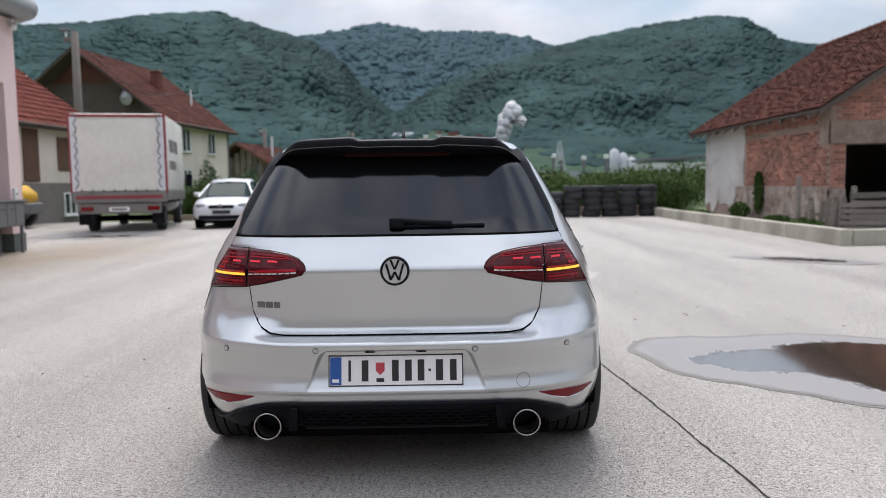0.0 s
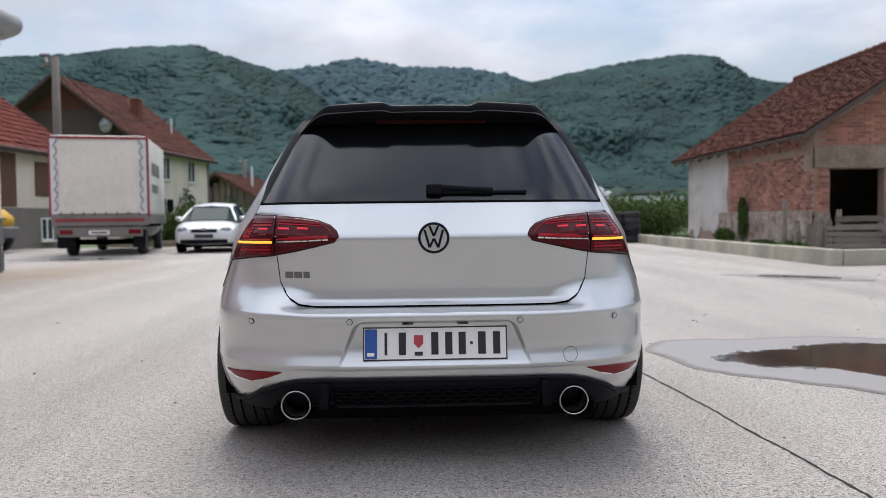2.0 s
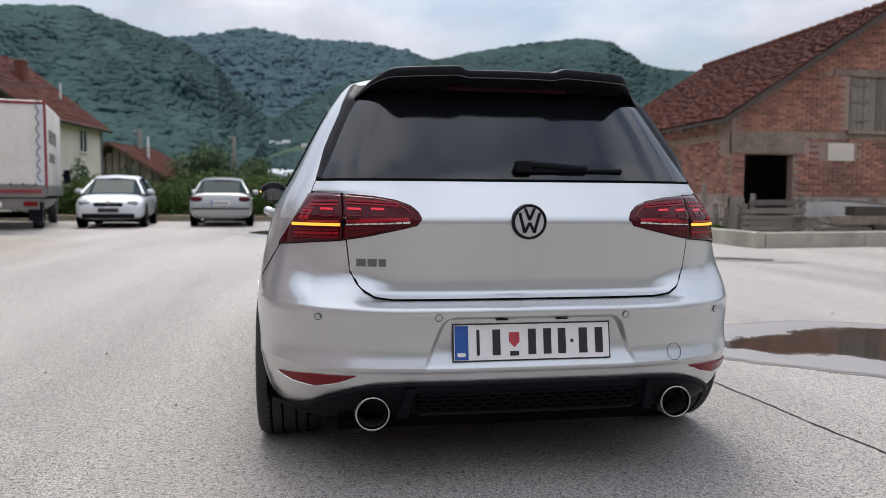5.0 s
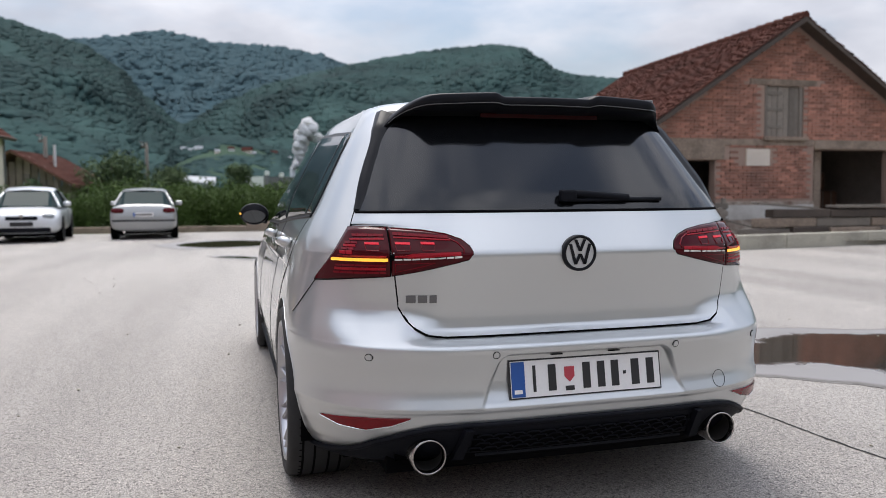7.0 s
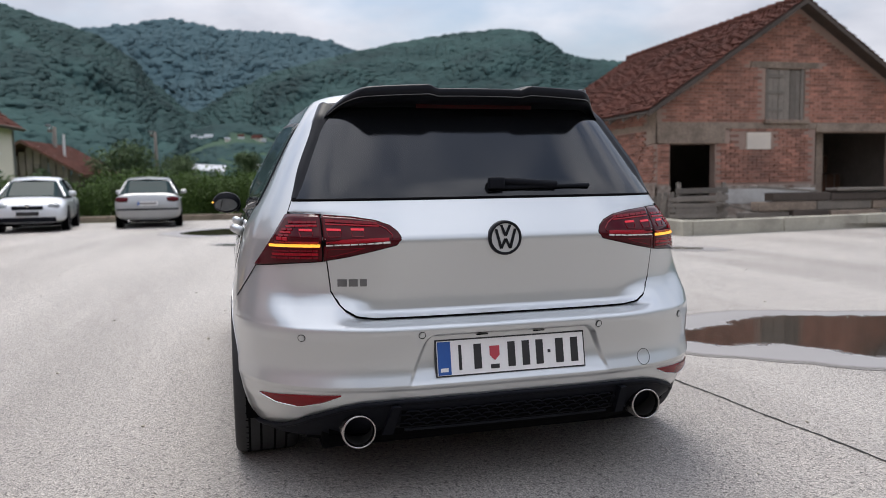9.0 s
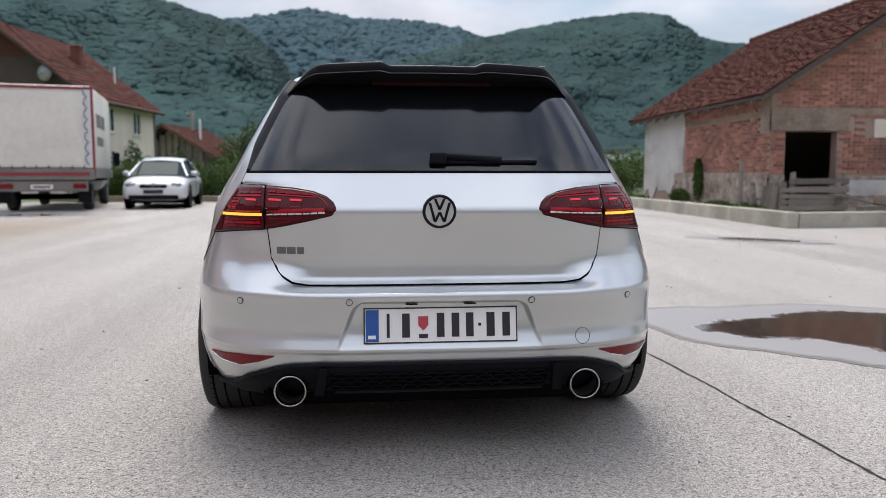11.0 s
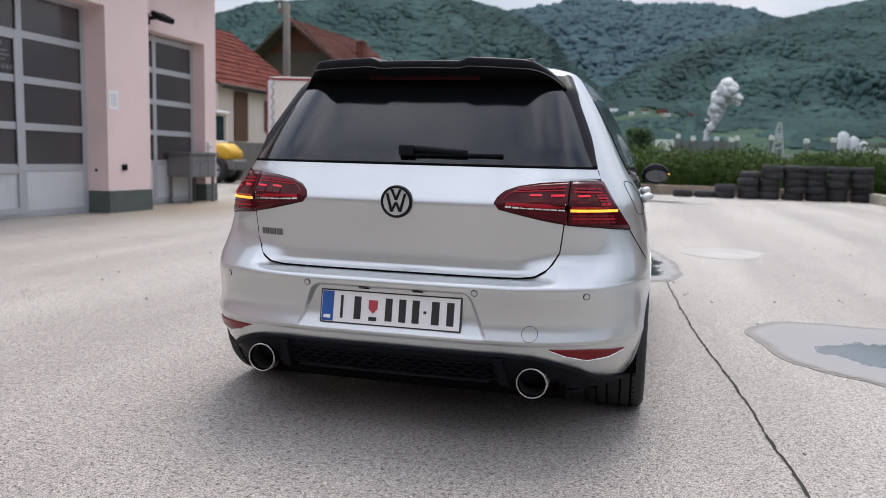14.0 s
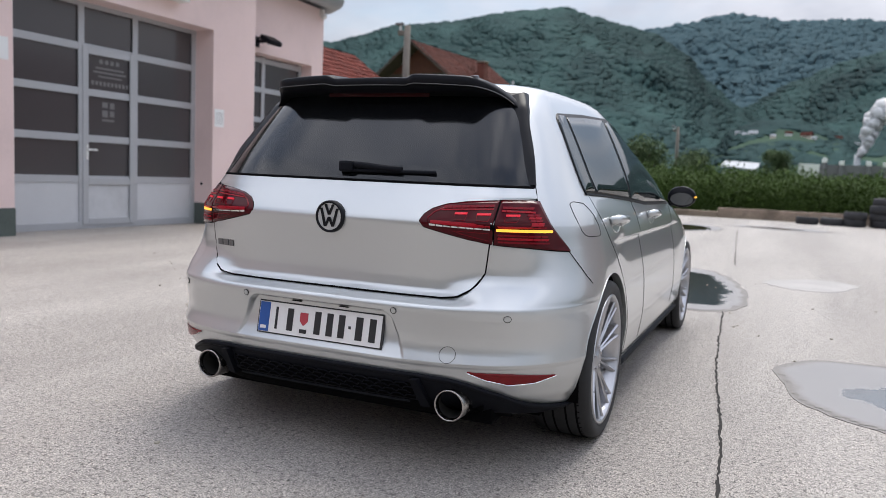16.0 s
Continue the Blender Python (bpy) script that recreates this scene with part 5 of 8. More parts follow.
def corner(z, front, mid):
    """How far the rear corner's curve runs forward at a height."""
    run = 0.60 - 0.08 * max(0.0, min(1.0, (z - 0.9) / 0.1)) - 0.18 * max(0.0, min(1.0, (z - 1.0) / 0.28))
    return min(run, 0.42 * (front - mid))


def level(z):
    """Rear line (middle, corner), half width and front line of the body at a height."""
    z = min(max(z, LEVELS[0][0]), LEVELS[-1][0])
    for a, b in zip(LEVELS, LEVELS[1:]):
        if z <= b[0]:
            f = (z - a[0]) / (b[0] - a[0])
            return tuple(p + (q - p) * f for p, q in zip(a[1:], b[1:]))


def ease(a, b, v):
    f = max(0.0, min(1.0, (v - a) / (b - a)))
    return f * f * (3 - 2 * f)


SHOULDER = [(0.18, 0.150), (0.27, 0.050), (0.33, 0.013), (0.362, 0.0065), (0.381, 0.0025), (0.386, -0.002), (0.396, -0.005), (0.412, 0.001), (0.435, 0.0095), (0.455, 0.0118), (0.48, 0.0105), (0.52, 0.0035), (0.545, -0.002), (0.566, -0.004), (0.580, -0.004), (0.586, -0.001), (0.592, 0.006), (0.612, 0.030), (0.64, 0.062), (0.66, 0.084), (0.675, 0.093), (0.69, 0.098), (0.72, 0.0995), (0.79, 0.095), (0.858, 0.087)]


def shoulder(z):
    """Rear line where the bumper's ledge widens under the lamps."""
    for (a, p), (b, q) in zip(SHOULDER, SHOULDER[1:]):
        if z <= b:
            return p + (q - p) * max(0.0, z - a) / (b - a)
    return None


def hollow_edge(z):
    """Half width of the number-plate hollow at a height, its upper corners rounded."""
    z = min(max(z, 0.380), 0.562)
    return 0.293 + (0.545 - z) * 0.40 - 0.030 * max(0.0, (z - 0.524) / 0.038) ** 2.5


def recess(x, z):
    """Depth of the number-plate hollow in the bumper."""
    edge = hollow_edge(z)
    return max(0.0, 0.003 + (z - 0.40) * 0.165) * (1 - ease(edge - 0.013, edge + 0.005, abs(x))) * ease(0.390, 0.401, z) * (1 - ease(0.548, 0.560, z))


def rear_y(x, z):
    """The body's rear skin: depth at a place across and a height."""
    mid, cor, wide, front = level(z)
    s = min(abs(x) / wide, 0.999)
    run = corner(z, front, mid)
    sho = shoulder(z)
    sho = mid if sho is None else sho
    mid = mid + (sho - mid) * ease(0.42, 0.60, abs(x))
    mid = mid + (cor - mid) * ease(0.69, 0.80, abs(x))
    return mid + run * (1 - math.sqrt(1 - s ** full(z))) + recess(x, z)


def swell(y, z):
    """The flank's fullness along the doors: a wider waist, and a hollow under the shoulder line."""
    fade = 1 - ease(2.6, 3.0, y)
    return (0.040 * ease(0.75, 1.7, y) * ease(0.90, 1.05, z) - 0.015 * ease(0.82, 1.12, y) * ease(0.42, 0.74, z) * (1 - ease(0.776, 0.790, z))) * fade


def side_x(y, z):
    """The body's right flank: half width at a place along and a height."""
    mid, cor, wide, front = level(z)
    s, run, nose = 1.0, corner(z, front, mid), min(1.2, 0.5 * (front - mid))
    if y < cor + run:
        f = max(0.0, min(1.0, 1 - (y - cor) / run))
        s = (1 - f * f) ** (1 / full(z))
    elif y > front - nose:
        f = min(1.0, (y - front + nose) / nose)
        s = (max(0.0, 1 - f ** 2.4)) ** (1 / 2.6)
    return wide * s + swell(y, z)


def skin(z):
    """Half outline of the body at a height, from the middle of the rear to the middle of the front."""
    mid, cor, wide, front = level(z)
    run, nose = corner(z, front, mid), min(1.2, 0.5 * (front - mid))
    pts = []
    reach = 0.80 * wide
    edge = hollow_edge(z)
    for k in range(101):
        if k <= 30:
            x = (edge - 0.018) * k / 30
        elif k <= 46:
            x = edge - 0.018 + 0.030 * (k - 30) / 16
        else:
            x = edge + 0.012 + (reach - edge - 0.012) * (k - 46) / 54
        pts.append((x, rear_y(x, z)))
    a0 = math.asin((0.80) ** (full(z) / 2))
    for k in range(1, 19):
        a = a0 + (math.pi / 2 - a0) * k / 18
        x = wide * math.sin(a) ** (2 / full(z))
        pts.append((x, rear_y(min(x, wide * 0.9985), z) if k < 18 else cor + run))
    y0, y1 = cor + run, front - nose
    for k in range(1, 25):
        y = y0 + (y1 - y0) * k / 25
        pts.append((wide + swell(y, z), y))
    for k in range(21):
        a = math.pi / 2 * (1 - k / 20)
        y = y1 + nose * math.cos(a) ** (2 / 2.4)
        pts.append(((wide + swell(y, z)) * math.sin(a) ** (2 / 2.6), y))
    return pts


def body_shell():
    zs = [0.18 + 0.0115 * k for k in range(34)]
    zs += [r[0] for r in LEVELS if r[0] > 0.60 or 0.38 < r[0] < 0.42] + [0.391, 0.394, 0.3985, 0.515, 0.529, 0.535, 0.5395, 0.5435, 0.5465, 0.549, 0.5515, 0.554, 0.5565, 0.559, 0.5615, 0.570, 0.578, 0.582, 0.586, 0.589, 0.592, 0.596, 0.600, 0.603, 0.615, 0.645, 0.69, 0.755, 0.774, 0.780, 0.785, 0.825, 0.88, 0.925, 0.975, 1.025, 1.085, 1.16, 1.24, 1.31, 1.36, 1.395, 1.411, 1.422]
    bm, rows = bmesh.new(), []
    for z in sorted(set(zs)):
        half = skin(z)
        ring = [bm.verts.new((x, y, z)) for x, y in half]
        rows.append(ring + [bm.verts.new((-x, y, z)) for x, y in half[-2:0:-1]])
    for a, b in zip(rows, rows[1:]):
        n = len(a)
        for k in range(n):
            bm.faces.new((a[k], a[(k + 1) % n], b[(k + 1) % n], b[k]))
    bm.faces.new(rows[0][::-1])
    bm.faces.new(rows[-1])
    bmesh.ops.recalc_face_normals(bm, faces=bm.faces)
    return bm


def cut(ob, cutters):
    """Takes the cutters' volumes out of a mesh, for good."""
    for c in cutters:
        mod = ob.modifiers.new("cut", "BOOLEAN")
        mod.operation, mod.solver, mod.object = "DIFFERENCE", "EXACT", c
    dg = bpy.context.evaluated_depsgraph_get()
    me = bpy.data.meshes.new_from_object(ob.evaluated_get(dg))
    ob.modifiers.clear()
    ob.data = me
    for c in cutters:
        bpy.data.objects.remove(c)


def rear_at(x, z, d=0.0):
    """A point d proud of the rear skin."""
    e = 0.004
    p = Vector((x, rear_y(x, z), z))
    tx = Vector((2 * e, rear_y(x + e, z) - rear_y(x - e, z), 0))
    tz = Vector((0, rear_y(x, z + e) - rear_y(x, z - e), 2 * e))
    return p + d * tx.cross(tz).normalized()


def side_at(y, z, d=0.0, s=1):
    """A point d proud of the flank; s: 1 the right one, -1 the left one."""
    e = 0.004
    p = Vector((side_x(y, z), y, z))
    ty = Vector((side_x(y + e, z) - side_x(y - e, z), 2 * e, 0))
    tz = Vector((side_x(y, z + e) - side_x(y, z - e), 0, 2 * e))
    p = p + d * ty.cross(tz).normalized()
    return Vector((s * p.x, p.y, p.z))


def along(table, u):
    """A broken line through (u, v) corners."""
    if u <= table[0][0]:
        return table[0][1]
    for (a, p), (b, q) in zip(table, table[1:]):
        if u <= b:
            return p + (q - p) * (u - a) / (b - a) if b > a else q
    return table[-1][1]


def panel(place, u0, u1, low, high, proud, nu=24, nv=10, base=-0.004):
    """A curved plate over a skin, between two edge lines, standing proud of it, with closed rims."""
    bm, grid = bmesh.new(), []
    for i in range(nu + 1):
        u = u0 + (u1 - u0) * i / nu
        a, b = along(low, u), along(high, u)
        grid.append([bm.verts.new(place(u, a + (b - a) * k / nv, proud)) for k in range(nv + 1)])
    for i in range(nu):
        for k in range(nv):
            bm.faces.new((grid[i][k], grid[i + 1][k], grid[i + 1][k + 1], grid[i][k + 1]))
    rim = [(i, 0) for i in range(nu + 1)] + [(nu, k) for k in range(1, nv + 1)] + [(i, nv) for i in range(nu - 1, -1, -1)] + [(0, k) for k in range(nv - 1, 0, -1)]
    back = []
    for i, k in rim:
        u = u0 + (u1 - u0) * i / nu
        a, b = along(low, u), along(high, u)
        back.append(bm.verts.new(place(u, a + (b - a) * k / nv, base)))
    for j in range(len(rim)):
        q = (j + 1) % len(rim)
        bm.faces.new((grid[rim[j][0]][rim[j][1]], back[j], back[q], grid[rim[q][0]][rim[q][1]]))
    return bm


def seam(place, pts, r=0.0035, proud=0.001, closed=False, fine=0.02):
    out = []
    for (a, p), (b, q) in zip(pts, pts[1:]):
        n = max(1, int(math.hypot(b - a, q - p) / fine))
        out += [place(a + (b - a) * k / n, p + (q - p) * k / n, proud) for k in range(n)]
    out.append(place(*pts[-1], proud))
    return tube(out, r, 6, closed)


def mirror_x(pts):
    return [(-x, z) for x, z in pts[::-1]]


def wheel(name, label):
    """An alloy wheel with a low tyre; its axle is the local x axis, its face looks to +x."""
    w = new(name)
    w["label"] = label
    tyre = lathe([(0.250, -0.105), (0.262, -0.112), (0.292, -0.118), (0.308, -0.112), (0.316, -0.098), (0.318, -0.060), (0.318, 0.060), (0.316, 0.098), (0.308, 0.112), (0.292, 0.118), (0.264, 0.112), (0.253, 0.104), (0.246, 0.09), (0.246, -0.09), (0.250, -0.105)], 72)
    t = part("tyre", tyre, RUBBER, w, "low-profile black tyre", True)
    for x in (-0.066, -0.025, 0.025, 0.066):
        part("tread_groove", lathe([(0.3185, x - 0.004), (0.3192, x), (0.3185, x + 0.004)], 48), DARK_VOID, t)
    g = bmesh.new()
    for k in range(64):
        a = k / 64 * math.tau
        box(g, -0.002, 0.028, -0.0018, 0.0018, -0.001, 0.003, m=pose(0, 0, 0, math.degrees(a), 0, 0) @ pose(0.072, 0, 0.3165, 0, 22, 0))
    tagged(part("shoulder_groove", g, DARK_VOID, t), kind="stuff")
    rim = lathe([(0.258, 0.102), (0.261, 0.112), (0.255, 0.116), (0.247, 0.110), (0.241, 0.090), (0.230, 0.060), (0.220, -0.08), (0.246, -0.10)], 64)
    r = part("rim", rim, RIM, w, "silver multi-spoke alloy rim", True)
    for k in range(20):
        lean = 1 if k % 2 else -1
        bm = bmesh.new()
        pts = [((0.066, 0.006, 0.045), 0.0075), ((0.076, 0.009, 0.11), 0.0050), ((0.090, 0.017, 0.19), 0.0044), ((0.104, 0.026, 0.250), 0.0070)]
        last = None
        for (x, y, z), h in pts:
            y *= lean
            ring = [bm.verts.new((x, y - h, z)), bm.verts.new((x + 0.006, y, z)), bm.verts.new((x, y + h, z)), bm.verts.new((x - 0.028, y + h * 0.7, z)), bm.verts.new((x - 0.028, y - h * 0.7, z))]
            if last:
                for i in range(5):
                    bm.faces.new((last[i], last[(i + 1) % 5], ring[(i + 1) % 5], ring[i]))
            last = ring
        bmesh.ops.recalc_face_normals(bm, faces=bm.faces)
        bmesh.ops.transform(bm, matrix=pose(0, 0, 0, 36 * (k // 2), 0, 0), verts=bm.verts)
        part("spoke", bm, RIM, r)
    part("hub", lathe([(0.0, 0.082), (0.03, 0.082), (0.034, 0.076), (0.055, 0.074), (0.066, 0.066), (0.07, 0.03), (0.06, -0.05)], 32), RIM, r, smooth=True)
    for k in range(5):
        a = k / 5 * math.tau + 0.3
        part("bolt", rod((0.06, 0.046 * math.cos(a), 0.046 * math.sin(a)), (0.081, 0.046 * math.cos(a), 0.046 * math.sin(a)), 0.007, seg=6), CHROME, r)
    part("brake_disc", lathe([(0.0, -0.02), (0.15, -0.02), (0.155, -0.03), (0.15, -0.04), (0.0, -0.04)], 40), STEEL_GREY, w, "dull steel brake disc")
    return w


def hatchback():
    car = thing("hatchback", "silver metallic five-door hatchback with black roof spoiler", "car")
    shell = body_shell()
    body = part("body", shell, PAINT, car, "silver metallic body shell", True)
    cutters = []
    for y in (0.748, 3.378):
        for s in (-1, 1):
            bm = bmesh.new()
            cyl(bm, 0.338, 0.338, 0.46, Matrix.Translation((s * 0.80, y, 0.327)) @ Matrix.Rotation(math.pi / 2, 4, "Y"), 64)
            cutters.append(mesh_ob("arch_cutter", bm, DARK_VOID))
    body.parent = None
    cut(body, cutters)
    body.data.materials.clear()
    body.data.materials.append(PAINT)
    body.data.polygons.foreach_set("use_smooth", [True] * len(body.data.polygons))
    body.data.set_sharp_from_angle(angle=radians(38))
    body.parent = car
    for y in (0.748, 3.378):
        for s in (-1, 1):
            liner = bmesh.new()
            rows = []
            for k in range(33):
                a = radians(-20 + 220 * k / 32)
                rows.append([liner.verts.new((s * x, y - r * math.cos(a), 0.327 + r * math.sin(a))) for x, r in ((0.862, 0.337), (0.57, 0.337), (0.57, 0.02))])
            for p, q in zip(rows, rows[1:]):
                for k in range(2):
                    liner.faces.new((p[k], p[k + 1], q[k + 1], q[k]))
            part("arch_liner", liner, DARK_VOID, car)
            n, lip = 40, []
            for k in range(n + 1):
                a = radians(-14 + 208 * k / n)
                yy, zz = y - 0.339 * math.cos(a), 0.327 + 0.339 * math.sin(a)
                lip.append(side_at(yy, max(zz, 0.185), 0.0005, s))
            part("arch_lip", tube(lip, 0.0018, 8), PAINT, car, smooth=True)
    # The low rear tray is added to deepen the shade beneath the bumper.
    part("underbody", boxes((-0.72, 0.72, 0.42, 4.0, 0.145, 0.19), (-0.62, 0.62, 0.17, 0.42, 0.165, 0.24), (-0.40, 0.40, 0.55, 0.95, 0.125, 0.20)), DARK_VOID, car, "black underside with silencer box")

    # tailgate
    edge = [(0.604, 0.440), (0.607, 0.470), (0.614, 0.505), (0.632, 0.535), (0.655, 0.556), (0.695, 0.577), (0.795, 0.588), (0.9440, 0.598), (0.9458, 0.700), (0.992, 0.682)]
    tg = bmesh.new()
    grid = []
    for k in range(41):
        z = 0.604 + (0.992 - 0.604) * k / 40
        e = along(edge, z)
        grid.append([tg.verts.new(rear_at(-e + 2 * e * i / 70, z, 0.005)) for i in range(71)])
    for k in range(40):
        for i in range(70):
            tg.faces.new((grid[k][i], grid[k][i + 1], grid[k + 1][i + 1], grid[k + 1][i]))
    gate = part("tailgate", tg, PAINT, car, "silver tailgate", True)
    run = [(x, z) for z, x in edge]
    part("tailgate_gap", seam(rear_at, mirror_x(run) + run, 0.0038, 0.002), DARK_VOID, gate)
    # rear window
    gx = [(0.994, 0.666), (1.06, 0.641), (1.14, 0.608), (1.20, 0.580), (1.27, 0.540), (1.30, 0.508), (1.345, 0.435)]
    fx = [(0.990, 0.681), (1.06, 0.654), (1.14, 0.622), (1.20, 0.596), (1.27, 0.566), (1.352, 0.520)]
    for name, tab, proud, mt, lab in (("window_frame", fx, 0.003, BLACK_SATIN, "black window surround"), ("rear_window", gx, 0.007, PRIVACY, "dark tinted rear window")):
        bm, grid = bmesh.new(), []
        for k in range(25):
            z = tab[0][0] + (tab[-1][0] - tab[0][0]) * k / 24
            e = along(tab, z)
            grid.append([bm.verts.new(rear_at(-e + 2 * e * i / 50, z, proud)) for i in range(51)])
        for k in range(24):
            for i in range(50):
                bm.faces.new((grid[k][i], grid[k][i + 1], grid[k + 1][i + 1], grid[k + 1][i]))
        part(name, bm, mt, car if name == "window_frame" else gate, lab, True)
    part("window_seal", seam(rear_at, [(-0.678, 0.990), (0.678, 0.990)], 0.005, 0.004), DARK_VOID, gate)
    for s in (-1, 1):
        part("pillar_trim", seam(rear_at, [(s * x, z) for z, x in fx[:5]], 0.0045, 0.003), BLACK_SATIN, car, smooth=True)

    # black blades that stand up along both edges of the rear window
    for s in (-1, 1):
        fin, rows = bmesh.new(), []
        for k in range(31):
            z = 0.998 + 0.340 * k / 30
            e, up, wrap = along(fx, z), ease(0.99, 1.10, z), 0.012 * ease(1.20, 1.34, z)
            rows.append([fin.verts.new(rear_at(s * (e + dx), z, d)) for dx, d in ((-0.024, 0.004), (-0.012, 0.008 + 0.006 * up), (0.0, 0.008 + 0.016 * up), (0.004 + wrap, 0.006 + 0.012 * up), (0.007 + wrap, -0.003))])
        for a, b in zip(rows, rows[1:]):
            for k in range(4):
                fin.faces.new((a[k], a[k + 1], b[k + 1], b[k]))
        bmesh.ops.recalc_face_normals(fin, faces=fin.faces)
        part("window_blade", fin, BLACK_GLOSS, car, "gloss black blade beside the rear window", True)

    def roof_skin(x, y):
        """Height of the body's rear skin at a place."""
        a, b = 1.15, 1.405
        for _ in range(18):
            m = (a + b) / 2
            if rear_y(x, m) < y:
                a = m
            else:
                b = m
        return a

    # roof spoiler with a raised lip on both sides of a lower middle
    lip_in, lip_out = 0.165, 0.548

    def blade(x):
        """Rear edge, top and underside of the spoiler at a place across."""
        a = abs(x)
        f = a / lip_out
        raised = ease(lip_in - 0.012, lip_in + 0.030, a)
        drop = 0.020 * f ** 2 + 0.085 * max(0.0, (f - 0.70) / 0.30) ** 2.2
        back = 0.318 + 0.060 * f ** 2.2 + 0.13 * ease(0.75, 1.0, f) - 0.015 * raised
        top = 1.385 + 0.013 * raised - drop
        return f, back, top, top - (0.033 + 0.006 * raised) * (1 - 0.7 * ease(0.70, 1.0, f))
    sp = bmesh.new()
    cols = []
    n = 96
    for i in range(n + 1):
        x = -lip_out + 2 * lip_out * i / n
        f, back, top, low = blade(x)
        upper = [(0.80 - 0.22 * f ** 4, 1.405), (0.62 - 0.05 * f ** 4, 1.403), (0.50 + 0.06 * f - 0.02 * f ** 4, top + 0.014), (back + 0.05, top + 0.006), (back + 0.008, top), (back, top - 0.006)]
        sink = 0.035 * ease(0.66, 0.92, f)
        upper = [(y, max(z - 3 * sink, roof_skin(x, y) + 0.003 - (sink if k < 2 else 0.0))) for k, (y, z) in enumerate(upper[:3])] + upper[3:]
        under = [(back + 0.002, low + 0.004), (back + 0.014, low - 0.002), (back + 0.06, low - 0.016 * (1 - f ** 4)), (back + 0.13, low - 0.034 * (1 - f ** 4)), (back + 0.19, low - 0.03)]
        cols.append([sp.verts.new((x, y, z)) for y, z in upper + under])
    for a, b in zip(cols, cols[1:]):
        for k in range(len(a) - 1):
            sp.faces.new((a[k], a[k + 1], b[k + 1], b[k]))
    sp.faces.new(cols[0])
    sp.faces.new(cols[-1][::-1])
    bmesh.ops.recalc_face_normals(sp, faces=sp.faces)
    spoiler = part("roof_spoiler", sp, BLACK_SATIN, car, "black roof spoiler with an add-on lip", True)
    pts = []
    for i in range(61):
        x = -0.535 + 1.07 * i / 60
        f, back, top, low = blade(x)
        pts.append((x, back - 0.0005, low + 0.004))
    part("lip_seam", tube(pts, 0.0017, 6), BADGE, spoiler, "thin grey seam under the lip")
    part("brake_light", boxes((-0.225, 0.225, 0.392, 0.40, 1.318, 1.334), bevel=0.002), BRAKE_DARK, spoiler, "unlit dark red third brake light")
    cf, cb, ct, cl = blade(0.42)
    part("washer_cap", rod((0.42, cb + 0.028, ct - 0.002), (0.42, cb + 0.026, ct + 0.009), 0.016, 0.014, 20), BADGE, spoiler, "small round cap")
    ant = part("roof_antenna", rod((0, 1.05, 1.41), (0, 1.13, 1.480), 0.014, 0.006), BLACK_PLASTIC, car, "short black roof antenna", True)
    part("antenna_foot", boxes((-0.025, 0.025, 1.0, 1.1, 1.405, 1.432), bevel=0.008), BLACK_PLASTIC, ant)

    # wiper
    wp = part("wiper", boxes((-0.03, 0.03, -0.018, 0.010, -0.018, 0.022), bevel=0.008), BLACK_PLASTIC, car, "black rear wiper")
    o = rear_at(0.005, 1.028, 0.02)
    wp.matrix_local = Matrix.Translation(o)
    part("wiper_arm", tube([rear_at(-0.02, 1.036, 0.022) - o, rear_at(0.06, 1.033, 0.026) - o, rear_at(0.15, 1.028, 0.022) - o, rear_at(0.23, 1.025, 0.018) - o], 0.012, 8), BLACK_PLASTIC, wp, smooth=True)
    part("wiper_blade", tube([rear_at(-0.015, 1.018, 0.014) - o, rear_at(0.12, 1.020, 0.014) - o, rear_at(0.36, 1.022, 0.014) - o], 0.007, 8), BLACK_PLASTIC, wp, smooth=True)

    # tail lamps
    for s in (-1, 1):
        place = lambda u, v, d: rear_at(s * u, v, d)
        side = lambda z: 0.706 + (0.945 - z) * 0.611
        ot = [(0.6015, 0.942), (0.690, 0.945), (0.706, 0.943), (0.809, 0.776)]
        ob_ = [(0.6015, 0.796), (0.70, 0.788), (0.809, 0.774)]
        it = [(0.353, 0.866), (0.362, 0.885), (0.385, 0.905), (0.43, 0.922), (0.50, 0.934), (0.5965, 0.942)]
        ib = [(0.353, 0.862), (0.368, 0.846), (0.44, 0.829), (0.52, 0.811), (0.5965, 0.797)]
        outer = part("outer_tail_light", panel(place, 0.6015, 0.809, ob_, ot, 0.007, 36, 12), SMOKE_LENS, car, "dark red tail light with the indicator lit", True)
        inner = part("inner_tail_light", panel(place, 0.353, 0.5965, ib, it, 0.007, 36, 12), SMOKE_LENS, car, "dark red tail light cluster", True)
        for lamp, hi, lo in ((outer, ot, ob_), (inner, it, ib)):
            part("lamp_rim", seam(place, list(hi) + list(lo[::-1]) + [hi[0]], 0.0035, 0.003), DARK_VOID, lamp)

        def guides(lamp, u0, u1, z0, z1, h, n, material, gap=0.0005, name="light_guide", proud=0.0092):
            """A row of n small lens blocks from one end to the other."""
            for k in range(n):
                p, q = u0 + (u1 - u0) * k / n + gap, u0 + (u1 - u0) * (k + 1) / n - gap
                za, zb = z0 + (z1 - z0) * k / n, z0 + (z1 - z0) * (k + 1) / n
                part(name, panel(place, p, q, [(p, za - h / 2), (q, zb - h / 2)], [(p, za + h / 2), (q, zb + h / 2)], proud + 0.001 * (k % 2), 2, 2), material, lamp)
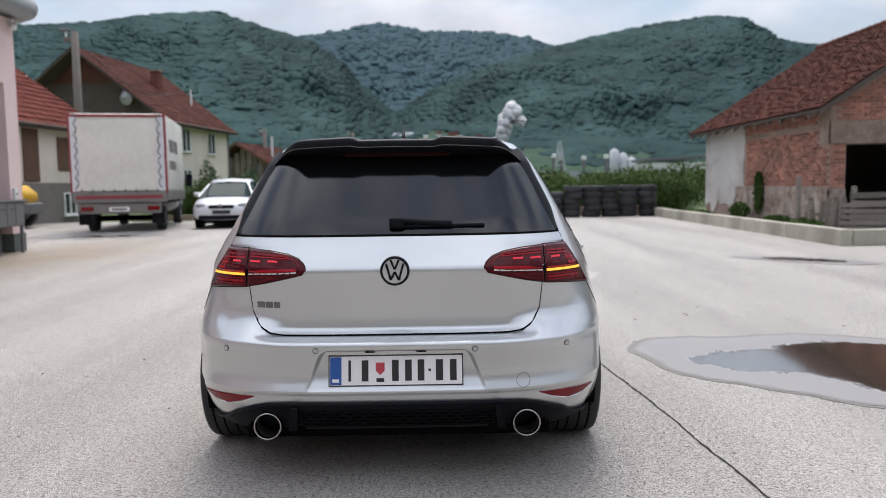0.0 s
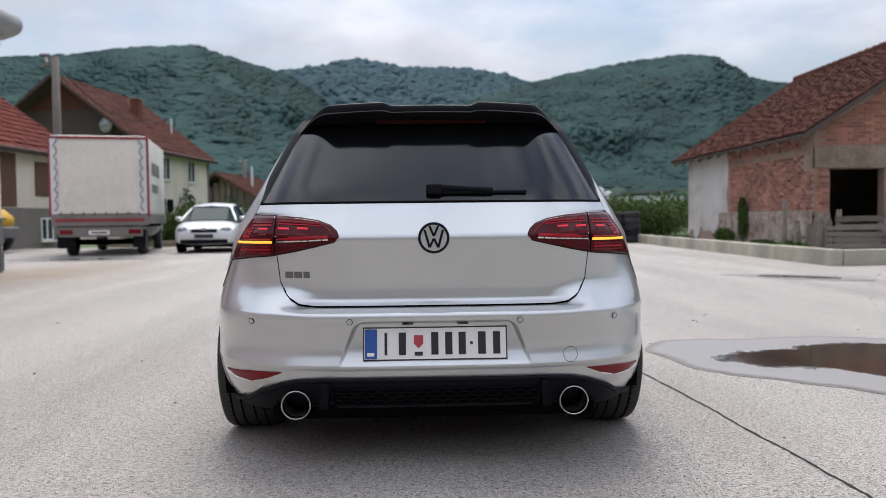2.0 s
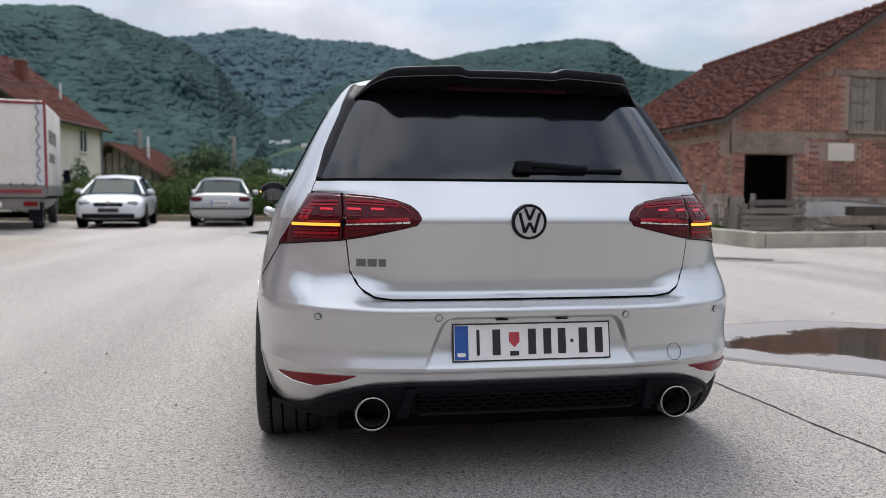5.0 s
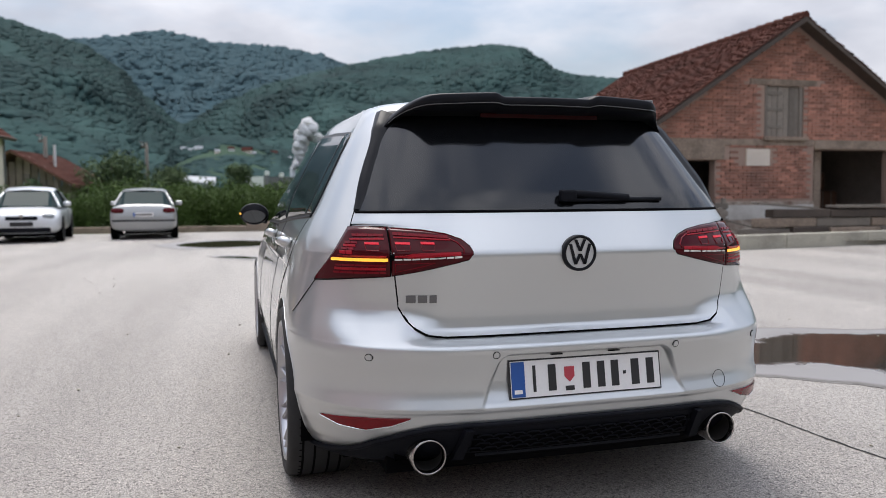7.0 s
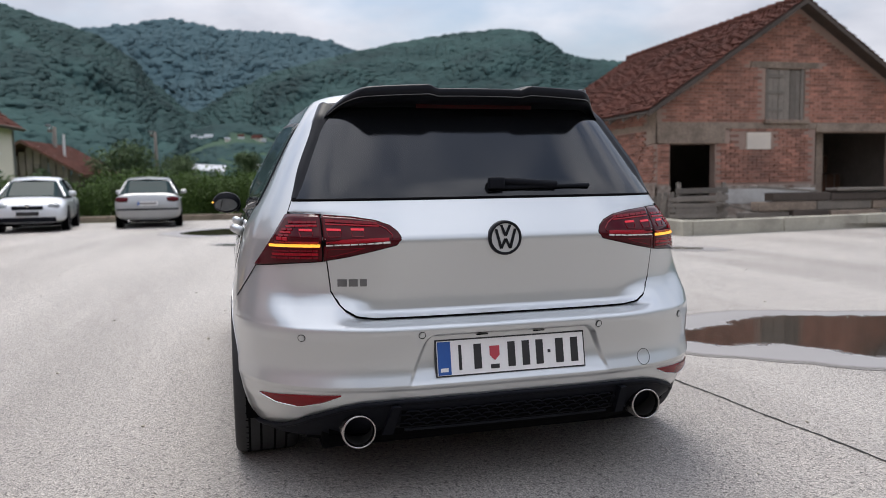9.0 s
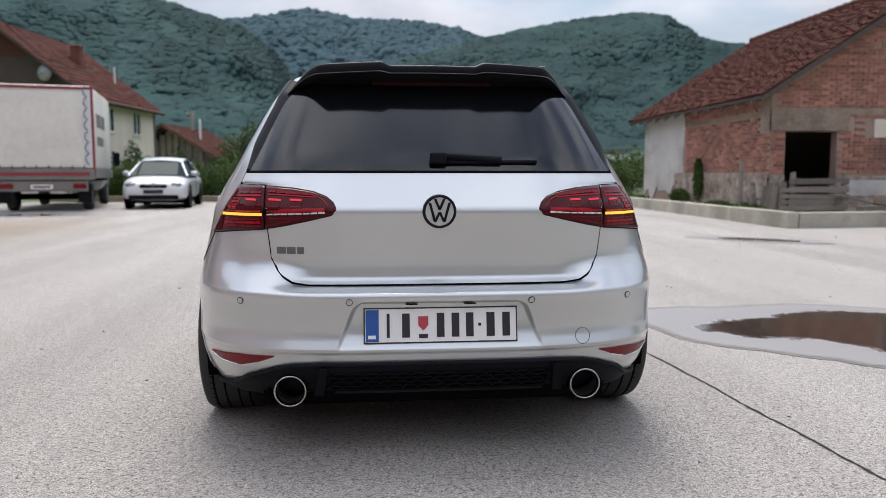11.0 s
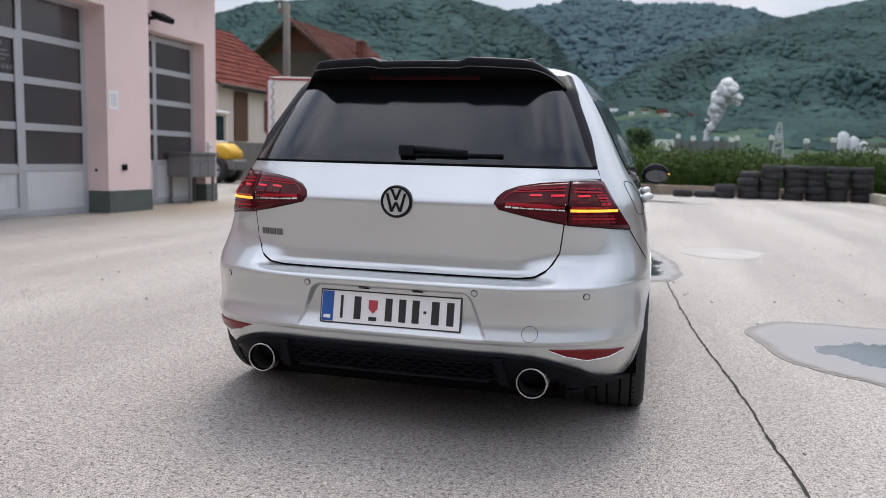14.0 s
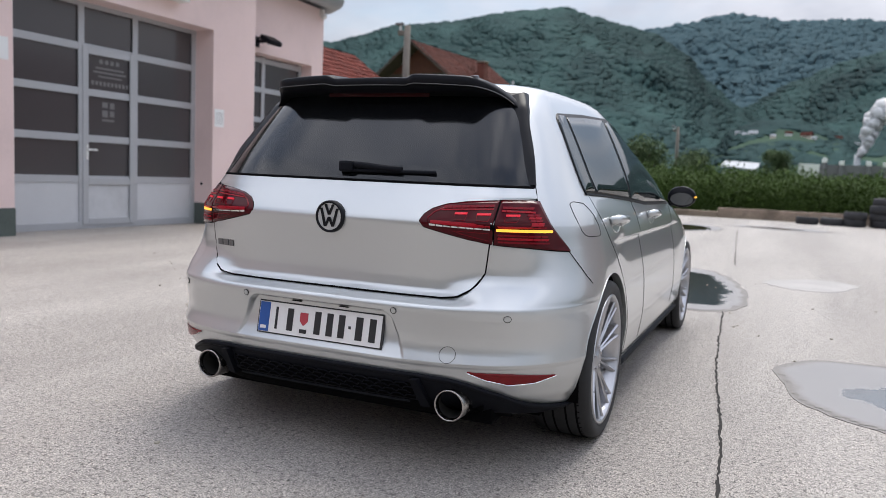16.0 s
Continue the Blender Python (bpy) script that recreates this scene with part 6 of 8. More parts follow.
        # inner lamp: a lit upper line that turns down at its end, two bright windows, a ribbed strip and a dark foot
        guides(inner, 0.425, 0.586, 0.911, 0.922, 0.0085, 11, RED_MID)
        guides(inner, 0.420, 0.586, 0.902, 0.911, 0.0035, 3, RED_BRIGHT, 0.0)
        part("light_line", seam(place, [(0.425, 0.908), (0.398, 0.894), (0.380, 0.874), (0.384, 0.862)], 0.0028, 0.007), RED_MID, inner, smooth=True)
        for a, b in ((0.468, 0.510), (0.540, 0.584)):
            guides(inner, a, b, 0.892, 0.8935, 0.0068, 1, RED_LIT)
            part("lamp_window", seam(place, [(a, 0.886), (a + 0.004, 0.870), (b - 0.004, 0.870), (b, 0.886)], 0.0014, 0.008), RED_MID, inner)
        guides(inner, 0.392, 0.588, 0.862, 0.857, 0.008, 6, RED_BRIGHT, 0.0)
        guides(inner, 0.388, 0.589, 0.855, 0.847, 0.0048, 8, CHROME, 0.0016, "chrome_strip", 0.0100)
        part("light_line", seam(place, [(0.586, 0.833), (0.470, 0.838), (0.500, 0.828), (0.586, 0.808), (0.586, 0.833)], 0.0012, 0.008), RED_MID, inner)
        # outer lamp
        guides(outer, 0.612, 0.698, 0.917, 0.917, 0.0075, 6, RED_MID)
        guides(outer, 0.612, 0.706, 0.906, 0.904, 0.0055, 7, RED_BRIGHT)
        guides(outer, 0.628, 0.668, 0.8915, 0.8925, 0.0068, 1, RED_LIT)
        part("lamp_window", seam(place, [(0.626, 0.886), (0.630, 0.870), (0.664, 0.870), (0.668, 0.886)], 0.0014, 0.008), RED_MID, outer)
        for k in range(5):
            z = 0.894 - 0.0095 * k
            guides(outer, side(z) - 0.050, side(z) - 0.018, z, z, 0.0072, 2, RED_BRIGHT if k % 2 else RED_MID)
        guides(outer, 0.612, side(0.857) - 0.018, 0.857, 0.856, 0.006, 9, RED_BRIGHT, 0.0)
        guides(outer, 0.606, side(0.846) - 0.008, 0.846, 0.844, 0.0095, 6, AMBER, 0.0004, "indicator", 0.0105)
        guides(outer, 0.612, side(0.826) - 0.030, 0.829, 0.826, 0.0055, 8, RED_MID)
        guides(outer, 0.612, side(0.817) - 0.032, 0.818, 0.815, 0.0080, 7, RED_BRIGHT)
        guides(outer, 0.612, side(0.806) - 0.036, 0.806, 0.803, 0.0060, 8, RED_MID)

    # bumper
    for s in (-1, 1):
        place = lambda u, v, d: rear_at(s * u, v, d)
        hi = [(0.566, 0.371), (0.70, 0.366), (0.812, 0.352)]
        lo = [(0.566, 0.368), (0.62, 0.345), (0.69, 0.327), (0.76, 0.331), (0.812, 0.349)]
        refl = part("rear_reflector", panel(place, 0.566, 0.812, lo, hi, 0.005, 26, 6), REFLECTOR_RED, car, "dark red bumper reflector with a chrome edge", True)
        part("reflector_trim", seam(place, lo, 0.0016, 0.005), CHROME, refl)
        for x, z in ((0.309, 0.559), (0.682, 0.555)):
            c = [rear_at(s * x + 0.0108 * math.cos(a), z + 0.0108 * math.sin(a), 0.001) for a in [k / 20 * math.tau for k in range(20)]]
            sen = part("parking_sensor", tube(c, 0.0010, 6, True), BLACK_PLASTIC, car)
            bm = bmesh.new()
            bm.faces.new([bm.verts.new(rear_at(s * x + 0.0085 * math.cos(k / 16 * math.tau), z + 0.0085 * math.sin(k / 16 * math.tau), 0.003)) for k in range(16)])
            part("sensor_face", bm, PAINT, sen)
        part("bumper_gap", tube([side_at(y, z, 0.001, s) for y, z in ((0.371, 0.772), (0.395, 0.742), (0.421, 0.712), (0.445, 0.682), (0.475, 0.655))], 0.0015, 6), DARK_VOID, car)
    ring = [rear_at(0.50 + 0.027 * math.cos(a), 0.424 + 0.027 * math.sin(a), 0.0005) for a in [k / 32 * math.tau for k in range(32)]]
    part("tow_cover", tube(ring, 0.0009, 6, True), BLACK_PLASTIC, car, "round tow-eye cover")

    # diffuser
    half = [(0.0, 0.346), (0.40, 0.345), (0.50, 0.339), (0.565, 0.327), (0.66, 0.286), (0.73, 0.238), (0.81, 0.213), (0.86, 0.204)]
    top = mirror_x(half)[:-1] + half
    low = [(-0.86, 0.186), (-0.74, 0.190), (-0.62, 0.205), (-0.40, 0.246), (0.40, 0.246), (0.62, 0.205), (0.74, 0.190), (0.86, 0.186)]
    dif = part("diffuser", panel(rear_at, -0.86, 0.86, low, top, 0.010, 90, 8), BLACK_PLASTIC, car, "black plastic rear diffuser", True)
    part("diffuser_lip", seam(rear_at, top, 0.009, 0.008), BLACK_PLASTIC, dif, smooth=True)
    part("splitter", seam(rear_at, [(-0.36, 0.254), (0.36, 0.254)], 0.005, 0.024), BLACK_SATIN, dif)
    # Black panel over the silver skin, standing for the shade below the diffuser.
    part("undertray_shade", panel(rear_at, -0.66, 0.66, [(-0.66, 0.183), (0.66, 0.183)], [(-0.66, 0.225), (-0.45, 0.255), (0.45, 0.255), (0.66, 0.225)], 0.0085, 40, 4), DARK_VOID, dif)
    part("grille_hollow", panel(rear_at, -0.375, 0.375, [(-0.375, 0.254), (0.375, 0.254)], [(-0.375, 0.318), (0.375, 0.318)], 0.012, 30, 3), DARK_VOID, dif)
    hexes = bmesh.new()
    r = 0.030
    for j in range(4):
        for i in range(15):
            cx, cz = -0.364 + i * 0.052 + (0.026 if j % 2 else 0), 0.262 + j * 0.0165
            if abs(cx) > 0.365:
                continue
            tube([rear_at(cx + dx, min(0.319, max(0.253, cz + dz)), 0.015) for dx, dz in ((-0.026, 0), (-0.014, 0.0095), (0.014, 0.0095), (0.026, 0))], 0.0028, 5, False, hexes)
    part("honeycomb_grille", hexes, BLACK_PLASTIC, dif)
    for s in (-1, 1):
        part("diffuser_fin", prism([(s * 0.385, 0.335), (s * 0.41, 0.335), (s * 0.435, 0.225), (s * 0.40, 0.225)], 0.03, lambda u, v, d: (u, rear_y(u, v) - 0.012 - d, v)), BLACK_PLASTIC, dif)
        tip = part("exhaust_tip", lathe([(0.047, 0.30), (0.050, 0.05), (0.0485, 0.003), (0.0515, -0.002), (0.0555, 0.004), (0.0565, 0.05), (0.053, 0.14), (0.045, 0.30)], 40, Matrix.Translation((s * 0.513, 0.035, 0.250)) @ Matrix.Rotation(math.pi / 2, 4, "Z")), TIP_STEEL, car, "round brushed-steel tailpipe", True)
        part("tailpipe_inside", lathe([(0.0465, 0.02), (0.0465, 0.24), (0.0, 0.245)], 32, Matrix.Translation((s * 0.513, 0.035, 0.250)) @ Matrix.Rotation(math.pi / 2, 4, "Z")), TIP_IN, tip, smooth=True)
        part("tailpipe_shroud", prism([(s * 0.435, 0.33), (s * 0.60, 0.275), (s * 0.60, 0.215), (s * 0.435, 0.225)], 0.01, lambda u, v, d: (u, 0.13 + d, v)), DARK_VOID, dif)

    # number plate, its signs as bars
    tilt = lambda u, v, d: (u, 0.019 + (v - 0.419) * 0.17 - d, v)
    pl = part("number_plate", prism([(-0.263, 0.4155), (0.263, 0.4155), (0.263, 0.5345), (-0.263, 0.5345)], 0.014, tilt), PLATE_BLACK, car, "white number plate in a black holder")
    face = lambda u, v, d: tilt(u, v, 0.014 + d)
    part("plate_face", prism([(-0.258, 0.420), (0.258, 0.420), (0.258, 0.530), (-0.258, 0.530)], 0.002, face), PLATE_WHITE, pl)
    top2 = lambda u, v, d: tilt(u, v, 0.016 + d)
    part("blue_band", prism([(-0.256, 0.422), (-0.212, 0.422), (-0.212, 0.528), (-0.256, 0.528)], 0.0015, top2), PLATE_BLUE, pl)
    bars(pl, "plate_bar", [(-0.248, -0.222, 0.432, 0.444)], lambda u, v, d: tilt(u, v, 0.0175 + d), PLATE_WHITE, 0.0008)
    bars(pl, "plate_bar", [(-0.185, -0.175, 0.435, 0.515), (-0.133, -0.107, 0.435, 0.515), (-0.015, 0.011, 0.435, 0.515), (0.036, 0.062, 0.435, 0.515), (0.085, 0.111, 0.435, 0.515), (0.127, 0.137, 0.470, 0.480), (0.156, 0.184, 0.435, 0.515), (0.211, 0.237, 0.435, 0.515), (-0.076, -0.046, 0.432, 0.446)], top2, PLATE_BLACK)
    part("plate_shield", prism([(-0.078, 0.505), (-0.044, 0.505), (-0.044, 0.475), (-0.061, 0.458), (-0.078, 0.475)], 0.0015, top2), PLATE_RED, pl)
    for x in (-0.10, 0.10):
        part("plate_lamp", boxes((x - 0.02, x + 0.02, 0.021, 0.034, 0.5435, 0.5465)), BLACK_PLASTIC, car)

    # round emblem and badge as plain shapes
    c = Vector((0, rear_y(0, 0.858) - 0.006, 0.858))
    em = part("emblem", lathe([(0.0, 0.006), (0.049, 0.006), (0.0495, 0.011), (0.054, 0.013), (0.0575, 0.010), (0.0585, 0.0), (0.0585, -0.012)], 48, Matrix.Translation(c) @ Matrix.Rotation(-math.pi / 2, 4, "Z")), BLACK_GLOSS, gate, "round black emblem", True)
    part("emblem_disc", lathe([(0.0, 0.0075), (0.0485, 0.0075)], 40, Matrix.Translation(c) @ Matrix.Rotation(-math.pi / 2, 4, "Z")), EMBLEM_GREY, em)
    flat = lambda u, v, d: (c.x + u, c.y - 0.008 - d, c.z + v)
    for a, b, q, w in ((-0.034, 0.030, -0.016, -0.036), (0.034, 0.030, 0.016, -0.036), (-0.016, 0.044, 0.0, 0.006), (0.016, 0.044, 0.0, 0.006), (-0.016, -0.036, 0.0, -0.002), (0.016, -0.036, 0.0, -0.002)):
        part("emblem_bar", prism([(a - 0.0045, b), (a + 0.0045, b), (q + 0.0045, w), (q - 0.0045, w)], 0.004, flat), BLACK_GLOSS, em)
    for u0, u1 in ((-0.556, -0.527), (-0.521, -0.493), (-0.486, -0.464)):
        part("badge_block", panel(rear_at, u0, u1, [(u0, 0.712), (u1, 0.712)], [(u0, 0.736), (u1, 0.736)], 0.009, 3, 3), BADGE, gate, "raised grey badge block")

    # flanks
    for s in (-1, 1):
        flank = lambda u, v, d: side_at(u, v, d, s)
        panes = (("quarter_window", 0.634, 0.872, [(0.634, 0.985), (0.785, 0.983), (0.826, 1.16), (0.864, 1.272), (0.872, 1.282)], [(0.634, 0.990), (0.645, 1.045), (0.669, 1.13), (0.705, 1.218), (0.733, 1.266), (0.778, 1.284), (0.872, 1.290)]),
                 ("rear_door_window", 0.818, 1.520, [(0.818, 0.981), (1.40, 0.957), (1.462, 1.164), (1.520, 1.312)], [(0.818, 0.990), (0.857, 1.16), (0.893, 1.284), (1.18, 1.306), (1.520, 1.322)]),
                 ("front_door_window", 1.435, 2.56, [(1.435, 0.952), (1.78, 0.932), (2.56, 0.925)], [(1.435, 0.960), (1.497, 1.164), (1.55, 1.312), (1.66, 1.325), (1.90, 1.308), (2.10, 1.258), (2.34, 1.14), (2.56, 0.955)]))
        part("window_trim", panel(flank, 0.628, 2.62, [(0.628, 0.977), (0.96, 0.966), (1.39, 0.946), (1.78, 0.922), (2.62, 0.912)], [(0.628, 0.983), (0.640, 1.045), (0.664, 1.13), (0.70, 1.22), (0.728, 1.270), (0.775, 1.293), (1.18, 1.322), (1.64, 1.340), (1.90, 1.324), (2.12, 1.272), (2.36, 1.152), (2.62, 0.945)], 0.003, 140, 6), BLACK_SATIN, car, "black window surround", True)
        for nm, u0, u1, lo, hi in panes:
            part(nm, panel(flank, u0, u1, lo, hi, 0.006, 60, 8, 0.002), SIDE_GLASS, car, "dark tinted side window", True)
        part("belt_moulding", seam(flank, [(0.628, 0.974), (0.96, 0.963), (1.39, 0.943), (1.78, 0.919), (2.64, 0.908)], 0.005, 0.003), BLACK_SATIN, car)
        part("door_gap", seam(flank, [(0.655, 0.966), (0.681, 0.897), (0.788, 0.794), (0.876, 0.719), (0.95, 0.655), (1.03, 0.57), (1.09, 0.46), (1.12, 0.36), (1.13, 0.26), (2.35, 0.25)], 0.0010, 0.0005), DARK_VOID, car)
        part("door_gap", seam(flank, [(1.425, 0.940), (1.50, 0.80), (1.52, 0.60), (1.50, 0.26)], 0.0011, 0.0005), DARK_VOID, car)
        part("door_gap", seam(flank, [(2.62, 0.93), (2.66, 0.70), (2.60, 0.30)], 0.0011, 0.0005), DARK_VOID, car)
        for y in (0.955, 1.88):
            h = part("door_handle", tube([side_at(y - 0.11, 0.864, 0.006, s), side_at(y - 0.075, 0.866, 0.032, s), side_at(y + 0.06, 0.860, 0.034, s), side_at(y + 0.11, 0.854, 0.006, s)], 0.018, 10), PAINT, car, "silver door handle", True)
            cup = [side_at(y - 0.01 + 0.085 * math.cos(k / 24 * math.tau), 0.850 + 0.034 * math.sin(k / 24 * math.tau), 0.001, s) for k in range(24)]
            part("handle_cup", tube(cup, 0.0022, 6, True), PAINT, h, smooth=True)
        part("side_skirt", panel(flank, 1.08, 3.02, [(1.08, 0.185), (3.02, 0.185)], [(1.08, 0.235), (3.02, 0.225)], 0.018, 20, 4), BLACK_PLASTIC, car, "black side skirt", True)
        mc = Vector((s * 0.932, 2.50, 0.955))
        mb = bmesh.new()
        bmesh.ops.create_uvsphere(mb, u_segments=24, v_segments=14, radius=1.0, matrix=Matrix.Translation(mc) @ pose(0, 0, 0, 0, 0, s * -8) @ Matrix.Diagonal((0.083, 0.080, 0.064, 1)))
        bmesh.ops.bisect_plane(mb, geom=mb.verts[:] + mb.edges[:] + mb.faces[:], plane_co=mc + Vector((0, -0.03, 0)), plane_no=(0, 1, 0), clear_inner=True)
        bmesh.ops.holes_fill(mb, edges=mb.edges[:])
        mir = part("door_mirror", mb, BLACK_SATIN, car, "black door mirror with indicator", True)
        mg = bmesh.new()
        bmesh.ops.create_cone(mg, cap_ends=True, segments=32, radius1=1.0, radius2=1.0, depth=0.02, matrix=Matrix.Translation(mc + Vector((s * 0.004, -0.036, -0.013))) @ pose(0, 0, 0, 8, 0, s * -3) @ Matrix.Diagonal((0.066, 0.25, 0.038, 1)) @ Matrix.Rotation(math.pi / 2, 4, "X"))
        part("mirror_glass", mg, MIRROR, mir)
        part("mirror_foot", rod((s * 0.86, 2.54, 0.93), (s * 0.92, 2.52, 0.94), 0.035, 0.03), BLACK_PLASTIC, mir)
        part("mirror_indicator", boxes((mc.x + s * 0.078 - 0.008, mc.x + s * 0.078 + 0.008, 2.47, 2.50, 0.952, 0.962), bevel=0.003), AMBER, mir, "lit amber mirror indicator")
    flap = [(0.453, 0.938), (0.470, 0.945), (0.489, 0.947), (0.557, 0.941), (0.585, 0.922), (0.608, 0.899), (0.630, 0.862), (0.641, 0.835), (0.638, 0.824), (0.624, 0.819), (0.517, 0.820), (0.485, 0.828), (0.465, 0.843), (0.452, 0.872), (0.447, 0.905), (0.453, 0.938)]
    part("fuel_flap_gap", seam(lambda u, v, d: side_at(u, v, d, 1), flap, 0.0014, 0.0004), DARK_VOID, car, "outline of the fuel flap")
    wh = wheel("wheel", "silver multi-spoke wheel with a low-profile tyre")
    wh.parent = car
    spots = [(0.748, 1), (0.748, -1), (3.378, 1), (3.378, -1)]
    for k, (y, s) in enumerate(spots):
        m = Matrix.Translation((s * (0.780 if s > 0 else 0.786), y, 0.318)) @ pose(0, 0, 0, 17 * k, 0, 0 if s > 0 else 180)
        if k == 0:
            wh.matrix_local = m
        else:
            copy_thing(wh, m).parent = car
    car.matrix_world = pose(-0.003, 0, 0, 0, 0, 1.2)
    return car


hatchback()


# ---------------------------------------------------------------- vehicles in the background
def plain_wheel(radius, width):
    w = new("wheel")
    part("tyre", lathe([(radius * 0.64, -width / 2), (radius * 0.93, -width / 2), (radius, -width * 0.36), (radius, width * 0.36), (radius * 0.93, width / 2), (radius * 0.64, width / 2), (radius * 0.60, 0)], 32), RUBBER, w, "", True)
    part("rim", lathe([(0.0, width * 0.36), (radius * 0.18, width * 0.38), (radius * 0.22, width * 0.30), (radius * 0.56, width * 0.30), (radius * 0.62, width * 0.44), (radius * 0.66, width * 0.42), (radius * 0.6, -0.02)], 28), RIM, w, "silver wheel", True)
    for k in range(7):
        a = k / 7 * math.tau
        part("spoke_slot", rod((width * 0.31, radius * 0.40 * math.cos(a), radius * 0.40 * math.sin(a)), (width * 0.335, radius * 0.40 * math.cos(a), radius * 0.40 * math.sin(a)), radius * 0.10, seg=8), DARK_VOID, w)
    return w


def loft(stations, seg=28, power=3.6):
    """A closed skin through stations along y: (y, half width, low z, high z)."""
    bm, rings = bmesh.new(), []
    for y, w, z0, z1 in stations:
        ring = []
        for k in range(seg):
            a = k / seg * math.tau
            c, s = math.cos(a), math.sin(a)
            ring.append(bm.verts.new((w * math.copysign(abs(c) ** (2 / power), c), y, (z0 + z1) / 2 + (z1 - z0) / 2 * math.copysign(abs(s) ** (2 / power), s))))
        rings.append(ring)
    for a, b in zip(rings, rings[1:]):
        for k in range(seg):
            bm.faces.new((a[k], a[(k + 1) % seg], b[(k + 1) % seg], b[k]))
    bm.faces.new(rings[0])
    bm.faces.new(rings[-1][::-1])
    bmesh.ops.recalc_face_normals(bm, faces=bm.faces)
    return bm


def cabin(stations, car):
    """Glass house of a car: stations (y, half width at belt, half width at roof, belt z, roof z)."""
    bm = bmesh.new()
    rows = [[bm.verts.new(p) for p in ((-wb, y, zb), (-wr - 0.02, y, zr - 0.05), (-wr + 0.06, y, zr), (wr - 0.06, y, zr), (wr + 0.02, y, zr - 0.05), (wb, y, zb))] for y, wb, wr, zb, zr in stations]
    for a, b in zip(rows, rows[1:]):
        for k in range(5):
            bm.faces.new((a[k], a[k + 1], b[k + 1], b[k]))
    bm.faces.new(rows[0])
    bm.faces.new(rows[-1][::-1])
    bmesh.ops.recalc_face_normals(bm, faces=bm.faces)
    return part("window_glass", bm, CAR_GLASS, car, "dark car windows")


def parked_car(kind, label, paint, m, back_view):
    """A parked saloon or liftback; local y runs forward, the origin lies on the ground under its middle."""
    car = thing("parked_car", label, "car")
    L, W = 4.5, 0.875
    body = [(-L / 2, 0.72, 0.32, 0.60), (-L / 2 + 0.03, 0.80, 0.26, 0.90), (-L / 2 + 0.16, 0.85, 0.22, 0.97), (-1.6, W, 0.20, 0.97), (-0.6, W, 0.20, 0.95), (0.6, W, 0.20, 0.94), (1.1, W, 0.20, 0.95), (1.7, 0.87, 0.20, 0.90), (L / 2 - 0.28, 0.85, 0.22, 0.80), (L / 2 - 0.07, 0.80, 0.26, 0.72), (L / 2, 0.70, 0.30, 0.60)]
    part("body", loft(body, 36, 4.2), paint, car, "", True)
    if kind == "saloon":
        st = [(-1.75, 0.76, 0.58, 0.93, 0.96), (-1.25, 0.80, 0.56, 0.93, 1.33), (-0.6, 0.82, 0.58, 0.93, 1.41), (0.3, 0.82, 0.58, 0.92, 1.40), (0.75, 0.82, 0.56, 0.92, 1.30), (1.35, 0.80, 0.60, 0.91, 0.95)]
    else:
        st = [(-2.05, 0.76, 0.58, 0.95, 0.98), (-1.4, 0.80, 0.56, 0.94, 1.36), (-0.6, 0.82, 0.58, 0.94, 1.45), (0.3, 0.82, 0.58, 0.93, 1.44), (0.75, 0.82, 0.56, 0.92, 1.34), (1.4, 0.80, 0.60, 0.91, 0.95)]
    cabin(st, car)
    roof = bmesh.new()
    rows = [[roof.verts.new((x, y, z + 0.012)) for x, z in ((-wr - 0.035, zr - 0.06), (-wr + 0.06, zr), (0, zr + 0.03), (wr - 0.06, zr), (wr + 0.035, zr - 0.06))] for y, wb, wr, zb, zr in st[1:-1]]
    for a, b in zip(rows, rows[1:]):
        for k in range(4):
            roof.faces.new((a[k], a[k + 1], b[k + 1], b[k]))
    bmesh.ops.recalc_face_normals(roof, faces=roof.faces)
    part("roof", roof, paint, car, "", True)
    for s in (-1, 1):
        for (y0, wb0, wr0, zb0, zr0), (y1, wb1, wr1, zb1, zr1) in ((st[1], st[0]), (st[-2], st[-1])):
            part("pillar", tube([(s * (wr0 + 0.03), y0, zr0 - 0.04), (s * (wb1 + 0.01), y1, zb1 + 0.01)], 0.032, 8), paint, car)
        part("pillar", tube([(s * (st[3][2] + 0.025), -0.25, st[3][4] - 0.05), (s * 0.83, -0.15, 0.93)], 0.035, 8), BLACK_GLOSS, car)
        part("door_mirror", loft([(0.86, 0.03, 0.96, 1.00), (0.90, 0.10, 0.93, 1.07), (0.98, 0.09, 0.94, 1.06), (1.02, 0.03, 0.97, 1.03)], 16), paint, car, "", True).location = (s * 0.95, 0, 0)
        part("door_seam", tube([(s * (W + 0.002), -0.2, 0.90), (s * (W + 0.006), -0.2, 0.35)], 0.005, 5), DARK_VOID, car)
        for y in (-0.35, 0.55):
            part("door_handle", boxes((s * W - 0.02, s * W + 0.02, y - 0.1, y + 0.06, 0.80, 0.835), bevel=0.01), paint, car)
        lamp_y, z0, z1 = (L / 2 - 0.035, 0.60, 0.745) if not back_view else (-L / 2 + 0.02, 0.73, 0.87)
